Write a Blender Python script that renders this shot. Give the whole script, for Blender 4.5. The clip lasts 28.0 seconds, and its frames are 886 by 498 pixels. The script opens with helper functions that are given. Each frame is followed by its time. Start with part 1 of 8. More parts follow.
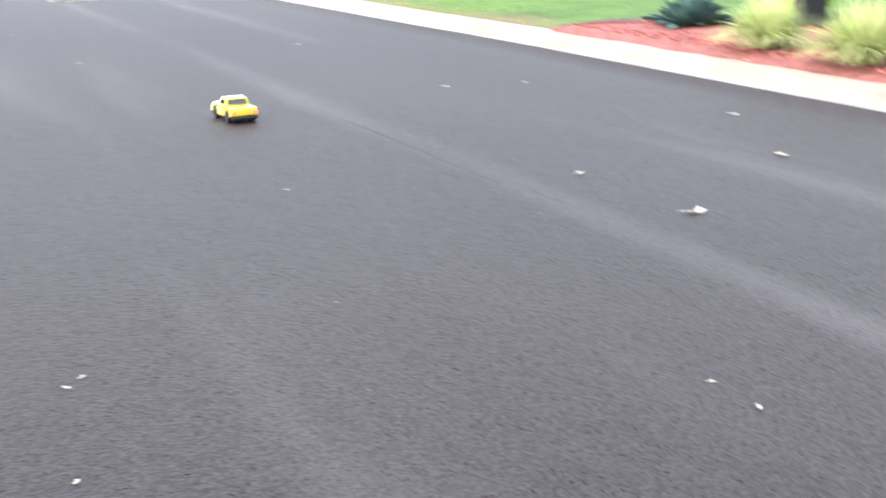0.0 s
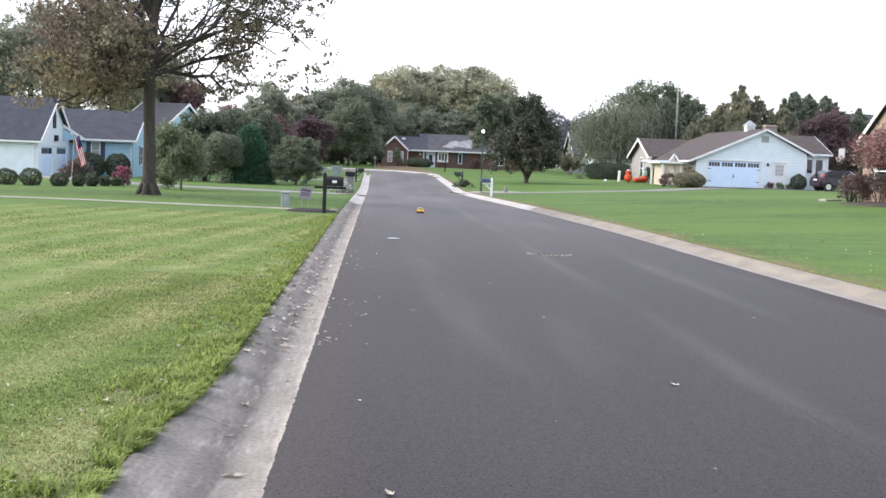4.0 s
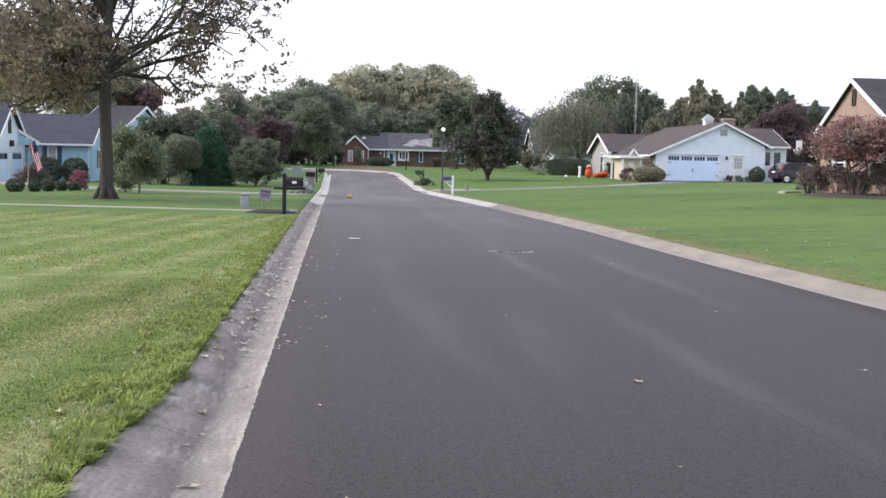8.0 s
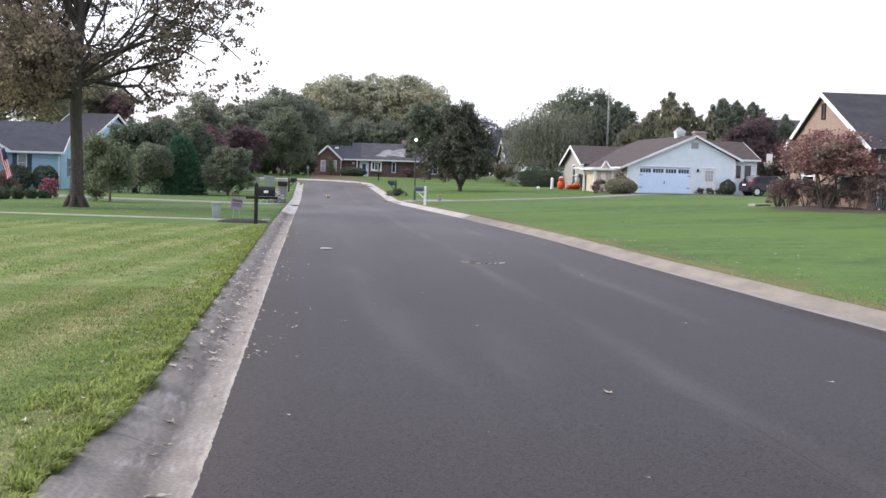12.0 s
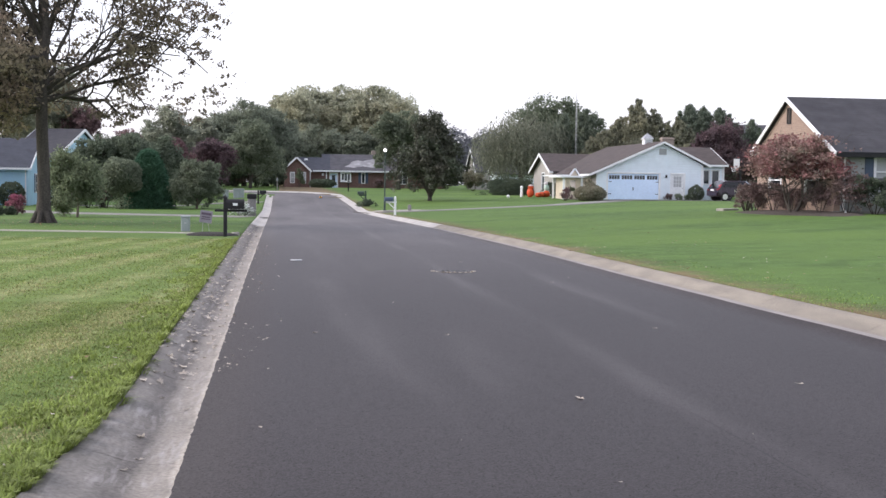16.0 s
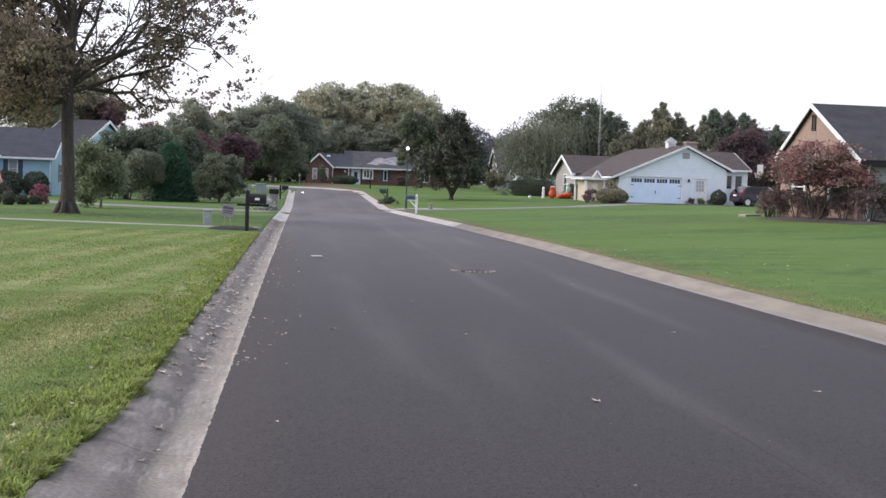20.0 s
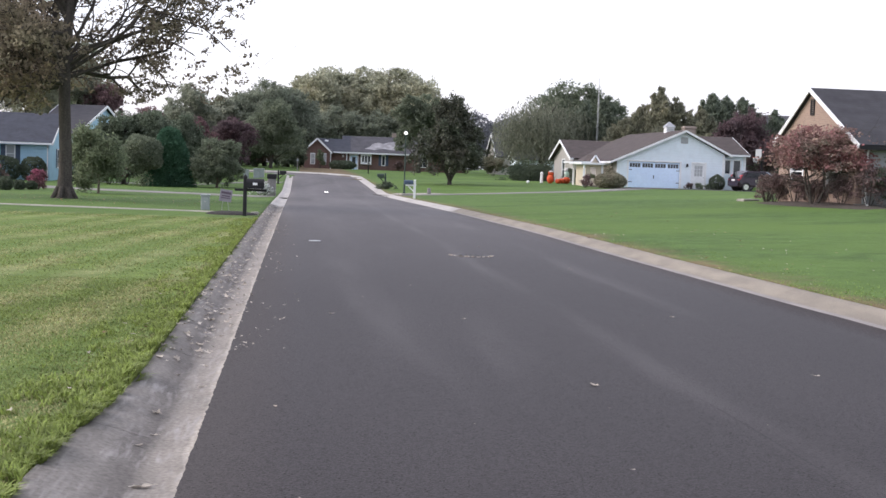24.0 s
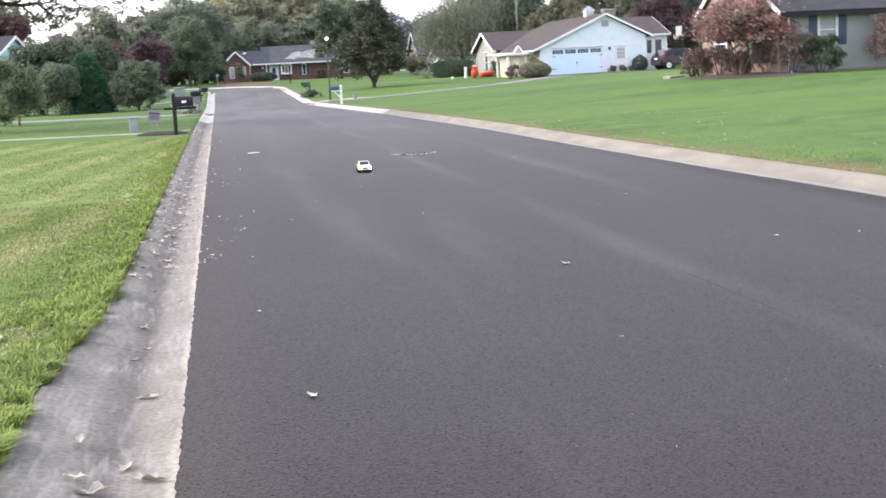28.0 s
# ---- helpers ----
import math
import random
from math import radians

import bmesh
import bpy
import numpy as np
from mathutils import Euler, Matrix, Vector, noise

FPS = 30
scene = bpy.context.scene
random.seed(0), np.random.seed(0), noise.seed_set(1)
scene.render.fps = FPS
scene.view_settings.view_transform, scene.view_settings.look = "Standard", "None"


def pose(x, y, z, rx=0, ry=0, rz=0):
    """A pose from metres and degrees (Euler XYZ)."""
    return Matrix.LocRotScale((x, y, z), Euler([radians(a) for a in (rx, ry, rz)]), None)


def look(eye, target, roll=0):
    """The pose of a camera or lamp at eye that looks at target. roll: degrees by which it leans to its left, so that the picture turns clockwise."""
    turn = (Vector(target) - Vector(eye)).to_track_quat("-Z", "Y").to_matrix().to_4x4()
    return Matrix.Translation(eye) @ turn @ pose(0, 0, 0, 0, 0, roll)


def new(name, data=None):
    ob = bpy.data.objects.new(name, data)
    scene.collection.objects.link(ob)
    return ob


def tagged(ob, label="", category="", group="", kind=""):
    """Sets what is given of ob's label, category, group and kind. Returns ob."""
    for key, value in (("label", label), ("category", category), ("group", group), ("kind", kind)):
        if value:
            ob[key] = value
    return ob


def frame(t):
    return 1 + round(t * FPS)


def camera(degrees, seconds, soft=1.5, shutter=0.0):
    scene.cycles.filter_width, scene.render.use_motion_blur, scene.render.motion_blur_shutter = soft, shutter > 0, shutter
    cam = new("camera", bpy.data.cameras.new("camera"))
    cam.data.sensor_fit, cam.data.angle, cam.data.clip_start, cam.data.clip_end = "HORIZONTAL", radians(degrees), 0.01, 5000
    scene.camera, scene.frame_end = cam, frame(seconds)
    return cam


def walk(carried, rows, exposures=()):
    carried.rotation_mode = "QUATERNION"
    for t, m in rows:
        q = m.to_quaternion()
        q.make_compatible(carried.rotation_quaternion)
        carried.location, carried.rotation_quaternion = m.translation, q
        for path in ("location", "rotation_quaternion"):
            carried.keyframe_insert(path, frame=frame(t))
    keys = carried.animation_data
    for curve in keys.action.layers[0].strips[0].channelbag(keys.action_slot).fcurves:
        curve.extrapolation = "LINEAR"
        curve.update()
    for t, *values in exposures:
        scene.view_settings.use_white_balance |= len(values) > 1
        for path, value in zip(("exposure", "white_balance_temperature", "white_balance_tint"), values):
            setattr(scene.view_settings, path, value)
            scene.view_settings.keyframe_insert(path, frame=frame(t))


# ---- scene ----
from math import cos, sin, pi

# camera: seconds, place, then yaw (to the left), pitch (up) and roll in degrees
PATH = [
    (0, -0.079, 0.196, 1.485, -24.93, -15.65, -0.77),
    (0.3, -0.018, 0.097, 1.524, -16.46, -13.80, 2.46),
    (0.6, 0.052, 0.008, 1.547, -12.32, -13.22, 2.60),
    (1, 0.063, -0.036, 1.564, -8.24, -12.24, 1.44),
    (1.5, 0.038, -0.039, 1.554, -6.90, -10.74, 2.15),
    (2, 0.002, -0.062, 1.596, -5.02, -9.22, 2.32),
    (2.5, -0.010, -0.066, 1.607, -4.88, -7.34, 0.80),
    (3, -0.024, -0.046, 1.641, -3.36, -5.36, 0.98),
    (3.5, -0.053, -0.118, 1.649, -3.09, -4.05, 2.30),
    (5.5, -0.013, -0.025, 1.636, -4.57, -4.08, 1.04),
    (6, 0.001, 0.029, 1.632, -5.32, -4.22, 1.17),
    (6.5, 0.004, 0.033, 1.634, -5.80, -4.41, 1.44),
    (7, -0.011, 0.012, 1.646, -5.96, -4.29, 1.94),
    (7.5, -0.018, -0.001, 1.642, -5.48, -4.22, 2.06),
    (8, -0.015, 0.006, 1.652, -5.04, -4.07, 1.23),
    (8.5, -0.016, 0.003, 1.653, -5.03, -3.81, 1.38),
    (9, -0.014, -0.004, 1.645, -5.47, -4.10, 1.16),
    (9.5, -0.009, -0.003, 1.652, -5.91, -4.02, 1.29),
    (10, -0.018, -0.015, 1.656, -6.07, -3.82, 1.28),
    (10.5, -0.006, 0.002, 1.650, -6.14, -3.68, 0.99),
    (11, -0.016, -0.051, 1.663, -6.24, -3.62, 1.32),
    (11.5, -0.002, 0.011, 1.647, -6.25, -3.50, 1.60),
    (13.5, -0.016, -0.041, 1.651, -6.62, -3.76, 1.72),
    (14, -0.019, -0.053, 1.654, -6.77, -3.76, 1.72),
    (14.5, -0.009, -0.014, 1.653, -6.99, -3.72, 1.59),
    (15, -0.004, -0.021, 1.649, -7.20, -3.58, 1.53),
    (15.5, -0.004, -0.024, 1.654, -7.40, -3.37, 1.18),
    (16, 0.007, -0.006, 1.643, -7.69, -3.05, 0.75),
    (16.5, 0.010, -0.003, 1.654, -8.00, -2.83, 1.07),
    (17, -0.007, 0.015, 1.641, -7.63, -2.64, 1.40),
    (17.5, -0.009, -0.003, 1.654, -6.77, -2.44, 1.40),
    (18, -0.001, 0.027, 1.642, -6.22, -2.33, 1.60),
    (18.5, -0.007, -0.029, 1.644, -6.06, -2.45, 1.58),
    (19, -0.002, -0.011, 1.650, -5.95, -2.54, 2.07),
    (19.5, 0.007, -0.007, 1.642, -6.36, -2.77, 1.98),
    (20, 0.007, -0.030, 1.646, -6.73, -3.12, 2.02),
    (20.5, 0.017, -0.028, 1.647, -6.96, -3.40, 2.07),
    (21, 0.012, -0.018, 1.646, -7.15, -3.57, 1.85),
    (21.5, 0.012, -0.009, 1.646, -7.19, -3.48, 1.96),
    (23.5, 0.010, -0.008, 1.644, -6.85, -3.68, 1.94),
    (24, 0.011, -0.003, 1.639, -6.84, -3.82, 1.99),
    (24.5, 0.003, -0.017, 1.643, -6.81, -3.99, 2.30),
    (25, -0.008, 0.002, 1.642, -6.85, -4.10, 2.76),
    (25.5, -0.024, 0.035, 1.626, -7.14, -4.59, 2.84),
    (26, -0.074, 0.059, 1.630, -7.87, -5.33, 2.80),
    (26.5, -0.095, 0.038, 1.622, -8.51, -5.93, 2.37),
    (27, -0.112, 0.004, 1.599, -8.47, -6.67, 1.74),
    (27.2, -0.148, -0.033, 1.593, -8.62, -7.00, 2.31),
    (27.6, -0.187, -0.078, 1.597, -8.69, -7.90, 1.45),
    (28, -0.277, -0.066, 1.574, -10.03, -8.45, -2.80),
]


def aim(x, y, z, yaw, pitch, roll):
    a, b = radians(yaw), radians(pitch)
    return look((x, y, z), (x - 2 * sin(a) * cos(b), y + 2 * cos(a) * cos(b), z + 2 * sin(b)), roll)


cam = camera(40.0, 28.0, soft=1.5, shutter=0.3)
BASE = 0.36
walk(cam, [(r[0], aim(*r[1:])) for r in PATH],
     [(t, BASE + s, k, g) for t, s, k, g in ((0, 1.43, 6250, 9), (0.3, 1.3, 6300, 10), (0.6, 1.17, 6400, 11), (1, 1.09, 6450, 12), (1.5, 0.9, 6450, 12), (2, 0.78, 6450, 12), (3, 0.56, 6400, 13), (6, 0.19, 6350, 17),
      (8, 0.12, 6350, 18), (17, 0.02, 6400, 18), (18, -0.13, 6400, 18), (19, -0.28, 6400, 18), (20, -0.17, 6400, 18), (21, -0.08, 6400, 18), (25, -0.02, 6400, 18), (26, 0.06, 6400, 18), (26.6, 0.19, 6400, 17), (27.2, 0.38, 6400, 16), (28, 0.6, 6400, 15))])

# ---- light: pale evening sky, soft sun through haze on the left ----
SUN = Vector((-0.8, 0.12, 0.58)).normalized()
world = bpy.data.worlds.new("sky")
scene.world = world
world.use_nodes = True
wn, wl = world.node_tree.nodes, world.node_tree.links
wn.clear()
sky = wn.new("ShaderNodeTexSky")
sky.sky_type, sky.sun_disc = "NISHITA", False
sky.sun_elevation, sky.sun_rotation = math.asin(SUN.z), math.atan2(SUN.x, SUN.y)
sky.air_density, sky.dust_density, sky.ozone_density = 1.0, 3.0, 1.0
mute = wn.new("ShaderNodeHueSaturation")
mute.inputs["Saturation"].default_value = 0.55
wbg, wout = wn.new("ShaderNodeBackground"), wn.new("ShaderNodeOutputWorld")
wbg.inputs["Strength"].default_value = 0.15
wl.new(sky.outputs[0], mute.inputs["Color"])
haze = wn.new("ShaderNodeMix")  # thin even cloud over the sky
haze.data_type, haze.blend_type = "RGBA", "ADD"
haze.inputs["Factor"].default_value, haze.inputs["B"].default_value = 1.0, (3.6, 3.7, 4.0, 1)
wl.new(mute.outputs[0], haze.inputs["A"])
wl.new(haze.outputs["Result"], wbg.inputs["Color"])
wl.new(wbg.outputs[0], wout.inputs["Surface"])
lamp = bpy.data.lights.new("sun", "SUN")
lamp.energy, lamp.angle, lamp.color = 0.9, radians(14), (1.0, 0.92, 0.84)
new("sun", lamp).matrix_basis = look(SUN * 50, (0, 0, 0))

# ---- materials ----
def mat(name, c1, c2=None, scale=6.0, rough=0.7, bump=0.0, bscale=60.0, metal=0.0, spec=0.4, vary=0.0, stretch=(1, 1, 1), fine=0.0, island=False, translucent=0.0, coat=0.0):
    """A surface of two tones mixed by noise, with finer grain, relief and a change of tone from piece to piece."""
    m = bpy.data.materials.new(name)
    m.use_nodes = True
    n, l = m.node_tree.nodes, m.node_tree.links
    p = n["Principled BSDF"]
    c2 = c2 or tuple(v * 0.8 for v in c1)
    co = n.new("ShaderNodeTexCoord")
    mp = n.new("ShaderNodeMapping")
    mp.inputs["Scale"].default_value = stretch
    l.new(co.outputs["Object"], mp.inputs["Vector"])
    nz = n.new("ShaderNodeTexNoise")
    nz.inputs["Scale"].default_value, nz.inputs["Detail"].default_value = scale, 5
    l.new(mp.outputs[0], nz.inputs["Vector"])
    mix = n.new("ShaderNodeMix")
    mix.data_type = "RGBA"
    ramp = n.new("ShaderNodeMapRange")
    ramp.inputs["From Min"].default_value, ramp.inputs["From Max"].default_value = 0.35, 0.65
    l.new(nz.outputs["Fac"], ramp.inputs["Value"])
    l.new(ramp.outputs[0], mix.inputs["Factor"])
    mix.inputs["A"].default_value, mix.inputs["B"].default_value = (*c1, 1), (*c2, 1)
    out = mix.outputs["Result"]
    if vary or fine:
        hsv = n.new("ShaderNodeHueSaturation")
        l.new(out, hsv.inputs["Color"])
        out = hsv.outputs[0]
        total = None
        if vary:
            src = n.new("ShaderNodeNewGeometry").outputs["Random Per Island"] if island else n.new("ShaderNodeObjectInfo").outputs["Random"]
            mr = n.new("ShaderNodeMapRange")
            mr.inputs["To Min"].default_value, mr.inputs["To Max"].default_value = 1 - vary, 1 + vary
            l.new(src, mr.inputs["Value"])
            total = mr.outputs[0]
        if fine:
            fz = n.new("ShaderNodeTexNoise")
            fz.inputs["Scale"].default_value, fz.inputs["Detail"].default_value = bscale, 3
            l.new(co.outputs["Object"], fz.inputs["Vector"])
            fr = n.new("ShaderNodeMapRange")
            fr.inputs["From Min"].default_value, fr.inputs["From Max"].default_value = 0.3, 0.7
            fr.inputs["To Min"].default_value, fr.inputs["To Max"].default_value = 1 - fine, 1 + fine
            l.new(fz.outputs["Fac"], fr.inputs["Value"])
            if total is None:
                total = fr.outputs[0]
            else:
                mm = n.new("ShaderNodeMath")
                mm.operation = "MULTIPLY"
                l.new(total, mm.inputs[0])
                l.new(fr.outputs[0], mm.inputs[1])
                total = mm.outputs[0]
        l.new(total, hsv.inputs["Value"])
    l.new(out, p.inputs["Base Color"])
    p.inputs["Roughness"].default_value, p.inputs["Metallic"].default_value = rough, metal
    p.inputs["Specular IOR Level"].default_value, p.inputs["Coat Weight"].default_value = spec, coat
    if bump:
        bz = n.new("ShaderNodeTexNoise")
        bz.inputs["Scale"].default_value, bz.inputs["Detail"].default_value = bscale, 4
        l.new(co.outputs["Object"], bz.inputs["Vector"])
        bp = n.new("ShaderNodeBump")
        bp.inputs["Strength"].default_value, bp.inputs["Distance"].default_value = bump, 0.02
        l.new(bz.outputs["Fac"], bp.inputs["Height"])
        l.new(bp.outputs[0], p.inputs["Normal"])
    if translucent:
        tr, ms = n.new("ShaderNodeBsdfTranslucent"), n.new("ShaderNodeMixShader")
        ms.inputs[0].default_value = translucent
        l.new(out, tr.inputs["Color"])
        l.new(p.outputs[0], ms.inputs[1])
        l.new(tr.outputs[0], ms.inputs[2])
        l.new(ms.outputs[0], n["Material Output"].inputs["Surface"])
    return m


def glow(name, colour, strength):
    m = bpy.data.materials.new(name)
    m.use_nodes = True
    p = m.node_tree.nodes["Principled BSDF"]
    p.inputs["Base Color"].default_value = (*colour, 1)
    p.inputs["Emission Color"].default_value, p.inputs["Emission Strength"].default_value = (*colour, 1), strength
    return m


def chain(m):
    n, l = m.node_tree.nodes, m.node_tree.links
    return n, l, n["Principled BSDF"]


def courses(name, c1, c2, pitch, depth, rough=0.6, vary=0.08):
    """Boards or shingle courses lying level, each with a shadowed lower edge in the relief."""
    m = mat(name, c1, c2, 1.5, rough, fine=vary, bscale=3.0)
    n, l, p = chain(m)
    co, sep = n.new("ShaderNodeTexCoord"), n.new("ShaderNodeSeparateXYZ")
    l.new(co.outputs["Object"], sep.inputs[0])
    mul, fr = n.new("ShaderNodeMath"), n.new("ShaderNodeMath")
    mul.operation, fr.operation = "MULTIPLY", "FRACT"
    mul.inputs[1].default_value = 1 / pitch
    l.new(sep.outputs["Z"], mul.inputs[0])
    l.new(mul.outputs[0], fr.inputs[0])
    bp = n.new("ShaderNodeBump")
    bp.inputs["Strength"].default_value, bp.inputs["Distance"].default_value = 1.0, depth
    l.new(fr.outputs[0], bp.inputs["Height"])
    l.new(bp.outputs[0], p.inputs["Normal"])
    return m


def brickwork(name, a, b, mortar, scale=1.0):
    m = bpy.data.materials.new(name)
    m.use_nodes = True
    n, l, p = chain(m)
    co, sep, com, add = n.new("ShaderNodeTexCoord"), n.new("ShaderNodeSeparateXYZ"), n.new("ShaderNodeCombineXYZ"), n.new("ShaderNodeMath")
    l.new(co.outputs["Object"], sep.inputs[0])
    l.new(sep.outputs["X"], add.inputs[0])
    l.new(sep.outputs["Y"], add.inputs[1])
    l.new(add.outputs[0], com.inputs["X"])
    l.new(sep.outputs["Z"], com.inputs["Y"])
    bk = n.new("ShaderNodeTexBrick")
    bk.inputs["Scale"].default_value = scale
    bk.inputs["Brick Width"].default_value, bk.inputs["Row Height"].default_value, bk.inputs["Mortar Size"].default_value = 0.21, 0.075, 0.008
    bk.inputs["Color1"].default_value, bk.inputs["Color2"].default_value, bk.inputs["Mortar"].default_value = (*a, 1), (*b, 1), (*mortar, 1)
    l.new(com.outputs[0], bk.inputs["Vector"])
    l.new(bk.outputs["Color"], p.inputs["Base Color"])
    p.inputs["Roughness"].default_value = 0.85
    return m


def asphalt_material():
    m = mat("asphalt", (0.0152, 0.0106, 0.0102), (0.0188, 0.0137, 0.0133), 0.55, 0.6, 0.25, 70, fine=0.4, spec=0.3, stretch=(1, 0.3, 1))
    n, l, p = chain(m)
    base = p.inputs["Base Color"].links[0].from_socket
    co, sep = n.new("ShaderNodeTexCoord"), n.new("ShaderNodeSeparateXYZ")
    l.new(co.outputs["Object"], sep.inputs[0])
    # single stones of the mix, dark pits and pale chips
    vo, vs, vr, hs = n.new("ShaderNodeTexVoronoi"), n.new("ShaderNodeSeparateColor"), n.new("ShaderNodeMapRange"), n.new("ShaderNodeHueSaturation")
    vo.inputs["Scale"].default_value = 105
    l.new(co.outputs["Object"], vo.inputs["Vector"])
    l.new(vo.outputs["Color"], vs.inputs[0])
    vr.inputs["To Min"].default_value, vr.inputs["To Max"].default_value = 0.74, 1.26
    l.new(vs.outputs[0], vr.inputs["Value"])
    l.new(vr.outputs[0], hs.inputs["Value"])
    l.new(base, hs.inputs["Color"])
    base = hs.outputs[0]
    # open pits between the stones
    pv, ps, pt, pm, sp = n.new("ShaderNodeTexVoronoi"), n.new("ShaderNodeSeparateColor"), n.new("ShaderNodeMapRange"), n.new("ShaderNodeMix"), n.new("ShaderNodeMath")
    pv.inputs["Scale"].default_value = 120
    l.new(co.outputs["Object"], pv.inputs["Vector"])
    l.new(pv.outputs["Color"], ps.inputs[0])
    pt.inputs["From Min"].default_value, pt.inputs["From Max"].default_value = 0.0, 0.06
    l.new(ps.outputs[1], pt.inputs["Value"])
    pm.data_type = "RGBA"
    pm.inputs["A"].default_value = (0.012, 0.0098, 0.0098, 1)
    l.new(pt.outputs[0], pm.inputs["Factor"])
    l.new(base, pm.inputs["B"])
    base = pm.outputs["Result"]
    gl = n.new("ShaderNodeMapRange")
    gl.inputs["To Min"].default_value, gl.inputs["To Max"].default_value = 0.18, 0.42
    l.new(vs.outputs[0], gl.inputs["Value"])
    sp.operation = "MULTIPLY"
    l.new(gl.outputs[0], sp.inputs[0])
    l.new(pt.outputs[0], sp.inputs[1])
    l.new(sp.outputs[0], p.inputs["Specular IOR Level"])

    def streak(x, width, lo, hi, seed):
        """Pale dust lying along one line of the road, broken up on the way."""
        d, ab, mr, nz, nr, mu, wob = (n.new("ShaderNodeMath"), n.new("ShaderNodeMath"), n.new("ShaderNodeMapRange"), n.new("ShaderNodeTexNoise"),
                                          n.new("ShaderNodeMapRange"), n.new("ShaderNodeMath"), n.new("ShaderNodeMath"))
        mp = n.new("ShaderNodeMapping")
        mp.inputs["Scale"].default_value, mp.inputs["Location"].default_value = (1.3, 0.16, 1), (seed, seed * 2, 0)
        l.new(co.outputs["Object"], mp.inputs["Vector"])
        nz.inputs["Scale"].default_value, nz.inputs["Detail"].default_value = 1.0, 6
        l.new(mp.outputs[0], nz.inputs["Vector"])
        wob.operation = "MULTIPLY_ADD"
        wob.inputs[1].default_value, wob.inputs[2].default_value = width * 1.6, -x - width * 0.8
        l.new(nz.outputs["Fac"], wob.inputs[0])
        d.operation = "ADD"
        l.new(sep.outputs["X"], d.inputs[0])
        l.new(wob.outputs[0], d.inputs[1])
        ab.operation = "ABSOLUTE"
        l.new(d.outputs[0], ab.inputs[0])
        mr.interpolation_type = "SMOOTHSTEP"
        mr.inputs["From Min"].default_value, mr.inputs["From Max"].default_value = 0, width
        mr.inputs["To Min"].default_value, mr.inputs["To Max"].default_value = 1, 0
        l.new(ab.outputs[0], mr.inputs["Value"])
        nr.inputs["From Min"].default_value, nr.inputs["From Max"].default_value = 0.36, 0.66
        nr.inputs["To Min"].default_value, nr.inputs["To Max"].default_value = lo, hi
        l.new(nz.outputs["Fac"], nr.inputs["Value"])
        mu.operation = "MULTIPLY"
        l.new(mr.outputs[0], mu.inputs[0])
        l.new(nr.outputs[0], mu.inputs[1])
        return mu.outputs[0]

    total = None
    for args in ((3.05, 0.25, 0.0, 0.24, 3.1), (1.0, 0.6, -0.05, 0.16, 8.7), (1.95, 0.4, -0.1, 0.12, 1.9), (4.7, 0.45, -0.15, 0.18, 5.3)):
        s = streak(*args)
        if total is None:
            total = s
        else:
            a = n.new("ShaderNodeMath")
            a.operation = "MAXIMUM"
            l.new(total, a.inputs[0])
            l.new(s, a.inputs[1])
            total = a.outputs[0]
    # short pale scuffs lying across the road
    mp, sz, sm, mx = n.new("ShaderNodeMapping"), n.new("ShaderNodeTexNoise"), n.new("ShaderNodeMapRange"), n.new("ShaderNodeMath")
    mp.inputs["Scale"].default_value = (0.9, 3.2, 1)
    l.new(co.outputs["Object"], mp.inputs["Vector"])
    sz.inputs["Scale"].default_value, sz.inputs["Detail"].default_value = 1.0, 9
    sz.inputs["Roughness"].default_value = 0.68
    l.new(mp.outputs[0], sz.inputs["Vector"])
    sm.inputs["From Min"].default_value, sm.inputs["From Max"].default_value = 0.7, 0.78
    sm.inputs["To Max"].default_value = 0.7
    l.new(sz.outputs["Fac"], sm.inputs["Value"])
    mx.operation = "MAXIMUM"
    l.new(total, mx.inputs[0])
    l.new(sm.outputs[0], mx.inputs[1])
    total = mx.outputs[0]
    # dust in drifts on the far half; the road's grazing sheen is painted in too
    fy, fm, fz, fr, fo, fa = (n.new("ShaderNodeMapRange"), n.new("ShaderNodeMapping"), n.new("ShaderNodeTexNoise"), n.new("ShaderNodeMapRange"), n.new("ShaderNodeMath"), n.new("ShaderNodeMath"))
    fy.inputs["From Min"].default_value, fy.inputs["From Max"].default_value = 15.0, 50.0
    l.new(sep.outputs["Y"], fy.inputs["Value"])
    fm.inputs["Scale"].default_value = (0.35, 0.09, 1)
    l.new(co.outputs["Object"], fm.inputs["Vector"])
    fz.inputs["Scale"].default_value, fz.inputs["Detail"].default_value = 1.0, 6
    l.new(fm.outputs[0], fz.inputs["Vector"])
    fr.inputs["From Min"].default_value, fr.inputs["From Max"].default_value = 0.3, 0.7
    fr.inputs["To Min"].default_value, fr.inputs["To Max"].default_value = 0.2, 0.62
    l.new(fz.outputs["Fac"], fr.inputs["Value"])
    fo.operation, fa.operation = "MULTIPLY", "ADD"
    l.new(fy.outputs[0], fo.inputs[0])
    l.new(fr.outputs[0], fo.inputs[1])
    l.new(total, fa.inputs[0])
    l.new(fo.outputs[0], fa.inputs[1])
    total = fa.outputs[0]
    mix = n.new("ShaderNodeMix")
    mix.data_type = "RGBA"
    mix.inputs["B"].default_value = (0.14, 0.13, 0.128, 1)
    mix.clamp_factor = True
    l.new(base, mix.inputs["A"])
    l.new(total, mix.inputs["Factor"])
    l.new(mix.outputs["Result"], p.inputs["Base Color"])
    return m


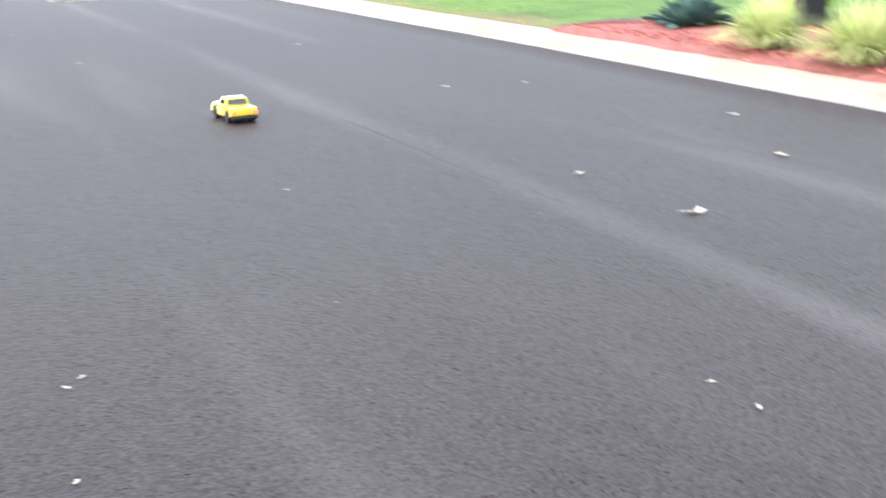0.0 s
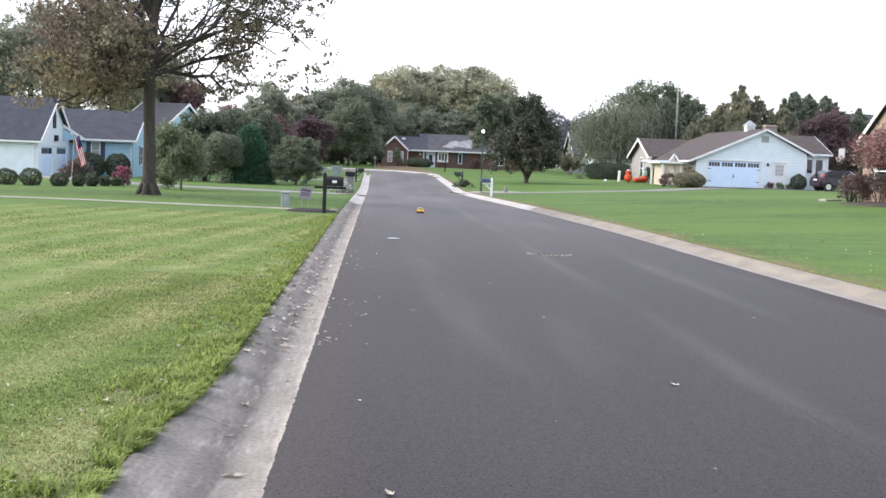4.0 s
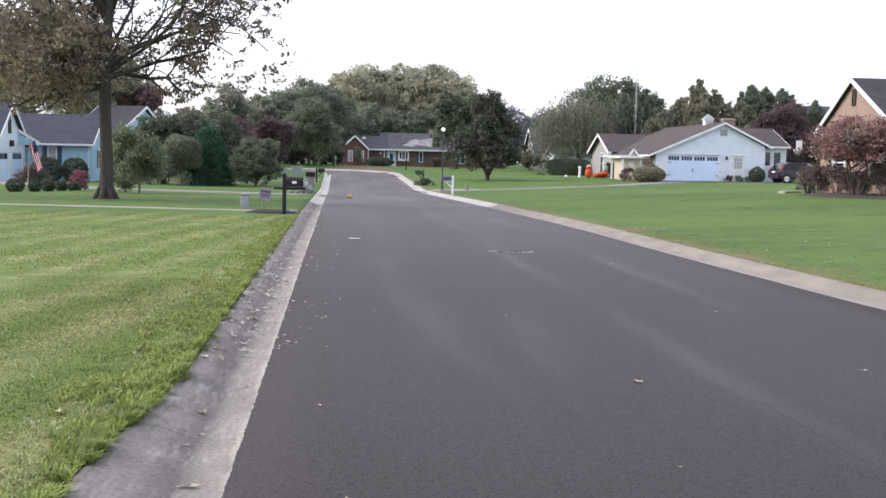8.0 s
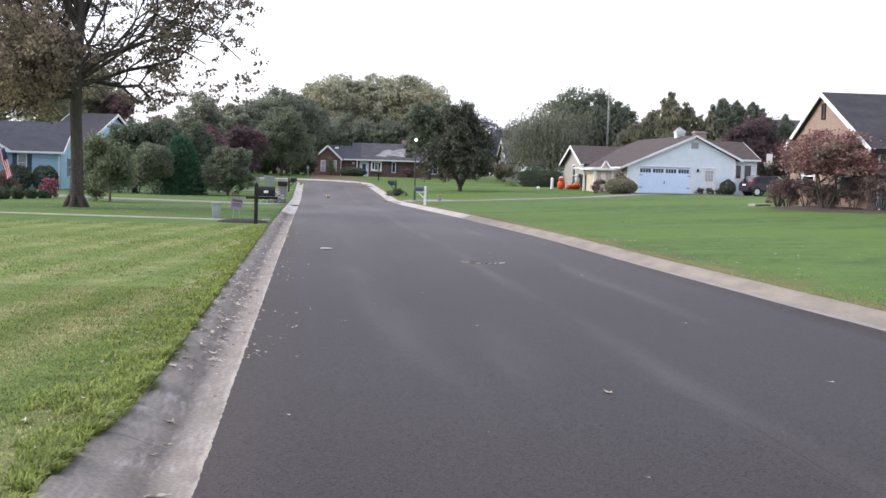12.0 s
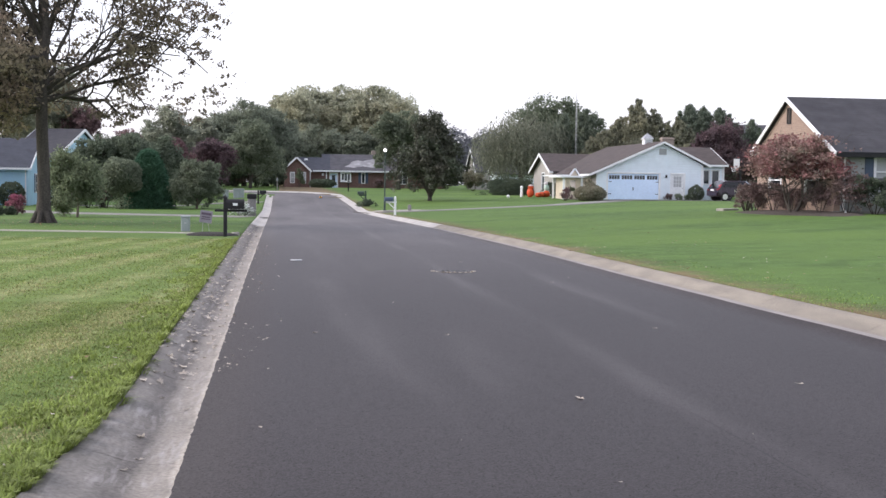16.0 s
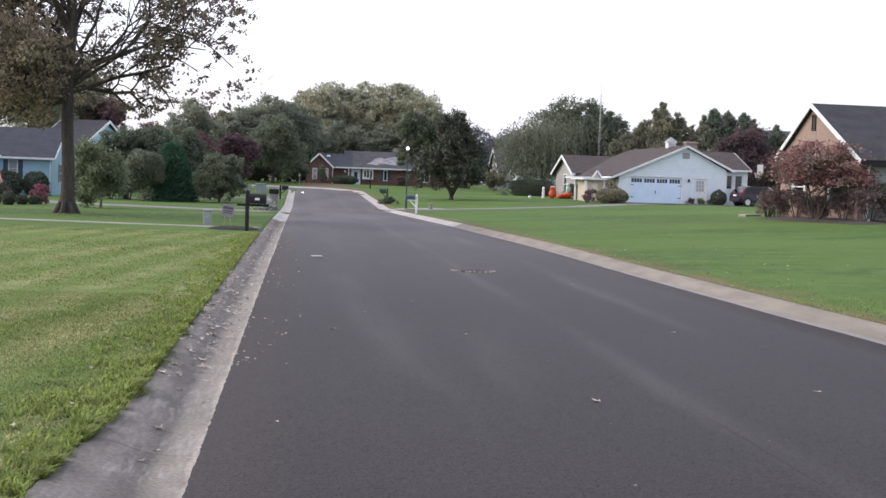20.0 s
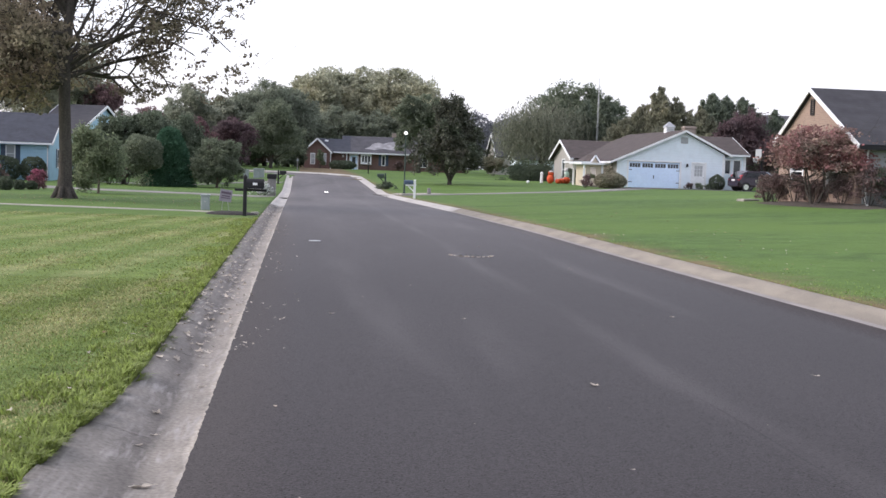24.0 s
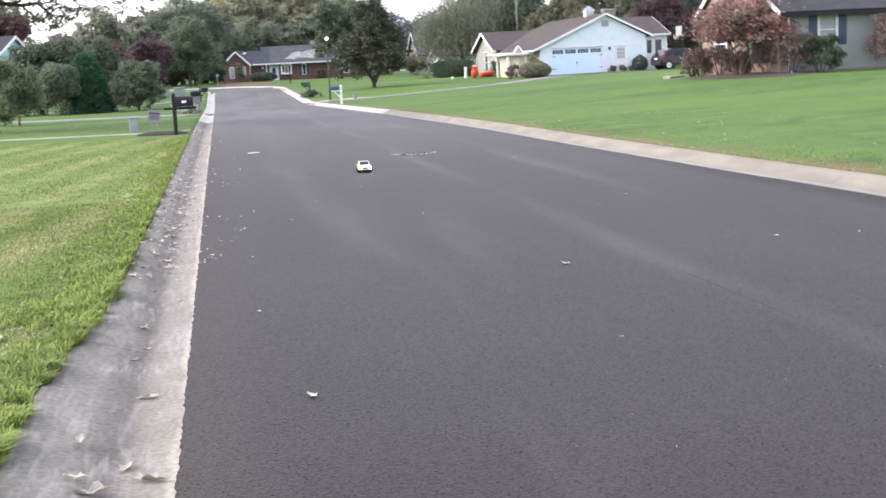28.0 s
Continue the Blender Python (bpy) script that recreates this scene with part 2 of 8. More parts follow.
def lawn_material():
    """Mown lawn: stripes along the road on its left side, mottled green with straw-coloured patches."""
    m = mat("lawn", (0.082, 0.145, 0.036), (0.058, 0.108, 0.028), 0.8, 0.85, 0.9, 55, fine=0.5, spec=0.15, stretch=(0.22, 1, 1))
    n, l, p = chain(m)
    base = p.inputs["Base Color"].links[0].from_socket
    co, sep = n.new("ShaderNodeTexCoord"), n.new("ShaderNodeSeparateXYZ")
    l.new(co.outputs["Object"], sep.inputs[0])
    # stripes
    sk = n.new("ShaderNodeMath")
    sk.operation = "MULTIPLY_ADD"
    sk.inputs[1].default_value = -0.125
    l.new(sep.outputs["Y"], sk.inputs[0])
    l.new(sep.outputs["X"], sk.inputs[2])
    wz = n.new("ShaderNodeTexNoise")
    wz.inputs["Scale"].default_value = 0.5
    l.new(co.outputs["Object"], wz.inputs["Vector"])
    wa = n.new("ShaderNodeMath")
    wa.operation = "MULTIPLY_ADD"
    wa.inputs[1].default_value = 0.9
    l.new(wz.outputs["Fac"], wa.inputs[0])
    l.new(sk.outputs[0], wa.inputs[2])
    sc, si = n.new("ShaderNodeMath"), n.new("ShaderNodeMath")
    sc.operation, si.operation = "MULTIPLY", "SINE"
    sc.inputs[1].default_value = 2 * pi / 1.15
    l.new(wa.outputs[0], sc.inputs[0])
    l.new(sc.outputs[0], si.inputs[0])
    left = n.new("ShaderNodeMapRange")
    left.inputs["From Min"].default_value, left.inputs["From Max"].default_value = 0.0, -1.0
    l.new(sep.outputs["X"], left.inputs["Value"])
    near = n.new("ShaderNodeMapRange")
    near.inputs["From Min"].default_value, near.inputs["From Max"].default_value = 36.0, 32.0
    l.new(sep.outputs["Y"], near.inputs["Value"])
    both = n.new("ShaderNodeMath")
    both.operation = "MULTIPLY"
    l.new(left.outputs[0], both.inputs[0])
    l.new(near.outputs[0], both.inputs[1])
    left = both
    pz = n.new("ShaderNodeTexNoise")
    pz.inputs["Scale"].default_value, pz.inputs["Detail"].default_value = 1.7, 6
    l.new(co.outputs["Object"], pz.inputs["Vector"])
    sr = n.new("ShaderNodeMapRange")
    sr.inputs["From Min"].default_value, sr.inputs["From Max"].default_value = -0.4, 1.0
    sr.inputs["To Min"].default_value, sr.inputs["To Max"].default_value = 0.0, 0.6
    l.new(si.outputs[0], sr.inputs["Value"])
    m1, m2 = n.new("ShaderNodeMath"), n.new("ShaderNodeMath")
    m1.operation = "MULTIPLY"
    m2.operation = "MULTIPLY"
    pr = n.new("ShaderNodeMapRange")
    pr.inputs["From Min"].default_value, pr.inputs["From Max"].default_value = 0.3, 0.62
    pr.inputs["To Min"].default_value, pr.inputs["To Max"].default_value = 0.25, 1.25
    l.new(pz.outputs["Fac"], pr.inputs["Value"])
    l.new(sr.outputs[0], m1.inputs[0])
    l.new(left.outputs[0], m1.inputs[1])
    l.new(m1.outputs[0], m2.inputs[0])
    l.new(pr.outputs[0], m2.inputs[1])
    straw = n.new("ShaderNodeMix")
    straw.data_type = "RGBA"
    straw.inputs["B"].default_value = (0.26, 0.275, 0.125, 1)
    yel = n.new("ShaderNodeMix")
    yel.data_type = "RGBA"
    yel.inputs["B"].default_value = (0.165, 0.218, 0.056, 1)
    half = n.new("ShaderNodeMath")
    half.operation = "MULTIPLY"
    half.inputs[1].default_value = 0.65
    l.new(left.outputs[0], half.inputs[0])
    l.new(half.outputs[0], yel.inputs["Factor"])
    l.new(base, yel.inputs["A"])
    l.new(yel.outputs["Result"], straw.inputs["A"])
    l.new(m2.outputs[0], straw.inputs["Factor"])
    # uneven growth over a hand's to a stride's width
    mz, mo, hv = n.new("ShaderNodeTexNoise"), n.new("ShaderNodeMapRange"), n.new("ShaderNodeHueSaturation")
    mz.inputs["Scale"].default_value, mz.inputs["Detail"].default_value, mz.inputs["Roughness"].default_value = 1.6, 8, 0.65
    l.new(co.outputs["Object"], mz.inputs["Vector"])
    mo.inputs["From Min"].default_value, mo.inputs["From Max"].default_value = 0.3, 0.7
    mo.inputs["To Min"].default_value, mo.inputs["To Max"].default_value = 0.68, 1.32
    l.new(mz.outputs["Fac"], mo.inputs["Value"])
    l.new(mo.outputs[0], hv.inputs["Value"])
    l.new(straw.outputs["Result"], hv.inputs["Color"])
    # clumps of paler and duller grass, drawn out across the right-hand lawn
    dm, dz, dr, dx = n.new("ShaderNodeMapping"), n.new("ShaderNodeTexNoise"), n.new("ShaderNodeMapRange"), n.new("ShaderNodeMix")
    dm.inputs["Scale"].default_value = (0.06, 0.17, 1)
    l.new(co.outputs["Object"], dm.inputs["Vector"])
    dz.inputs["Scale"].default_value, dz.inputs["Detail"].default_value, dz.inputs["Roughness"].default_value = 1.0, 7, 0.62
    l.new(dm.outputs[0], dz.inputs["Vector"])
    dr.inputs["From Min"].default_value, dr.inputs["From Max"].default_value = 0.42, 0.6
    dr.inputs["To Max"].default_value = 0.8
    l.new(dz.outputs["Fac"], dr.inputs["Value"])
    dx.data_type = "RGBA"
    dx.inputs["B"].default_value = (0.098, 0.165, 0.036, 1)
    l.new(dr.outputs[0], dx.inputs["Factor"])
    l.new(hv.outputs[0], dx.inputs["A"])
    # thin brown turf beside the right-hand kerb
    ed, er, ez, em, ex = n.new("ShaderNodeMath"), n.new("ShaderNodeMapRange"), n.new("ShaderNodeTexNoise"), n.new("ShaderNodeMath"), n.new("ShaderNodeMix")
    ed.operation = "MULTIPLY_ADD"
    ed.inputs[1].default_value = 0.0165
    l.new(sep.outputs["Y"], ed.inputs[0])
    l.new(sep.outputs["X"], ed.inputs[2])
    ez.inputs["Scale"].default_value, ez.inputs["Detail"].default_value, ez.inputs["Roughness"].default_value = 0.9, 8, 0.7
    l.new(co.outputs["Object"], ez.inputs["Vector"])
    em.operation = "MULTIPLY_ADD"
    em.inputs[1].default_value = -3.2
    l.new(ez.outputs["Fac"], em.inputs[0])
    l.new(ed.outputs[0], em.inputs[2])
    er.inputs["From Min"].default_value, er.inputs["From Max"].default_value = 6.55, 5.55
    er.inputs["To Max"].default_value = 0.95
    l.new(em.outputs[0], er.inputs["Value"])
    side, sm2 = n.new("ShaderNodeMath"), n.new("ShaderNodeMath")
    side.operation, sm2.operation = "GREATER_THAN", "MULTIPLY"
    side.inputs[1].default_value = 0.0
    l.new(sep.outputs["X"], side.inputs[0])
    l.new(side.outputs[0], sm2.inputs[0])
    l.new(er.outputs[0], sm2.inputs[1])
    ex.data_type = "RGBA"
    ex.inputs["B"].default_value = (0.15, 0.114, 0.068, 1)
    l.new(sm2.outputs[0], ex.inputs["Factor"])
    l.new(dx.outputs["Result"], ex.inputs["A"])
    l.new(ex.outputs["Result"], p.inputs["Base Color"])
    return m


ASPHALT, LAWN = asphalt_material(), lawn_material()
CONCRETE = mat("kerb_concrete", (0.272, 0.25, 0.222), (0.222, 0.205, 0.183), 2.2, 0.9, 0.25, 34, fine=0.22, vary=0.04, spec=0.3)


def gutter_tones(m):
    """Across the gutter: a pale raw edge by the asphalt, a sandy pan, a dark dirty flow line and a grey worn roll."""
    n, l, p = chain(m)
    base = p.inputs["Base Color"].links[0].from_socket
    co, sep = n.new("ShaderNodeTexCoord"), n.new("ShaderNodeSeparateXYZ")
    l.new(co.outputs["Object"], sep.inputs[0])
    x = sep.outputs["X"]
    for scale, amount in (((1.2, 0.55, 1), 0.16), ((9, 2.5, 4), 0.07)):
        mp, nz, ad, of = n.new("ShaderNodeMapping"), n.new("ShaderNodeTexNoise"), n.new("ShaderNodeMath"), n.new("ShaderNodeMath")
        mp.inputs["Scale"].default_value = scale
        l.new(co.outputs["Object"], mp.inputs["Vector"])
        nz.inputs["Scale"].default_value, nz.inputs["Detail"].default_value = 1.0, 6
        l.new(mp.outputs[0], nz.inputs["Vector"])
        of.operation, ad.operation = "SUBTRACT", "MULTIPLY_ADD"
        of.inputs[1].default_value, ad.inputs[1].default_value = 0.5, amount
        l.new(nz.outputs["Fac"], of.inputs[0])
        l.new(of.outputs[0], ad.inputs[0])
        l.new(x, ad.inputs[2])
        x = ad.outputs[0]
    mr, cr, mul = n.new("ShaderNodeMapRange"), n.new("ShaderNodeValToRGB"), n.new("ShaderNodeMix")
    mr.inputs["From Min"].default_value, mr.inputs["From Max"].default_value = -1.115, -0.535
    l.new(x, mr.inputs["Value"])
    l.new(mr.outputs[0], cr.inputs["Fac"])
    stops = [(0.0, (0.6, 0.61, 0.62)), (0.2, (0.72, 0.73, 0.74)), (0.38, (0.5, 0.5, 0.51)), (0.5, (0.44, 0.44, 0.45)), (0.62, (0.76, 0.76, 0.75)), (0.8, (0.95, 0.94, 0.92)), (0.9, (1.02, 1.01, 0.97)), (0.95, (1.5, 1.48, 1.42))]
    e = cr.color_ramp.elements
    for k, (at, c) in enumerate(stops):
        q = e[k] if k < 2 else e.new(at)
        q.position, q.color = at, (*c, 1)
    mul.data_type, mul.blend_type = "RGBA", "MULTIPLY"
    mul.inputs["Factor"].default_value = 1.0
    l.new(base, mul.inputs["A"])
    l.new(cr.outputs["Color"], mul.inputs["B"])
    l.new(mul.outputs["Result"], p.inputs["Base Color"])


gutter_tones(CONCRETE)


def scuffed(m):
    """Pale scrapes drawn out along the gutter, in patches."""
    n, l, p = chain(m)
    base = p.inputs["Base Color"].links[0].from_socket
    co, mix, mul = n.new("ShaderNodeTexCoord"), n.new("ShaderNodeMix"), n.new("ShaderNodeMath")
    fs = []
    for scale, lo, hi, det in (((24, 3.5, 12), 0.48, 0.74, 8), ((2.6, 1.3, 2), 0.4, 0.62, 6)):
        mp, nz, mr = n.new("ShaderNodeMapping"), n.new("ShaderNodeTexNoise"), n.new("ShaderNodeMapRange")
        mp.inputs["Scale"].default_value = scale
        l.new(co.outputs["Object"], mp.inputs["Vector"])
        nz.inputs["Scale"].default_value, nz.inputs["Detail"].default_value = 1.0, det
        l.new(mp.outputs[0], nz.inputs["Vector"])
        mr.inputs["From Min"].default_value, mr.inputs["From Max"].default_value = lo, hi
        l.new(nz.outputs["Fac"], mr.inputs["Value"])
        fs.append(mr.outputs[0])
    mul.operation = "MULTIPLY"
    l.new(fs[0], mul.inputs[0])
    l.new(fs[1], mul.inputs[1])
    half = n.new("ShaderNodeMath")
    half.operation = "MULTIPLY"
    half.inputs[1].default_value = 0.7
    l.new(mul.outputs[0], half.inputs[0])
    mix.data_type = "RGBA"
    mix.inputs["B"].default_value = (0.36, 0.345, 0.33, 1)
    l.new(half.outputs[0], mix.inputs["Factor"])
    l.new(base, mix.inputs["A"])
    l.new(mix.outputs["Result"], p.inputs["Base Color"])


scuffed(CONCRETE)
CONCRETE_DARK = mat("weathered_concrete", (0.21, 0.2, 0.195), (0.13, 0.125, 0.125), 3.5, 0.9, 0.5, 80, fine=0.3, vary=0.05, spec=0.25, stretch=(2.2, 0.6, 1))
CONCRETE_TAN = mat("sandy_concrete", (0.258, 0.232, 0.186), (0.19, 0.17, 0.14), 3.0, 0.85, 0.3, 90, fine=0.22, vary=0.02, spec=0.3, stretch=(1, 0.35, 1))
# foot strip of the right kerb: its shade is put into a greyer colour
CONCRETE_PAN = mat("shade_toned_pan", (0.24, 0.224, 0.212), (0.18, 0.168, 0.162), 3.0, 0.8, 0.25, 90, fine=0.2, spec=0.35, stretch=(1, 0.3, 1))
# paler concrete for the sections of both kerbs beyond 46 m
CONCRETE_PALE = mat("far_pale_concrete", (0.4, 0.385, 0.36), (0.32, 0.31, 0.29), 1.5, 0.85, 0.2, 60, fine=0.15, vary=0.06, spec=0.3)
DRIVE = mat("driveway", (0.21, 0.205, 0.19), (0.165, 0.16, 0.15), 1.2, 0.9, 0.2, 60, fine=0.15)
PALEDRIVE = mat("pale_concrete_apron", (0.34, 0.32, 0.285), (0.26, 0.245, 0.22), 1.2, 0.9, 0.2, 60, fine=0.15)
DARKDRIVE = mat("blacktop_drive", (0.07, 0.068, 0.07), (0.1, 0.095, 0.095), 1.2, 0.9, 0.2, 60, fine=0.15)
BLADE = mat("grass_blade", (0.21, 0.262, 0.074), (0.138, 0.182, 0.05), 2.5, 0.6, vary=0.4, island=True, translucent=0.35, spec=0.3)
DEEPBLADE = mat("deep_green_grass", (0.2, 0.29, 0.08), (0.15, 0.22, 0.06), 2.0, 0.6, vary=0.35, island=True, translucent=0.35, spec=0.3)
LUSH = mat("lush_grass", (0.26, 0.33, 0.085), (0.17, 0.22, 0.055), 3.0, 0.6, vary=0.45, island=True, translucent=0.35, spec=0.25)
DRYBLADE = mat("dry_grass", (0.36, 0.355, 0.165), (0.28, 0.275, 0.125), 2.5, 0.8, vary=0.35, island=True, translucent=0.2, spec=0.2)
THATCH = mat("dead_grass", (0.2, 0.16, 0.085), (0.13, 0.105, 0.055), 2.5, 0.9, vary=0.35, island=True, spec=0.2)
BARK = mat("bark", (0.08, 0.072, 0.062), (0.054, 0.049, 0.043), 7, 0.95, 0.9, 22, fine=0.3, stretch=(1, 1, 0.2), spec=0.15)
PALEBARK = mat("pale_bark", (0.2, 0.17, 0.14), (0.13, 0.11, 0.09), 7, 0.95, 0.6, 22, fine=0.3, stretch=(1, 1, 0.2), spec=0.15)


def leafy(name, a, b, vary=0.4, scale=0.7, tr=0.55, k=2.35):
    # tones raised and blued: haze and sky glare go into the leaf colour
    a, b = ((c[0] * k * 1.05, c[1] * k, c[2] * k * 1.32) for c in (a, b))
    return mat(name, a, b, scale, 0.7, vary=vary, island=True, translucent=tr, spec=0.1)


OAKGOLD = leafy("turning_oak_leaf", (0.105, 0.1, 0.042), (0.085, 0.068, 0.038), 0.35, 0.4, 0.5)
OAKLEAF = leafy("oak_leaf", (0.084, 0.08, 0.042), (0.074, 0.06, 0.038), 0.3, 0.45, 0.5)
GREENLEAF = leafy("green_leaf", (0.094, 0.118, 0.056), (0.07, 0.094, 0.046), 0.35, 0.3)
YELLOWLEAF = leafy("turning_leaf", (0.18, 0.185, 0.1), (0.13, 0.15, 0.088), 0.3, 0.13, 0.6)
# olive and conifer leaves are lifted further for haze on farther trees
OLIVELEAF = leafy("olive_leaf", (0.13, 0.143, 0.082), (0.102, 0.118, 0.07), 0.28, 0.3, 0.6)
DUSKLEAF = leafy("dusky_leaf", (0.078, 0.095, 0.05), (0.062, 0.078, 0.042), 0.25, 0.3, 0.6)
DARKLEAF = mat("magnolia_leaf", (0.07, 0.086, 0.056), (0.078, 0.076, 0.056), 0.6, 0.42, vary=0.4, island=True, translucent=0.2, spec=0.22)
PINELEAF = leafy("conifer_leaf", (0.082, 0.1, 0.056), (0.068, 0.086, 0.05), 0.3, 0.4, 0.5)
ARBORLEAF = leafy("arborvitae_leaf", (0.032, 0.07, 0.032), (0.024, 0.054, 0.026), 0.3, 0.5, 0.25)
CYPRESSLEAF = leafy("cypress_leaf", (0.115, 0.118, 0.06), (0.082, 0.09, 0.05), 0.28, 0.35, 0.35)
WILLOWLEAF = leafy("willow_leaf", (0.09, 0.1, 0.056), (0.068, 0.078, 0.044), 0.28, 0.35)
BURGUNDY = leafy("burgundy_leaf", (0.062, 0.043, 0.035), (0.05, 0.041, 0.033), 0.3, 0.4)
WINELEAF = leafy("wine_red_leaf", (0.085, 0.05, 0.04), (0.066, 0.046, 0.036), 0.3, 0.5)
REDLEAF = leafy("dogwood_leaf", (0.145, 0.066, 0.052), (0.12, 0.108, 0.066), 0.4, 0.9, 0.35, 1.9)
BROWNLEAF = leafy("brown_leaf", (0.105, 0.072, 0.055), (0.085, 0.064, 0.048), 0.4, 0.4)
SAPLEAF = leafy("sapling_leaf", (0.08, 0.1, 0.046), (0.058, 0.076, 0.036), 0.35, 0.5, 0.5)
DARKPINE = leafy("dark_evergreen_leaf", (0.066, 0.084, 0.044), (0.05, 0.064, 0.035), 0.45, 0.6, 0.4)
# for trees past 150 m: distance haze is put into the leaf colour
MISTLEAF = leafy("mist_paled_leaf", (0.096, 0.114, 0.064), (0.08, 0.096, 0.056), 0.25, 0.3, 0.6)
# most distant leaves, with the haze mixed into their tone
HAZELEAF = leafy("haze_tinted_leaf", (0.1, 0.108, 0.088), (0.08, 0.088, 0.075), 0.2, 0.05)
SHRUBLEAF = leafy("shrub_leaf", (0.047, 0.06, 0.031), (0.034, 0.046, 0.025), 0.35, 0.9, 0.3)
REDSHRUB = leafy("red_shrub_leaf", (0.08, 0.058, 0.042), (0.066, 0.056, 0.038), 0.4, 0.9, 0.25)
PINKLEAF = leafy("pink_flower_leaf", (0.15, 0.055, 0.06), (0.06, 0.045, 0.03), 0.5, 1.6, 0.2)
TANSHRUB = leafy("grassy_shrub", (0.105, 0.1, 0.055), (0.072, 0.078, 0.04), 0.25, 0.9, 0.3)
VARIEGATED = leafy("variegated_blade", (0.33, 0.35, 0.13), (0.18, 0.25, 0.06), 0.35, 3.0, 0.3, 1.6)
HOSTALEAF = leafy("blue_green_leaf", (0.05, 0.09, 0.06), (0.034, 0.066, 0.043), 0.35, 3.0, 0.15, 1.5)
MULCH = mat("red_mulch", (0.27, 0.09, 0.075), (0.16, 0.048, 0.04), 9, 0.9, 0.9, 40, fine=0.4)
CHIP = leafy("mulch_chip", (0.22, 0.07, 0.045), (0.13, 0.038, 0.027), 0.45, 3.0, 0.0, 1.6)
DARKMULCH = mat("dark_mulch", (0.075, 0.06, 0.048), (0.045, 0.038, 0.03), 7, 0.95, 0.8, 40, fine=0.35)
BLACKMULCH = mat("black_mulch", (0.03, 0.026, 0.024), (0.018, 0.016, 0.015), 7, 0.95, 0.8, 40, fine=0.35)
LITTER = leafy("dry_leaf", (0.21, 0.16, 0.075), (0.13, 0.09, 0.04), 0.4, 2.0, 0.1, 1.6)
PALELITTER = leafy("pale_leaf", (0.36, 0.345, 0.225), (0.24, 0.222, 0.14), 0.25, 9.0, 0.1, 1.35)
CURLED = mat("curled_leaf", (0.44, 0.405, 0.35), (0.26, 0.23, 0.19), 22, 0.8, vary=0.2, spec=0.2)
TAR = mat("tar", (0.012, 0.011, 0.012), (0.02, 0.018, 0.019), 5, 0.7, 0.4, 60)

WHITE = mat("white_paint", (0.78, 0.8, 0.8), (0.7, 0.72, 0.73), 1.3, 0.5, fine=0.05, bscale=8)
SIDING = courses("white_siding", (0.76, 0.84, 0.9), (0.71, 0.8, 0.86), 0.2, 0.02, 0.5, 0.05)
BLUESIDING = courses("blue_siding", (0.4, 0.63, 0.77), (0.35, 0.56, 0.7), 0.2, 0.02, 0.5, 0.05)
PALESIDING = courses("pale_green_siding", (0.34, 0.365, 0.36), (0.3, 0.32, 0.315), 0.2, 0.02, 0.5, 0.05)
# porch cream has warm sunlight in its colour; plain cream is greyed by shade
PORCHCREAM = courses("sunlit_cream_siding", (0.68, 0.6, 0.47), (0.62, 0.55, 0.43), 0.2, 0.02, 0.55, 0.05)
CREAM = courses("cream_siding", (0.4, 0.385, 0.36), (0.36, 0.345, 0.325), 0.2, 0.02, 0.55, 0.05)
TANWALL = brickwork("tan_brick", (0.31, 0.22, 0.17), (0.265, 0.188, 0.145), (0.32, 0.255, 0.21))
BRICK = brickwork("red_brick", (0.15, 0.08, 0.064), (0.118, 0.064, 0.053), (0.2, 0.15, 0.13))
SHINGLE_BROWN = courses("brown_shingles", (0.076, 0.062, 0.058), (0.056, 0.047, 0.045), 0.1, 0.012, 0.95, 0.2)
SHINGLE_GREY = courses("grey_shingles", (0.078, 0.078, 0.088), (0.055, 0.055, 0.062), 0.1, 0.012, 0.9, 0.2)
SHINGLE_BLUE = courses("blue_grey_shingles", (0.05, 0.056, 0.072), (0.038, 0.043, 0.056), 0.1, 0.012, 0.9, 0.2)
SHINGLE_DARK = courses("charcoal_shingles", (0.05, 0.05, 0.056), (0.036, 0.036, 0.042), 0.1, 0.012, 0.9, 0.2)
SHINGLE_PATCH = courses("pale_worn_shingles", (0.33, 0.33, 0.34), (0.16, 0.16, 0.17), 0.1, 0.012, 0.8, 0.3)
GARAGE = mat("garage_door_paint", (0.64, 0.78, 0.95), (0.6, 0.74, 0.92), 0.8, 0.45, fine=0.04, bscale=5)
SHUTTER = mat("blue_shutter_paint", (0.06, 0.09, 0.14), (0.045, 0.07, 0.11), 2, 0.5)
GLASS = mat("window_glass", (0.022, 0.028, 0.034), (0.035, 0.04, 0.045), 0.8, 0.06, spec=0.8)
BLIND = mat("blind", (0.4, 0.42, 0.42), (0.34, 0.36, 0.37), 1.0, 0.7)
CHIMNEY = brickwork("chimney_brick", (0.3, 0.24, 0.2), (0.25, 0.2, 0.17), (0.3, 0.27, 0.24))
BLACK = mat("black_paint", (0.013, 0.013, 0.015), (0.019, 0.019, 0.021), 4, 0.55, 0.1, 60, spec=0.25)
DARKGREEN = mat("dark_green_paint", (0.02, 0.04, 0.03), (0.03, 0.05, 0.04), 4, 0.5)
GREYPLASTIC = mat("grey_green_box", (0.27, 0.31, 0.3), (0.22, 0.255, 0.25), 3, 0.7)
GREYSTONE = mat("grey_stone", (0.25, 0.24, 0.23), (0.17, 0.165, 0.16), 6, 0.9, 0.6, 30, fine=0.2)
SIGNFACE = mat("sign_face", (0.24, 0.225, 0.25), (0.2, 0.185, 0.21), 5, 0.7)
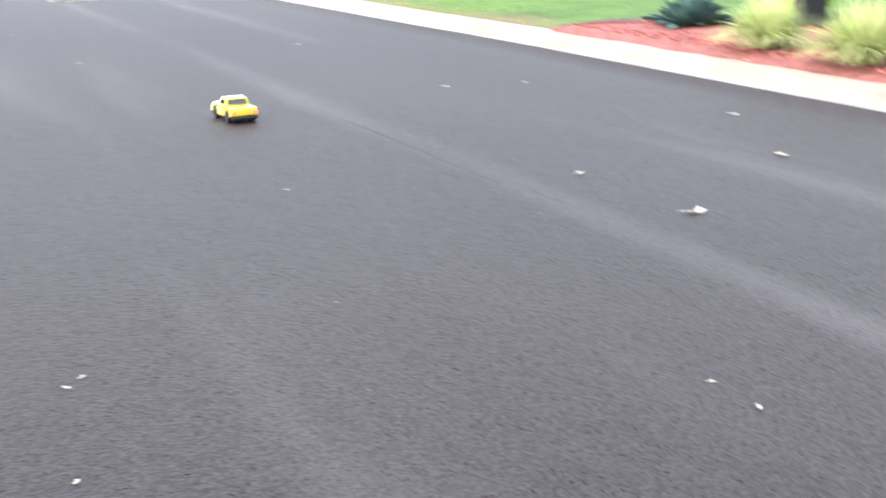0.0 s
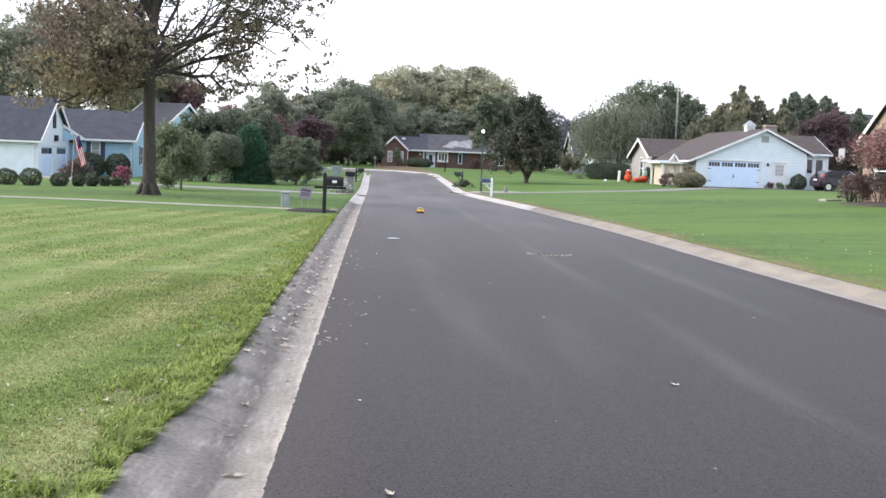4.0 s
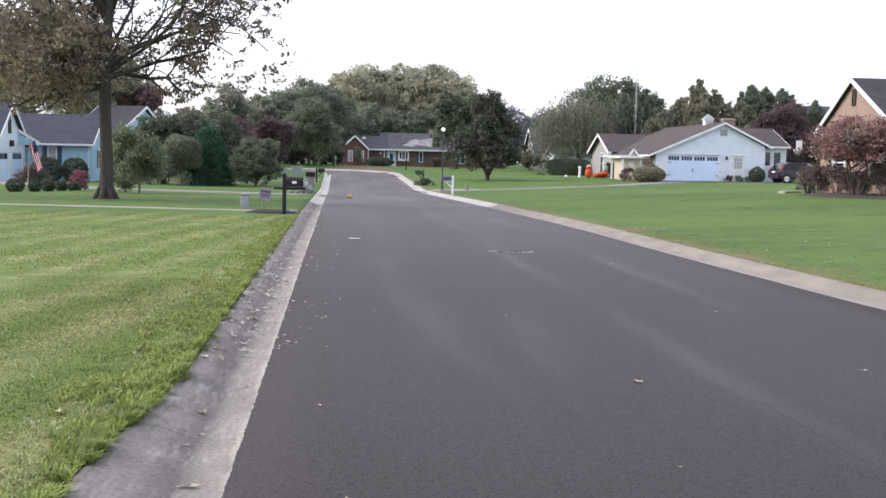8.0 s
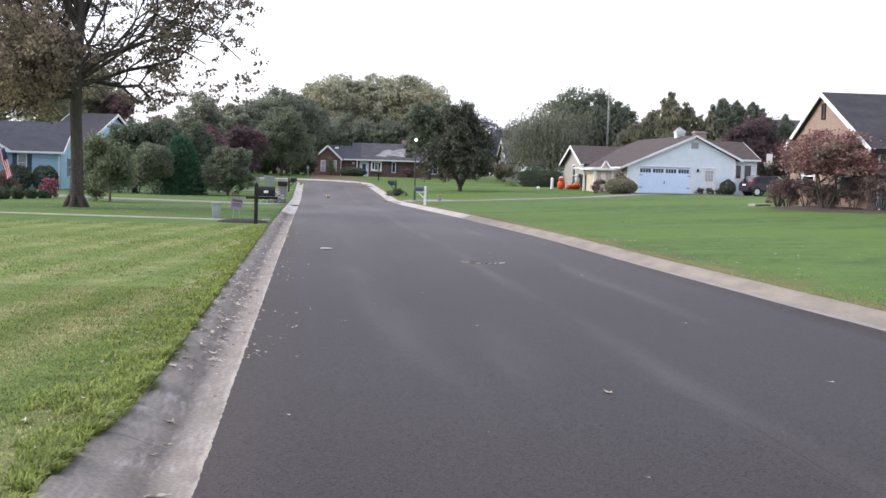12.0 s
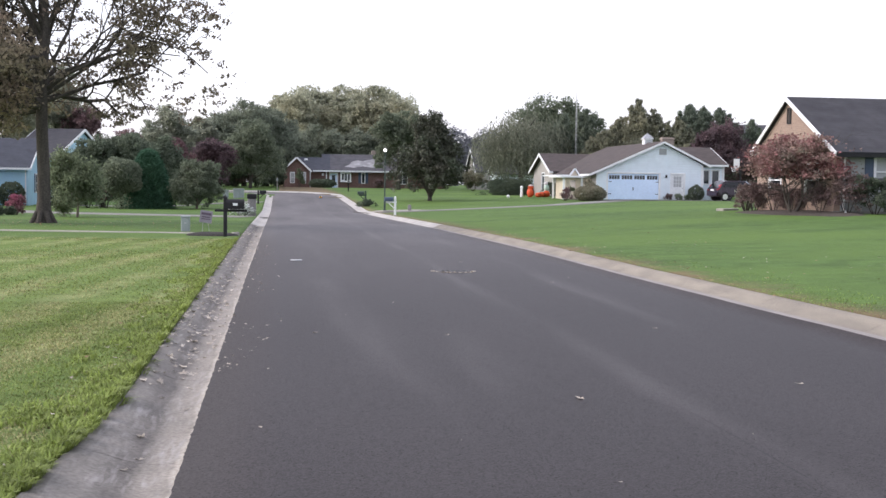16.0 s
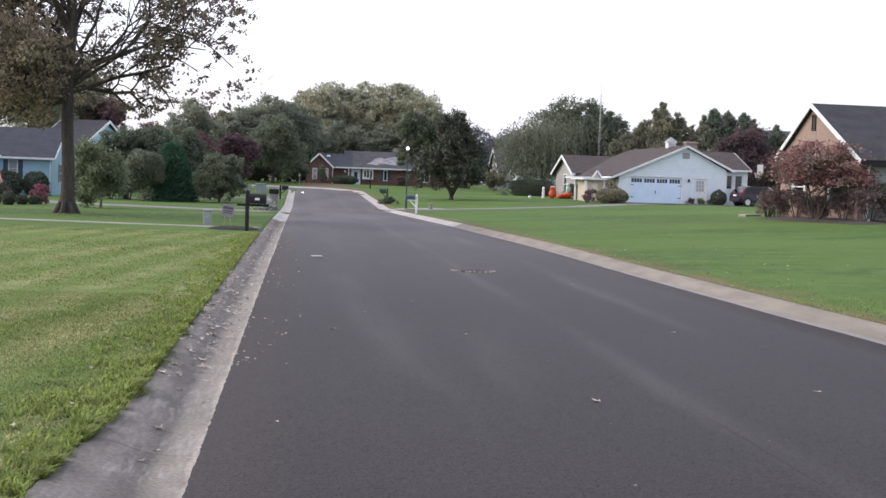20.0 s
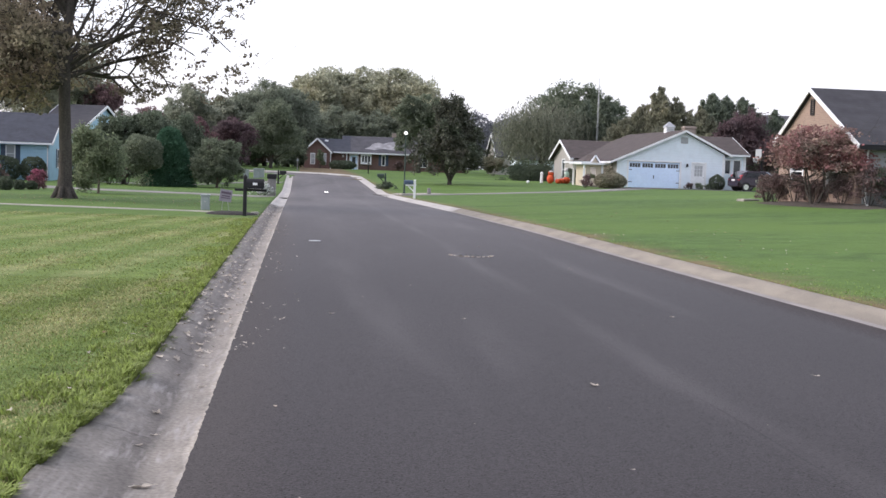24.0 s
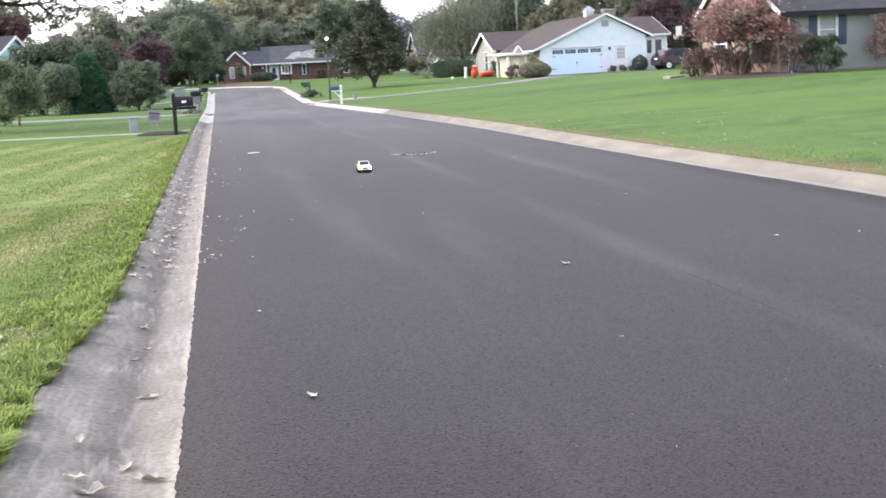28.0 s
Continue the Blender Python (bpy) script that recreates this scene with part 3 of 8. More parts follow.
SIGNINK = mat("sign_ink", (0.1, 0.07, 0.1), None, 4, 0.6)
METAL = mat("galvanised_metal", (0.45, 0.46, 0.47), (0.36, 0.37, 0.38), 4, 0.4, metal=0.7)
FLAGRED = mat("flag_red", (0.45, 0.04, 0.05), None, 3, 0.8, translucent=0.2)
FLAGWHITE = mat("flag_white", (0.75, 0.73, 0.72), None, 3, 0.8, translucent=0.2)
FLAGBLUE = mat("flag_blue", (0.03, 0.04, 0.13), None, 3, 0.8, translucent=0.2)
ORANGE = mat("orange_fabric", (0.75, 0.12, 0.04), (0.62, 0.09, 0.03), 2, 0.6, translucent=0.2)
LIMEFABRIC = mat("lime_fabric", (0.45, 0.6, 0.5), None, 2, 0.6)
YELLOW = mat("yellow_car_paint", (0.6, 0.5, 0.05), (0.54, 0.44, 0.04), 4, 0.35, spec=0.4, coat=0.3)
PALEYELLOW = mat("pale_yellow_plastic", (0.8, 0.7, 0.16), (0.74, 0.64, 0.14), 8, 0.35, coat=0.2)
CARWHITE = mat("white_car_paint", (0.85, 0.85, 0.83), (0.8, 0.8, 0.79), 4, 0.3, coat=0.5)
MAROON = mat("maroon_car_paint", (0.02, 0.008, 0.016), (0.016, 0.007, 0.013), 3, 0.25, spec=0.3, coat=0.3)
SILVER = mat("silver_car_paint", (0.32, 0.34, 0.36), (0.28, 0.3, 0.32), 3, 0.3, metal=0.5, coat=0.15)
RUBBER = mat("rubber", (0.018, 0.018, 0.019), None, 8, 0.8, 0.2, 60)
CHROME = mat("chrome", (0.7, 0.7, 0.72), None, 8, 0.2, metal=1.0)
CARGLASS = mat("car_glass", (0.012, 0.014, 0.016), None, 2, 0.06, spec=0.8)
TAIL = glow("tail_light", (1.0, 0.07, 0.03), 1.6)
HEADLIGHT = glow("head_light", (1.0, 0.98, 0.95), 9.0)
LAMPGLOBE = glow("lamp_globe", (1.0, 0.98, 0.94), 2.2)
REDLENS = mat("red_lens", (0.42, 0.03, 0.04), None, 3, 0.2)


# ---- building helpers ----
rng = np.random.default_rng(7)


def link_bm(name, bm, material, smooth=False):
    me = bpy.data.meshes.new(name)
    bm.normal_update()
    bm.to_mesh(me)
    bm.free()
    me.materials.append(material)
    if smooth:
        me.polygons.foreach_set("use_smooth", [True] * len(me.polygons))
    return new(name, me)


def part(name, bm, material, parent, label="", smooth=False):
    ob = link_bm(name, bm, material, smooth)
    ob.parent = parent
    if label:
        ob["label"] = label
    return ob


def thing(name, label, category, at=(0, 0, 0), turn=0.0, group="", kind=""):
    e = new(name)
    e.empty_display_size = 0.2
    e.matrix_basis = pose(*at, 0, 0, turn)
    return tagged(e, label, category, group, kind)


def arrays_mesh(name, verts, faces, material, smooth=False):
    """faces: an (n, k) array of vertex numbers."""
    faces = np.asarray(faces, np.int32)
    me = bpy.data.meshes.new(name)
    me.vertices.add(len(verts))
    me.vertices.foreach_set("co", np.asarray(verts, np.float32).ravel())
    me.loops.add(faces.size)
    me.loops.foreach_set("vertex_index", faces.ravel())
    me.polygons.add(len(faces))
    me.polygons.foreach_set("loop_start", np.arange(0, faces.size, faces.shape[1], dtype=np.int32))
    if smooth:
        me.polygons.foreach_set("use_smooth", np.ones(len(faces), bool))
    me.update(calc_edges=True)
    me.materials.append(material)
    return me


def cube(bm, x0, y0, z0, x1, y1, z1, bev=0.0, m=None):
    r = bmesh.ops.create_cube(bm, size=1, matrix=Matrix.LocRotScale(((x0 + x1) / 2, (y0 + y1) / 2, (z0 + z1) / 2), None, (abs(x1 - x0), abs(y1 - y0), abs(z1 - z0))))
    vs = r["verts"]
    if bev:
        es = list({e for v in vs for e in v.link_edges})
        b = bmesh.ops.bevel(bm, geom=es, offset=bev, segments=2 if bev > 0.02 else 1, affect="EDGES", profile=0.5)
        vs = b["verts"] if m else vs
    if m:
        bmesh.ops.transform(bm, matrix=m, verts=[v for v in vs if v.is_valid])
    return bm


def rod(bm, p0, p1, r0, r1=None, seg=10):
    p0, p1 = Vector(p0), Vector(p1)
    d = p1 - p0
    bmesh.ops.create_cone(bm, cap_ends=True, segments=seg, radius1=r0, radius2=r1 if r1 is not None else r0, depth=d.length,
                          matrix=Matrix.Translation((p0 + p1) / 2) @ d.to_track_quat("Z", "Y").to_matrix().to_4x4())
    return bm


def ball(bm, c, r, scale=(1, 1, 1), seg=16):
    bmesh.ops.create_uvsphere(bm, u_segments=seg, v_segments=seg * 2 // 3, radius=r, matrix=Matrix.LocRotScale(c, None, scale))
    return bm


def slab(bm, pts, by):
    """A flat polygon given thickness by the vector."""
    by = Vector(by)
    a = [bm.verts.new(p) for p in pts]
    b = [bm.verts.new(Vector(p) + by) for p in pts]
    fs = [bm.faces.new(a), bm.faces.new(b[::-1])]
    n = len(pts)
    fs += [bm.faces.new((a[i], b[i], b[(i + 1) % n], a[(i + 1) % n])) for i in range(n)]
    bmesh.ops.recalc_face_normals(bm, faces=fs)
    return bm


def B():
    return bmesh.new()


# ---- lie of the land ----
def road_z(y):
    return float(np.interp(y, [-400, 0, 30, 47, 64, 83, 100, 120, 150, 400], [0, 0, 0, -0.07, -0.22, -0.33, 0.1, 0.62, 0.95, 1.2]))


def road_right(y):
    return float(np.interp(y, [0, 13, 15, 23, 34, 46, 62, 76, 95, 110], [6.67, 6.61, 6.53, 6.36, 6.28, 6.0, 5.76, 5.39, 5.31, 5.2]))


ROAD_LEFT, GUTTER, KERB = -0.545, 0.57, 0.62
BEND, INNER = 112.0, 6.0
CX = ROAD_LEFT - INNER
OUTER = 5.2 - CX


def flare(y):
    """How much wider the gutter's roll is near the start of the walk."""
    a = min(1.0, max(0.0, (9.2 - y) / 3.6))
    return 0.17 * a * a * (3 - 2 * a)


def ease(a):
    a = min(1.0, max(0.0, a))
    return a * a * (3 - 2 * a)


def land_z(x, y):
    """Lawn height: it meets the kerbs and climbs gently to the houses."""
    z = road_z(y)
    if y > BEND:
        r = math.hypot(x - CX, y - BEND)
        out = r - OUTER - KERB if x > CX else y - BEND - OUTER - KERB
        if out > 0 or (x > CX and r < INNER) or y < BEND + INNER:
            return z + 0.07
        return z
    if x < ROAD_LEFT - GUTTER:
        k = ease((ROAD_LEFT - GUTTER - x) / 9)
        far = float(np.interp(y, [0, 40, 60, 80, 98, 120, 160, 300], [0.1, 0.06, -0.1, -0.28, -0.42, -0.1, 0.6, 1.2]))
        return (z + 0.07) * (1 - k) + far * k
    e = road_right(y) + KERB
    if x > e:
        w = float(np.interp(y, [45, 75], [14, 21]))
        k = min(1.0, (x - e) / w)
        far = float(np.interp(y, [0, 20, 45, 95, 120, 155, 300], [0.4, 0.5, 0.75, 0.6, 0.8, 1.1, 1.3]))
        return (z + 0.1) * (1 - k) + far * k
    return z


def on_road(x, y, pad=0.25):
    if y <= BEND:
        return ROAD_LEFT - GUTTER - 1e-3 < x < road_right(y) + KERB + 1e-3
    if x > CX:
        return INNER - KERB + pad < math.hypot(x - CX, y - BEND) < OUTER + KERB - pad
    return INNER - KERB + pad < y - BEND < OUTER + KERB - pad


# ---- ground: one sheet to the horizon ----
def ground():
    left = [-900, -500, -300, -200, -140, -100, -75, -55, -42, -34, -28, -24, -20, -17, -14.5, -12.5, -10.5, -9, -7.5, -6.3, -5.2, -4.3, -3.5, -2.8, -2.2, -1.7, -1.35]
    ys = list(np.arange(-30, 60, 1.5)) + list(np.arange(60, 108, 2.0)) + list(np.arange(108, 130, 0.75)) + list(np.arange(130, 200, 4.0)) + [220, 250, 300, 380, 500, 700, 1000]
    ys = [-600, -300, -120, -60] + ys
    verts, rows = [], 0
    for y in ys:
        xr = road_right(y) + KERB
        if 108 < y < 131:
            xs = list(left[:13]) + list(np.linspace(-19.5, 14, 27))
        else:
            xs = list(left) + [ROAD_LEFT - GUTTER - 0.012, ROAD_LEFT - GUTTER + 0.02, xr - 0.02, xr + 0.012]
            xs += [xr + d for d in (0.4, 0.9, 1.6, 2.5, 3.6, 5, 6.6)]
            xs = (xs + [14.8 + 0.001 * i for i in range(40)])[: 13 + 27] if len(xs) > 40 else xs + list(np.linspace(xs[-1] + 0.3, 14.5, 40 - len(xs)))
        xs += [16, 18, 20.5, 23, 26, 29, 33, 38, 45, 55, 70, 90, 120, 170, 250, 400, 900]
        for x in xs:
            z = land_z(x, y) - (0.09 if on_road(x, y, 0.1) or (-1.14 < x < -1.1 and flare(y) > 0.002) else 0)
            if abs(x) > 2 and not on_road(x, y):
                z += 0.02 * noise.noise((x * 0.4, y * 0.4, 0))
            verts.append((x, y, z))
        rows = len(xs)
    faces = [(j * rows + i, j * rows + i + 1, (j + 1) * rows + i + 1, (j + 1) * rows + i) for j in range(len(ys) - 1) for i in range(rows - 1)]
    ob = new("ground", arrays_mesh("ground", verts, faces, LAWN, True))
    tagged(ob, "green mown lawn in pale stripes beside the road", "lawn", kind="structure")


ground()


def edge_line(side, out=0.0):
    """Points (x, y) along an edge of the road, moved outwards, straight first and then round the bend to the left."""
    pts = []
    for y in list(np.arange(-8, 40, 0.61)) + list(np.arange(40, BEND, 1.22)):
        pts.append((ROAD_LEFT - out if side < 0 else road_right(y) + out, y))
    r = INNER - out if side < 0 else OUTER + out
    for a in np.linspace(0, pi / 2, 22):
        pts.append((CX + r * cos(a), BEND + r * sin(a)))
    pts += [(x, BEND + r) for x in (-12, -20, -40, -80)]
    return pts


def road():
    """The blacktop: an overlay about 3 cm thick with a slightly ragged edge, crowned in the middle."""
    a, b = edge_line(-1), edge_line(1)
    verts, k = [], 13
    for i, (p, q) in enumerate(zip(a, b)):
        for j in range(k):
            f = j / (k - 1)
            x, y = p[0] + (q[0] - p[0]) * f, p[1] + (q[1] - p[1]) * f
            if j in (0, k - 1):
                x += 0.018 * noise.noise((y * 3.1, j, 0)) + (0.012 * noise.noise((y * 11, j, 4)))
            z = road_z(y) + 0.03 * (1 - (2 * f - 1) ** 2) - 0.012
            verts.append((x, y, z if 0 < j < k - 1 else z + 0.004))
    n = len(a)
    faces = [(i * k + j, i * k + j + 1, (i + 1) * k + j + 1, (i + 1) * k + j) for i in range(n - 1) for j in range(k - 1)]
    # ragged side faces
    base = len(verts)
    for i in range(n):
        for j in (0, k - 1):
            x, y, z = verts[i * k + j]
            verts.append((x, y, z - 0.035))
    for i in range(n - 1):
        for s, j in ((0, 0), (1, k - 1)):
            faces.append((i * k + j, (i + 1) * k + j, base + 2 * (i + 1) + s, base + 2 * i + s))
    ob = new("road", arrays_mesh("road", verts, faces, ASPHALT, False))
    me = ob.data
    me.polygons.foreach_set("use_smooth", [True] * ((n - 1) * (k - 1)) + [False] * (len(me.polygons) - (n - 1) * (k - 1)))
    tagged(ob, "fresh dark grey asphalt street with pale dusty streaks", "road", kind="structure")


road()


def kerb(side, profile, name, label, material):
    """Cast kerb sections laid end to end with open joints; each one is a piece of its own."""
    top = thing(name, label, "kerb", kind="structure")
    lines = [edge_line(side, o) for o, _ in profile]
    n, step, i = len(lines[0]), 5, 0
    while i < n - 1:
        j = min(n - 1, i + step if lines[0][i][1] < 40 else i + 3)
        verts, k = [], len(profile)
        for s in range(i, j + 1):
            for (o, h), line in zip(profile, lines):
                x, y = line[s]
                if s in (i, j):  # leave the joint open
                    o2 = line[min(s + 1, n - 1)] if s == i else line[s - 1]
                    d = math.hypot(o2[0] - x, o2[1] - y) or 1
                    x, y = x + (o2[0] - x) * 0.004 / d, y + (o2[1] - y) * 0.004 / d
                jig = 0.004 * noise.noise((x * 3, y * 1.7, side))
                if side < 0 and o > 0.3:
                    k2 = min(1.0, (o - 0.3) / 0.24)
                    x, h = x - flare(y) * k2, h + 0.12 * flare(y) * k2
                verts.append((x, y, road_z(y) + h + jig))
        m = j - i + 1
        faces = [(a * k + b, a * k + b + 1, (a + 1) * k + b + 1, (a + 1) * k + b) for a in range(m - 1) for b in range(k - 1)]
        caps = [[m * k + b for b in range(k)], [m * k + k + b for b in range(k)]]
        verts += verts[:k] + verts[(m - 1) * k:m * k]
        me = bpy.data.meshes.new("kerb_section")
        me.from_pydata(verts, [], faces + caps)
        me.polygons.foreach_set("use_smooth", [True] * len(faces) + [False] * 2)
        far = lines[0][i][1] > 46
        me.materials.append(CONCRETE_PALE if far else material[0])
        me.materials.append(CONCRETE_PALE if far else material[1])
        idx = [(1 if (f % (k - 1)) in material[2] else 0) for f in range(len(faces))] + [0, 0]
        me.polygons.foreach_set("material_index", idx)
        ob = new("kerb_section", me)
        ob.parent = top
        i = j


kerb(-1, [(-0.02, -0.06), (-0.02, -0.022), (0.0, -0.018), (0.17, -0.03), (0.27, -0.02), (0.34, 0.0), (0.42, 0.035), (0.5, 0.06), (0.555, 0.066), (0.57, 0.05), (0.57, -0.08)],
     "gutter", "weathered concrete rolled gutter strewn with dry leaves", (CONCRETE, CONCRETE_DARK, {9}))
kerb(1, [(-0.02, -0.06), (-0.02, -0.02), (0.0, -0.012), (0.16, -0.012), (0.26, 0.008), (0.38, 0.06), (0.48, 0.094), (0.59, 0.1), (0.62, 0.085), (0.62, -0.08)],
     "kerb", "sandy concrete rolled kerb along the lawn", (CONCRETE_TAN, CONCRETE_PAN, {0, 1, 2}))


def ribbon(name, label, category, path, width, material, lift=0.02, ends=None):
    """A paved strip laid on the land along a line of points."""
    pts = []
    for (x0, y0), (x1, y1) in zip(path, path[1:]):
        m = max(2, int(math.hypot(x1 - x0, y1 - y0) / 0.8))
        pts += [(x0 + (x1 - x0) * i / m, y0 + (y1 - y0) * i / m) for i in range(m)]
    pts.append(path[-1])
    verts = []
    for i, (x, y) in enumerate(pts):
        a, b = pts[max(0, i - 1)], pts[min(len(pts) - 1, i + 1)]
        dx, dy = b[0] - a[0], b[1] - a[1]
        d = math.hypot(dx, dy)
        w = width if ends is None else ends[0] + (ends[1] - ends[0]) * i / (len(pts) - 1)
        for s in (-0.5, -0.17, 0.17, 0.5):
            px, py = x - dy / d * w * s, y + dx / d * w * s
            verts.append((px, py, land_z(px, py) + lift))
        for s in (-0.5, 0.5):
            px, py = x - dy / d * w * s, y + dx / d * w * s
            verts.append((px, py, land_z(px, py) - 0.08))
    faces = []
    for i in range(len(pts) - 1):
        a, b = i * 6, i * 6 + 6
        faces += [(a + j, a + j + 1, b + j + 1, b + j) for j in range(3)] + [(a + 4, a, b, b + 4), (a + 3, a + 5, b + 5, b + 3)]
    ob = new(name, arrays_mesh(name, verts, faces, material))
    return tagged(ob, label, category, kind="structure")


ribbon("walkway", "narrow pale concrete walk across the lawn", "walkway", [(-1.2, 37.6), (-3, 38.0), (-9, 38.6), (-30, 40)], 0.6, PALEDRIVE)
ribbon("driveway", "grey driveway leading to the blue house", "driveway", [(-1.2, 62), (-6, 64), (-13, 68), (-19, 78), (-23.5, 90)], 3.4, DRIVE)
ribbon("driveway", "pale concrete driveway leading to the white garage", "driveway", [(5.9, 76), (12, 78), (19, 82), (25, 88.5)], 2.6, DRIVE)
ribbon("driveway_apron", "pale concrete apron where the drive meets the kerb", "driveway", [(5.86, 78.6), (7.2, 79.0), (9.2, 79.6)], 3.0, PALEDRIVE, 0.028, (6.5, 2.6))
ribbon("driveway", "dark blacktop parking pad before the garage", "driveway", [(25, 89), (29, 92.2), (42, 92.6)], 5.6, DARKDRIVE, 0.025)
ribbon("driveway", "grey driveway at the end of the street", "driveway", [(-1.2, 96), (-8, 97), (-16, 98)], 2.6, DRIVE)


def bed(name, label, cx, cy, rx, ry, material, h=0.06, turn=0.0):
    """A low mulched bed with an uneven edge, lying on the land."""
    verts, n, rings = [], 40, 7
    for r in range(rings + 1):
        for i in range(n):
            a = 2 * pi * i / n
            f = r / rings * (1 + 0.12 * noise.noise((cos(a) * 1.7 + cx, sin(a) * 1.7 + cy, 0)))
            x, y = rx * f * cos(a), ry * f * sin(a)
            c, s = cos(radians(turn)), sin(radians(turn))
            x, y = cx + x * c - y * s, cy + x * s + y * c
            verts.append((x, y, land_z(x, y) + h * (1 - (r / rings) ** 3) + (0.015 * noise.noise((x * 6, y * 6, 1)) if r < rings else -0.03)))
    faces = [(r * n + i, r * n + (i + 1) % n, (r + 1) * n + (i + 1) % n, (r + 1) * n + i) for r in range(rings) for i in range(n)]
    ob = new(name, arrays_mesh(name, verts, faces, material, True))
    return tagged(ob, label, "mulch bed", kind="structure")


bed("mulch_bed", "dark mulch bed round the black mailbox post", -1.95, 36.5, 0.78, 0.7, BLACKMULCH, 0.1)
bed("mulch_bed", "bare grey-brown soil at the tip of the red bed", 8.05, 12.75, 0.8, 0.42, DARKMULCH, 0.03)
bed("mulch_bed", "brown mulch bed under the reddish shrubs by the tan house", 20.3, 45.8, 1.9, 5.2, DARKMULCH)
bed("mulch_bed", "dark mulch bed below the shrubs of the white house", 24.6, 97.5, 1.6, 3.0, DARKMULCH)


# ---- walls, windows, roofs ----
def wall(bm, axis, at, thick, a0, a1, z0, z1, holes=()):
    """A wall in the plane axis = at, running from a0 to a1, in one piece; holes are (a0, a1, z0, z1)."""
    ca = sorted({a0, a1, *[h[0] for h in holes], *[h[1] for h in holes]})
    cz = sorted({z0, z1, *[h[2] for h in holes], *[h[3] for h in holes]})
    made, fs = {}, []

    def v(i, k, d):
        if (i, k, d) not in made:
            u = at + thick * d
            made[i, k, d] = bm.verts.new((ca[i], u, cz[k]) if axis == "y" else (u, ca[i], cz[k]))
        return made[i, k, d]

    def solid(i, k):
        if not (0 <= i < len(ca) - 1 and 0 <= k < len(cz) - 1):
            return False
        ma, mz = (ca[i] + ca[i + 1]) / 2, (cz[k] + cz[k + 1]) / 2
        return not any(h[0] < ma < h[1] and h[2] < mz < h[3] for h in holes)

    for i in range(len(ca) - 1):
        for k in range(len(cz) - 1):
            if not solid(i, k):
                continue
            fs.append(bm.faces.new([v(i, k, 0), v(i + 1, k, 0), v(i + 1, k + 1, 0), v(i, k + 1, 0)]))
            fs.append(bm.faces.new([v(i, k, 1), v(i, k + 1, 1), v(i + 1, k + 1, 1), v(i + 1, k, 1)]))
            for (di, dk), e in {(-1, 0): ((i, k), (i, k + 1)), (1, 0): ((i + 1, k), (i + 1, k + 1)), (0, -1): ((i, k), (i + 1, k)), (0, 1): ((i, k + 1), (i + 1, k + 1))}.items():
                if not solid(i + di, k + dk):
                    fs.append(bm.faces.new([v(*e[0], 0), v(*e[1], 0), v(*e[1], 1), v(*e[0], 1)]))
    bmesh.ops.recalc_face_normals(bm, faces=fs)
    return bm


def window(parent, axis, at, face, a0, a1, z0, z1, mullions=1, bars=1, frame_mat=None, shutters=False, blind=0.0, name="window"):
    """A window set in a hole of a wall: frame proud of the wall, panes behind it, optional shutters. face: -1 or 1, outwards along axis."""
    frame_mat = frame_mat or WHITE

    def bx(bm, p, q, r, s, d0, d1, bev=0.008):
        u0, u1 = sorted((at + face * d0, at + face * d1))
        return cube(bm, p, u0, r, q, u1, s, bev) if axis == "y" else cube(bm, u0, p, r, u1, q, s, bev)

    f = 0.07
    panes = []
    for i in range(mullions + 1):
        p, q = a0 + (a1 - a0) * i / (mullions + 1), a0 + (a1 - a0) * (i + 1) / (mullions + 1)
        for k in range(bars + 1):
            r, s = z0 + (z1 - z0) * k / (bars + 1), z0 + (z1 - z0) * (k + 1) / (bars + 1)
            panes.append((p + 0.028, q - 0.028, r + 0.024, s - 0.024))
    u0, u1 = sorted((at - face * 0.08, at + face * 0.04))
    bm = wall(B(), axis, u0, u1 - u0, a0 - f, a1 + f, z0 - f, z1 + f, panes)
    w = part(name, bm, frame_mat, parent)
    for i in range(mullions + 1):
        p, q = a0 + (a1 - a0) * i / (mullions + 1), a0 + (a1 - a0) * (i + 1) / (mullions + 1)
        part("pane", bx(B(), p + 0.01, q - 0.01, z0 + 0.01, z1 - 0.01, -0.05, -0.04, 0), GLASS, w, "dark reflecting glass")
    if blind:
        part("blind", bx(B(), a0 + 0.05, a1 - 0.05, z1 - (z1 - z0) * blind, z1 - 0.03, -0.039, -0.03, 0), BLIND, w, "pale lowered blind")
    if shutters:
        for p, q in ((a0 - f - 0.36, a0 - f - 0.01), (a1 + f + 0.01, a1 + f + 0.36)):
            bm = bx(B(), p, q, z0 - 0.05, z1 + 0.05, 0.0, 0.03)
            k = int((z1 - z0) / 0.09)
            for j in range(k):
                zz = z0 + (z1 - z0) * (j + 0.5) / k
                bx(bm, p + 0.04, q - 0.04, zz - 0.02, zz + 0.02, 0.03, 0.042, 0)
            part("shutter", bm, SHUTTER, parent, "dark blue louvred shutter")
    return w


def roof_plane(parent, pts, material, thick=0.12, name="roof"):
    a, b, c = (Vector(p) for p in pts[:3])
    n = (b - a).cross(c - a).normalized()
    if n.z < 0:
        n = -n
    return part(name, slab(B(), pts, n * -thick), material, parent)


def board(parent, p, q, w, d, material, name="trim_board"):
    """A long board from p to q, w deep and d thick."""
    p, q = Vector(p), Vector(q)
    v = q - p
    m = Matrix.Translation((p + q) / 2) @ v.to_track_quat("X", "Z").to_matrix().to_4x4()
    bm = B()
    bmesh.ops.create_cube(bm, size=1, matrix=m @ Matrix.Diagonal((v.length, d, w, 1)))
    return part(name, bm, material, parent)


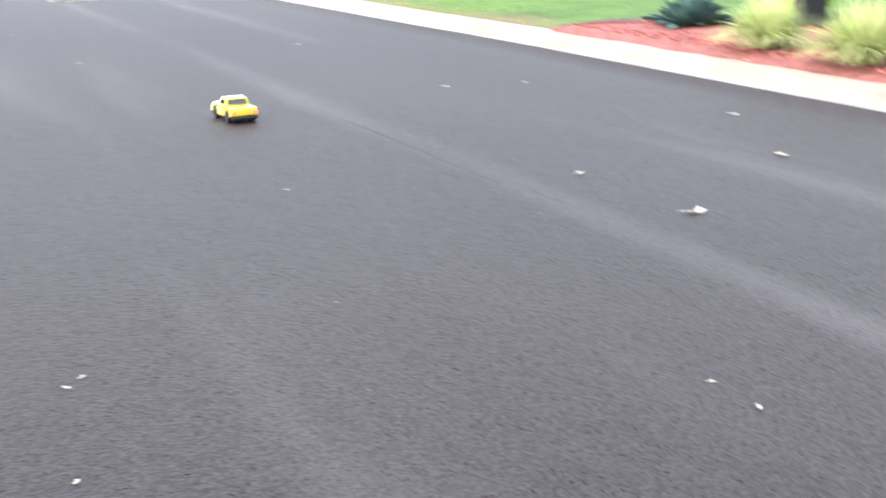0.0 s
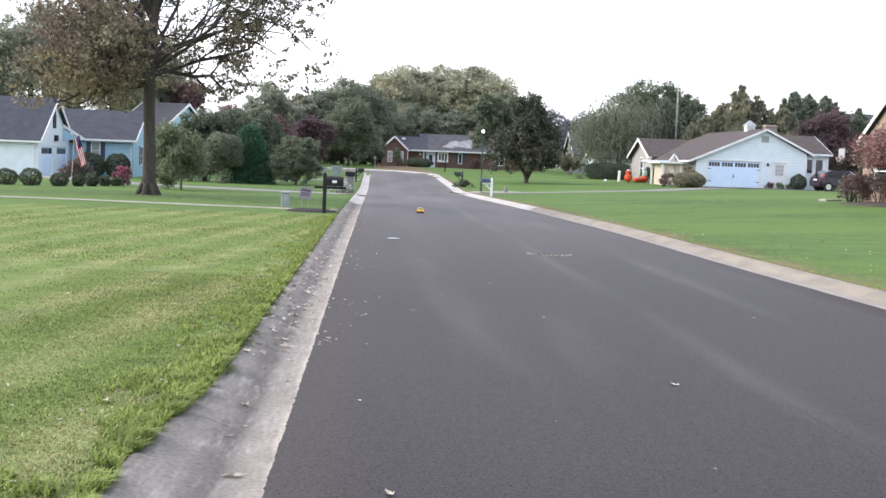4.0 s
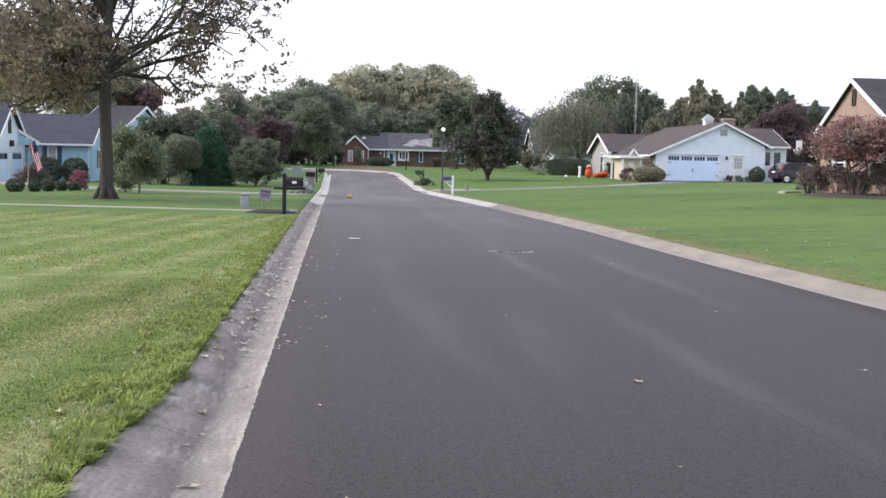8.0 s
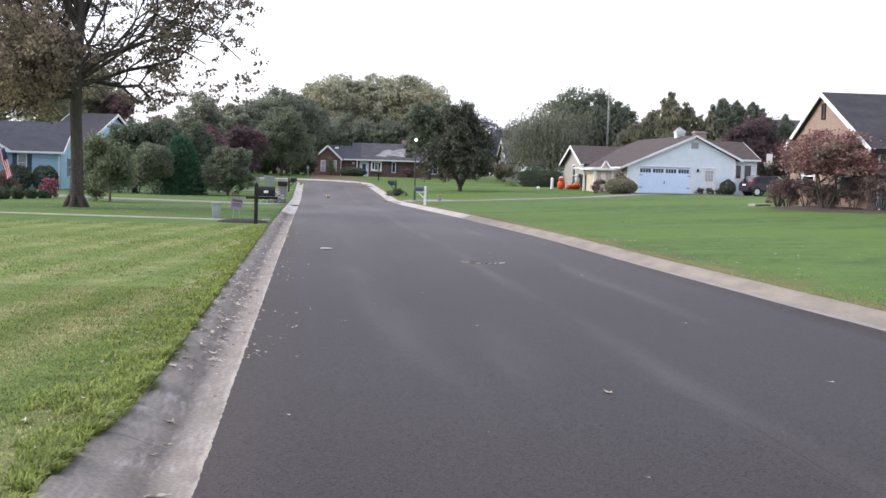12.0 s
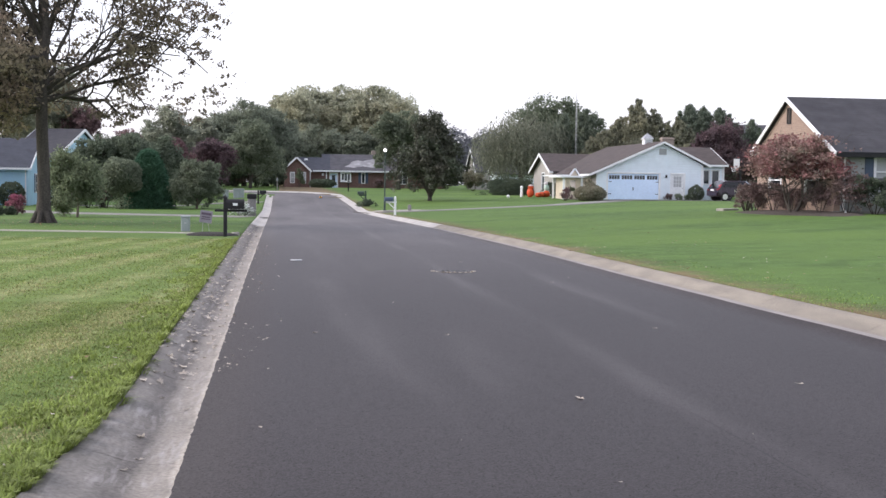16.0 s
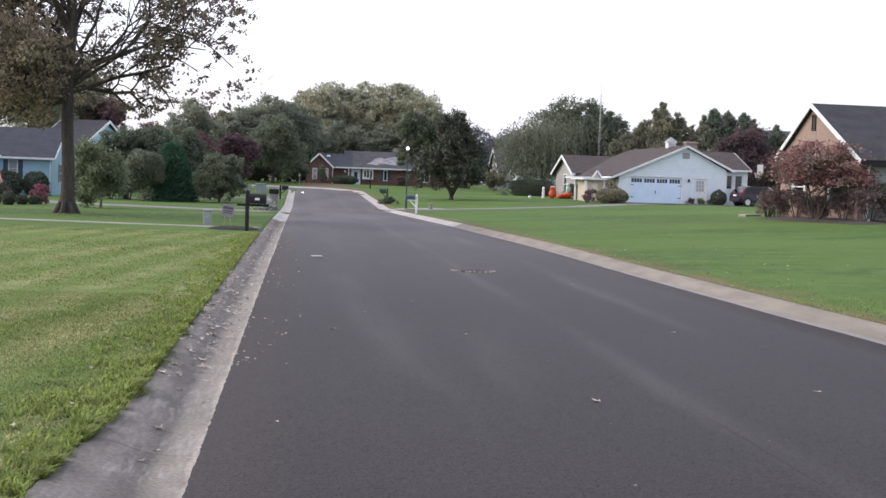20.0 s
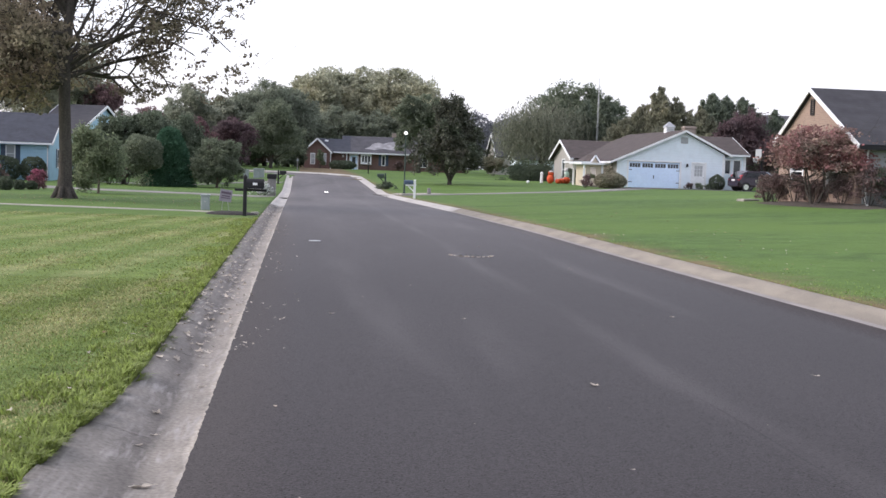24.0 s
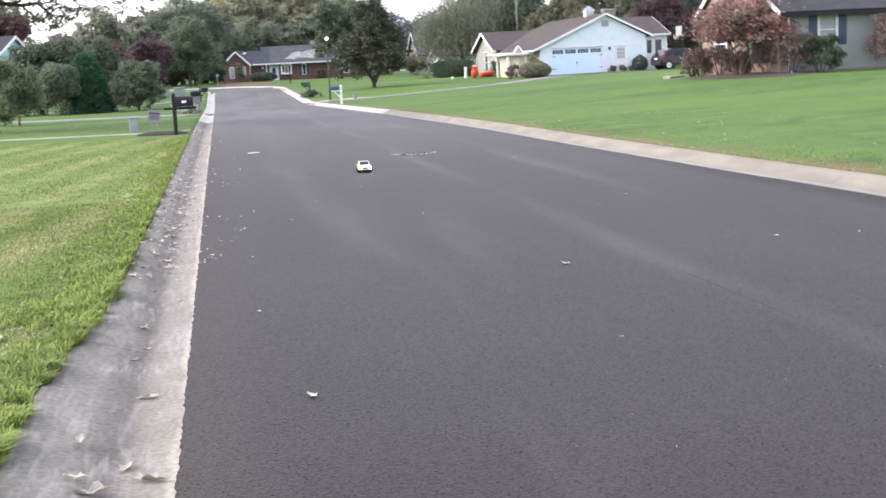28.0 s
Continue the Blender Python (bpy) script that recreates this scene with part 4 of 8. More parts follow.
def gable_fill(bm, axis, at, thick, pts):
    """pts: (a, z) corners of the wall's triangle."""
    if axis == "y":
        return slab(bm, [(a, at, z) for a, z in pts], (0, thick, 0))
    return slab(bm, [(at, a, z) for a, z in pts], (thick, 0, 0))


def white_house():
    h = thing("house", "white sided house with brown roof and a wide garage door", "house")
    Y, z0 = 95.5, 0.6
    x0, x1, xp, zl, zr, zp = 25.3, 34.15, 30.75, 2.74, 3.5, 5.14
    garage, door = (26.2, 30.5, z0, 2.72), (31.5, 32.6, z0 + 0.05, 2.68)
    bm = wall(B(), "y", Y, 0.2, x0, x1, z0 - 0.4, 2.735, (garage, door))
    gable_fill(bm, "y", Y, 0.2, [(x0, 2.735), (x1, 2.735), (x1, zr - 0.05), (xp, zp), (x0 + 0.02, zl)])
    part("front_wall", bm, SIDING, h)
    part("side_wall", wall(B(), "x", x0, 0.2, Y + 0.203, 109, z0 - 0.4, 2.66, ((99.5, 101, 1.5, 2.6),)), CREAM, h, "cream siding under the eaves")
    part("side_wall", wall(B(), "x", x1 - 0.2, 0.2, Y + 0.203, 112, z0 - 0.4, 3.4), SIDING, h)
    part("rear_wall", wall(B(), "y", 112, 0.2, x0, x1, z0 - 0.4, 3.0), SIDING, h)
    window(h, "x", x0, -1, 99.5, 101, 1.5, 2.6)
    # roof
    ye, yb = Y - 0.35, 112.6
    sl, sr = (zp - zl) / (xp - x0), (zp - zr) / (x1 - xp)
    el, er = x0 - 0.6, x1 + 0.5
    top = zp + 0.2
    roof_plane(h, [(xp, ye, top), (xp, yb, top), (el, yb, top - sl * (xp - el)), (el, ye, top - sl * (xp - el))], SHINGLE_BROWN)
    roof_plane(h, [(xp, ye, top), (xp, yb, top), (er, yb, top - sr * (er - xp)), (er, ye, top - sr * (er - xp))], SHINGLE_BROWN)
    for e, s in ((el, sl), (er, sr)):
        board(h, (xp, ye - 0.02, top - 0.1), (e, ye - 0.02, top - 0.1 - s * abs(xp - e)), 0.16, 0.05, WHITE, "rake_board")
    board(h, (el - 0.05, ye, top - sl * (xp - el) - 0.12), (el - 0.05, yb, top - sl * (xp - el) - 0.12), 0.14, 0.12, WHITE, "gutter_board")
    board(h, (er + 0.05, ye, top - sr * (er - xp) - 0.12), (er + 0.05, yb, top - sr * (er - xp) - 0.12), 0.14, 0.12, WHITE, "gutter_board")
    # garage door in sections
    bm = cube(B(), 26.1, Y - 0.03, z0, 26.24, Y + 0.1, 2.8, 0.01)
    cube(bm, 30.46, Y - 0.03, z0, 30.6, Y + 0.1, 2.8, 0.01)
    cube(bm, 26.241, Y - 0.03, 2.68, 30.459, Y + 0.1, 2.8, 0.01)
    g = part("garage_door", bm, WHITE, h, "pale blue-white sectional garage door with a row of lights")
    for r in range(4):
        for c in range(4):
            a0 = 26.25 + c * 1.05
            b0 = z0 + 0.01 + r * 0.513
            if r < 3:
                bm = cube(B(), a0, Y + 0.06, b0, a0 + 1.047, Y + 0.1, b0 + 0.509)
                for k in range(2):
                    cube(bm, a0 + 0.06 + k * 0.49, Y + 0.054, b0 + 0.07, a0 + 0.49 + k * 0.49, Y + 0.06, b0 + 0.43, 0.004)
                part("panel", bm, GARAGE, g)
            else:
                bm = wall(B(), "y", Y + 0.06, 0.04, a0, a0 + 1.04, b0, b0 + 0.5, ((a0 + 0.08, a0 + 0.96, b0 + 0.08, b0 + 0.4),))
                for k in range(1, 4):
                    cube(bm, a0 + 0.08 + k * 0.22 - 0.012, Y + 0.06, b0 + 0.08, a0 + 0.08 + k * 0.22 + 0.012, Y + 0.09, b0 + 0.4)
                part("panel", bm, GARAGE, g)
                part("pane", cube(B(), a0 + 0.08, Y + 0.085, b0 + 0.08, a0 + 0.96, Y + 0.095, b0 + 0.4), GLASS, g)
    part("handle", cube(B(), 28.3, Y + 0.0, 1.35, 28.36, Y + 0.045, 1.6, 0.01), BLACK, g, "black pull handle")
    for x, z in ((30.2, 1.02), (30.2, 2.0), (26.28, 1.02), (26.28, 2.0)):
        part("hinge_strap", cube(B(), x, Y + 0.035, z, x + 0.26, Y + 0.05, z + 0.05, 0.005), BLACK, g, "black strap hinge")
    # side door
    bm = cube(B(), 31.42, Y - 0.03, z0, 31.54, Y + 0.12, 2.78, 0.01)
    cube(bm, 32.56, Y - 0.03, z0, 32.68, Y + 0.12, 2.78, 0.01)
    cube(bm, 31.541, Y - 0.03, 2.66, 32.559, Y + 0.12, 2.78, 0.01)
    d = part("door", bm, WHITE, h, "white side door with a divided light")
    leaf = wall(B(), "y", Y + 0.05, 0.05, 31.55, 32.55, z0 + 0.03, 2.65, ((31.72, 32.38, 1.65, 2.5),))
    for k in (1, 2):
        cube(leaf, 31.72, Y + 0.05, 1.65 + k * 0.283 - 0.015, 32.38, Y + 0.09, 1.65 + k * 0.283 + 0.015)
        cube(leaf, 31.72 + k * 0.22 - 0.012, Y + 0.05, 1.65, 31.72 + k * 0.22 + 0.012, Y + 0.088, 2.5)
    part("leaf", leaf, WHITE, d)
    part("pane", cube(B(), 31.72, Y + 0.085, 1.65, 32.38, Y + 0.095, 2.5), BLIND, d, "pane with a pale curtain")
    part("knob", ball(B(), (32.46, Y + 0.02, 1.55), 0.04, seg=10), CHROME, d)
    # small fittings on the gable
    bm = cube(B(), 30.45, Y - 0.03, 4.25, 31.05, Y - 0.002, 4.75, 0.01)
    for k in range(6):
        cube(bm, 30.5, Y - 0.05, 4.29 + k * 0.075, 31.0, Y - 0.03, 4.33 + k * 0.075)
    part("gable_vent", bm, BLIND, h, "pale louvred gable vent")
    bm = cube(B(), 30.95, Y - 0.1, 2.38, 31.15, Y - 0.002, 2.42, 0.008)
    cube(bm, 30.98, Y - 0.16, 2.42, 31.12, Y - 0.04, 2.62, 0.02)
    part("wall_lamp", bm, BLACK, h)
    part("corner_board", cube(B(), x1 - 0.14, Y - 0.03, z0, x1 + 0.03, Y - 0.002, zr - 0.1, 0.005), WHITE, h)
    # cupola and chimney
    cz = 4.8
    bm = cube(B(), 30.45, 99.6, cz, 31.15, 100.3, cz + 0.85, 0.01)
    cube(bm, 30.38, 99.53, cz + 0.85, 31.22, 100.37, cz + 0.93, 0.01)
    c = part("cupola", bm, WHITE, h, "small white louvred cupola")
    bm = B()
    bmesh.ops.create_cone(bm, cap_ends=True, segments=4, radius1=0.62, radius2=0.04, depth=0.42, matrix=pose(30.8, 99.95, cz + 1.14, 0, 0, 45))
    part("cap", bm, METAL, c)
    for k in range(5):
        part("slat", cube(B(), 30.53, 99.575, cz + 0.2 + k * 0.12, 31.07, 99.598, cz + 0.27 + k * 0.12), BLIND, c)
    bm = cube(B(), 33.0, 102.6, 3.8, 34.0, 103.3, 5.95, 0.02)
    cube(bm, 32.93, 102.53, 5.75, 34.07, 103.37, 5.88, 0.02)
    part("chimney", bm, CHIMNEY, h, "stout brick chimney")
    # right wing
    yw = 97.0
    wins = ((34.74, 35.22, 1.95, 3.06), (35.46, 36.08, 1.95, 3.06))
    part("wing_wall", wall(B(), "y", yw, 0.2, x1 + 0.003, 36.5, z0 - 0.4, 3.5, wins), SIDING, h)
    part("wing_wall", wall(B(), "x", 36.3, 0.2, yw + 0.203, 104.8, z0 - 0.4, 3.5), SIDING, h)
    bm = gable_fill(B(), "x", 36.3, 0.2, [(97.003, 3.503), (104.8, 3.503), (101, 4.9)])
    part("wing_gable", bm, SIDING, h)
    for win in wins:
        window(h, "y", yw, -1, *win, mullions=0, bars=0)
    part("corner_board", cube(B(), 36.3, yw - 0.03, z0 - 0.4, 36.53, yw - 0.002, 3.4, 0.005), WHITE, h)
    for s, y in ((-1, 96.6), (1, 105.4)):
        roof_plane(h, [(x1 - 2, 101, 5.08), (36.7, 101, 5.08), (36.7, y, 3.54), (x1 + 0.52, y, 3.54)], SHINGLE_BROWN)
    board(h, (x1 + 0.6, 96.57, 3.45), (36.7, 96.57, 3.45), 0.14, 0.12, WHITE, "gutter_board")
    board(h, (36.72, 101, 4.98), (36.72, 96.6, 3.43), 0.2, 0.04, WHITE, "rake_board")
    # cross wing towards the street
    xg, ya, yc, ze, zg = 24.7, 108.8, 117.2, 2.95, 4.45
    part("street_wall", wall(B(), "x", xg, 0.2, ya, yc, 0.2, ze, ((112.2, 113.4, 0.9, 2.8),)), CREAM, h, "cream siding facing the street")
    gable_fill(bm := B(), "x", xg, 0.2, [(ya, ze + 0.003), (yc, ze + 0.003), ((ya + yc) / 2, zg)])
    part("street_gable", bm, CREAM, h)
    part("porch_wall", wall(B(), "y", ya, 0.2, xg + 0.203, 30, 0.2, ze, ((25.0, 25.9, 0.8, 2.8), (26.6, 27.6, 1.5, 2.7))), CREAM, h)
    window(h, "x", xg, -1, 112.2, 113.4, 0.9, 2.8, 0, 1)
    window(h, "y", ya, -1, 26.6, 27.6, 1.5, 2.7, 0, 1)
    window(h, "y", ya, -1, 25.0, 25.9, 0.8, 2.8, 0, 2, frame_mat=WHITE)
    ym = (ya + yc) / 2
    for y in (ya - 0.5, yc + 0.5):
        roof_plane(h, [(xg - 0.4, ym, zg + 0.22), (xp, ym, zg + 0.22), (xp, y, ze - 0.02), (xg - 0.4, y, ze - 0.02)], SHINGLE_BROWN)
        board(h, (xg - 0.42, ym, zg + 0.1), (xg - 0.42, y, ze - 0.12), 0.24, 0.05, WHITE, "rake_board")
    board(h, (xg - 0.4, ya - 0.55, ze - 0.1), (x0 - 0.7, ya - 0.55, ze - 0.1), 0.14, 0.12, WHITE, "gutter_board")
    # porch with a small pediment, beside the garage
    for x, y in ((23.0, 97.2), (24.5, 97.2), (23.0, 101)):
        part("porch_post", cube(B(), x - 0.08, y - 0.08, 0.2, x + 0.08, y + 0.08, 2.3, 0.015), WHITE, h)
    part("porch_wall", wall(B(), "y", 97.4, 0.15, 23.2, 25.2, 0.2, 2.28, ((23.55, 24.05, 1.2, 2.1),)), PORCHCREAM, h, "cream porch wall in a sunlit tone")
    part("porch_wall", wall(B(), "x", 23.2, 0.15, 97.56, 101, 0.2, 2.28), PORCHCREAM, h, "cream porch wall in a sunlit tone")
    part("porch_roof", cube(B(), 22.7, 96.9, 2.3, 25.2, 101.5, 2.46, 0.02), WHITE, h, "flat white porch roof")
    bm = slab(B(), [(23.86, 98.6, 2.47), (24.54, 98.6, 2.47), (24.2, 98.6, 3.0)], (0, 0.15, 0))
    part("porch_pediment", bm, PORCHCREAM, h, "small pediment")
    for s in (-1, 1):
        roof_plane(h, [(24.2, 98.4, 3.16), (24.2, 101, 3.16), (24.2 + s * 0.46, 101, 2.5), (24.2 + s * 0.46, 98.4, 2.5)], SHINGLE_BROWN, 0.05, "porch_roof")
        board(h, (24.2, 98.37, 3.08), (24.2 + s * 0.47, 98.37, 2.42), 0.13, 0.05, WHITE, "rake_board")
    for k in range(9):
        part("joist", cube(B(), 22.6, 96.95 + k * 0.5, 2.465, 23.4, 97.0 + k * 0.5, 2.55), WHITE, h)


white_house()


def tan_house():
    h = thing("house", "tan brick and pale siding house under a steep charcoal roof", "house")
    X, Y, z0 = 20.8, 43.7, 0.7
    ya, yb, yp, zp, ze, zb = 43.7, 51.2, 48.0, 5.2, 3.05, 3.26
    part("gable_wall", wall(B(), "x", X, 0.25, ya, yb, z0 - 0.4, ze, ((45.0, 46.2, 1.4, 2.6), (48.6, 49.8, 1.4, 2.6))), TANWALL, h, "tan brick gable end")
    part("gable_top", gable_fill(B(), "x", X, 0.25, [(ya, ze + 0.003), (yb, ze + 0.003), (yb, zb), (yp, zp + 0.05)]), TANWALL, h)
    bm = wall(B(), "x", X - 0.04, 0.037, 47.76, 48.14, 4.3, 4.96, ((47.8, 48.1, 4.34, 4.92),))
    for i in range(7):
        cube(bm, X - 0.03, 47.801, 4.36 + i * 0.08, X - 0.003, 48.099, 4.41 + i * 0.08)
    part("louvre", bm, BLACK, h, "dark tall louvre")
    window(h, "x", X, -1, 45.0, 46.2, 1.4, 2.6, 0, 1)
    window(h, "x", X, -1, 48.6, 49.8, 1.4, 2.6, 0, 1)
    win, win2 = (22.42, 23.12, 1.78, 2.86), (27.2, 28.4, 1.6, 2.86)
    part("front_wall", wall(B(), "y", Y - 0.02, 0.25, X + 0.253, 34, z0 - 0.4, ze, (win, win2)), PALESIDING, h, "pale grey-green lap siding")
    window(h, "y", Y - 0.02, -1, *win, 0, 1, shutters=True, blind=0.72)
    window(h, "y", Y - 0.02, -1, *win2, 1, 1, shutters=True, blind=0.5)
    part("rear_wall", wall(B(), "y", yb - 0.25, 0.25, X + 0.253, 34, z0 - 0.4, ze), PALESIDING, h)
    part("end_wall", wall(B(), "x", 34, 0.25, ya, yb, z0 - 0.4, ze), PALESIDING, h)
    part("foundation", cube(B(), X - 0.02, Y - 0.05, z0 - 0.5, 34.1, Y + 0.1, z0 + 0.12, 0.01), GREYSTONE, h)
    top, ea, eb = zp + 0.22, ya - 0.45, yb + 0.35
    for e in (ea, eb):
        s = (zp - ze) / (yp - ya) if e < yp else (zp - zb) / (yb - yp)
        roof_plane(h, [(X - 0.16, yp, top), (34.6, yp, top), (34.6, e, top - s * abs(yp - e)), (X - 0.16, e, top - s * abs(yp - e))], SHINGLE_DARK)
        board(h, (X - 0.18, yp, top - 0.08), (X - 0.18, e, top - 0.08 - s * abs(yp - e)), 0.17, 0.04, WHITE, "rake_board")
        board(h, (X - 0.16, e, top - 0.13 - s * abs(yp - e)), (34.6, e, top - 0.13 - s * abs(yp - e)), 0.13, 0.1, BLACK if e < yp else WHITE, "gutter_board")
    rod(bm := B(), (X + 0.35, Y - 0.1, 2.85), (X + 0.35, Y - 0.1, z0 + 0.2), 0.04)
    rod(bm, (X + 0.35, Y - 0.1, z0 + 0.2), (X + 0.2, Y - 0.6, z0 + 0.08), 0.04)
    part("downspout", bm, WHITE, h, "white downspout")


tan_house()


def brick_house():
    h = thing("house", "low red brick house with grey roof at the street's end", "house")
    Y, z0, ze = 155.0, 0.85, 3.2
    dr, w1, w2 = (6.35, 7.3, z0 + 0.1, 2.85), (7.85, 8.85, 1.95, 2.85), (10.4, 10.78, 1.65, 2.9)
    g1, g2 = (1.4, 1.86, 1.6, 2.85), (2.8, 3.26, 1.6, 2.85)
    part("front_wall", wall(B(), "y", Y, 0.3, 3.75, 21, z0 - 0.5, ze, (dr, w1, w2, (15.0, 16.2, 1.6, 2.95))), BRICK, h)
    part("gable_wall", wall(B(), "y", Y - 1.2, 0.3, 0.6, 3.75, z0 - 0.5, ze, (g1, g2)), BRICK, h)
    part("gable_side", wall(B(), "x", 3.45, 0.3, Y - 0.897, Y - 0.003, z0 - 0.5, ze), BRICK, h)
    part("end_wall", wall(B(), "x", 0.6, 0.3, Y - 0.897, 164, z0 - 0.5, ze), BRICK, h)
    part("end_wall", wall(B(), "x", 20.7, 0.3, Y + 0.303, 164, z0 - 0.5, ze), BRICK, h)
    part("gable_top", gable_fill(B(), "y", Y - 1.2, 0.3, [(0.6, ze + 0.003), (3.75, ze + 0.003), (2.18, 4.62)]), BRICK, h)
    for x in (0.26, 4.04):
        roof_plane(h, [(2.15, Y - 1.6, 4.84), (2.15, 162.0, 4.84), (x, 162.0, 3.08), (x, Y - 1.6, 3.08)], SHINGLE_GREY)
        board(h, (2.15, Y - 1.63, 4.74), (x, Y - 1.63, 2.96), 0.2, 0.05, WHITE, "rake_board")
    roof_plane(h, [(x, y, 3.18 + (y - 154.4) * 2.17 / 5.1) for x, y in ((21.4, 154.4), (21.4, 159.5), (5.45, 159.5), (5.45, 158.4), (2.15, 158.4), (4.0, 154.4))], SHINGLE_GREY)
    roof_plane(h, [(5.45, 159.5, 5.35), (21.4, 159.5, 5.35), (21.4, 164.6, 3.18), (5.45, 164.6, 3.18)], SHINGLE_GREY)
    part("end_gable", gable_fill(B(), "x", 5.45, 0.2, [(156.0, 3.7), (163.0, 3.7), (159.5, 5.2)]), BRICK, h)
    roof_plane(h, [(x, y, 3.18 + (y - 154.4) * 2.17 / 5.1 + 0.015) for x, y in ((8.2, 155.6), (8.9, 156.3), (9.2, 157.1), (10.0, 157.7), (10.7, 157.3), (11.3, 157.8), (12.4, 158.1), (12.9, 157.2), (12.7, 156.2), (13.2, 155.7), (11.8, 155.4), (10.6, 155.8), (9.4, 155.3))], SHINGLE_PATCH, 0.02, "worn_patch")
    # thin overlay: darker shading of the left roof is put into its colour
    roof_plane(h, [(x, y, 3.18 + (y - 154.4) * 2.17 / 5.1 + 0.016) for x, y in ((4.2, 154.42), (6.4, 154.42), (6.52, 159.4), (5.48, 159.4), (5.48, 158.36), (2.4, 158.36))], SHINGLE_BLUE, 0.02, "shade_toned_field")
    board(h, (4.2, Y - 0.66, 3.1), (21.4, Y - 0.66, 3.1), 0.18, 0.12, WHITE, "gutter_board")
    for w in (g1, g2):
        window(h, "y", Y - 1.2, -1, *w, 0, 1, blind=0.93)
    # shallow box bay with three lights
    lights = [(7.86, 8.1, 2.02, 2.8), (8.2, 8.52, 1.92, 2.84), (8.62, 8.86, 2.02, 2.8)]
    bay = part("bay_window", wall(B(), "y", Y - 0.35, 0.08, 7.68, 9.03, 1.8, 2.98, lights), WHITE, h, "white box bay with three dark lights")
    for a0, a1, c0, c1 in lights:
        part("pane", cube(B(), a0, Y - 0.31, c0, a1, Y - 0.3, c1), GLASS, bay)
    part("glazing_bar", cube(B(), 8.345, Y - 0.355, 1.92, 8.375, Y - 0.32, 2.84), WHITE, bay)
    for a0 in (7.68, 8.97):
        part("bay_cheek", cube(B(), a0, Y - 0.268, 1.8, a0 + 0.06, Y - 0.002, 2.98), WHITE, bay)
    part("bay_sill", cube(B(), 7.62, Y - 0.42, 1.73, 9.09, Y - 0.002, 1.797, 0.01), WHITE, bay)
    part("house_plaque", cube(B(), 5.33, Y - 0.04, 2.52, 5.58, Y - 0.002, 2.8, 0.01), WHITE, h, "small white plaque on the brick")
    window(h, "y", Y, -1, *w2, 0, 0, shutters=True)
    window(h, "y", Y, -1, 15.0, 16.2, 1.6, 2.95, 1, 1)
    bm = cube(B(), 6.25, Y - 0.05, z0, 6.4, Y + 0.15, 2.95, 0.01)
    cube(bm, 7.25, Y - 0.05, z0, 7.4, Y + 0.15, 2.95, 0.01)
    cube(bm, 6.401, Y - 0.05, 2.8, 7.249, Y + 0.15, 2.95, 0.01)
    d = part("door", bm, WHITE, h, "white front door with sidelights")
    part("leaf", wall(B(), "y", Y + 0.05, 0.06, 6.41, 7.24, z0 + 0.1, 2.8, ((6.6, 7.05, 1.8, 2.6),)), GARAGE, d)
    part("pane", cube(B(), 6.6, Y + 0.07, 1.8, 7.05, Y + 0.09, 2.6), GLASS, d)
    rod(bm := B(), (3.85, Y - 1.25, 3.0), (3.85, Y - 1.25, z0), 0.05)
    part("downspout", bm, WHITE, h)
    part("skylight", cube(B(), 3.15, 157.4, 4.42, 3.6, 157.9, 4.7, 0.02), WHITE, h)
    bm = cube(B(), 12.0, 160, 4.9, 12.7, 160.7, 5.9, 0.02)
    part("chimney", bm, CHIMNEY, h)
    part("porch_post", rod(B(), (5.9, Y - 0.5, z0), (5.9, Y - 0.5, 3.1), 0.07), WHITE, h)


brick_house()


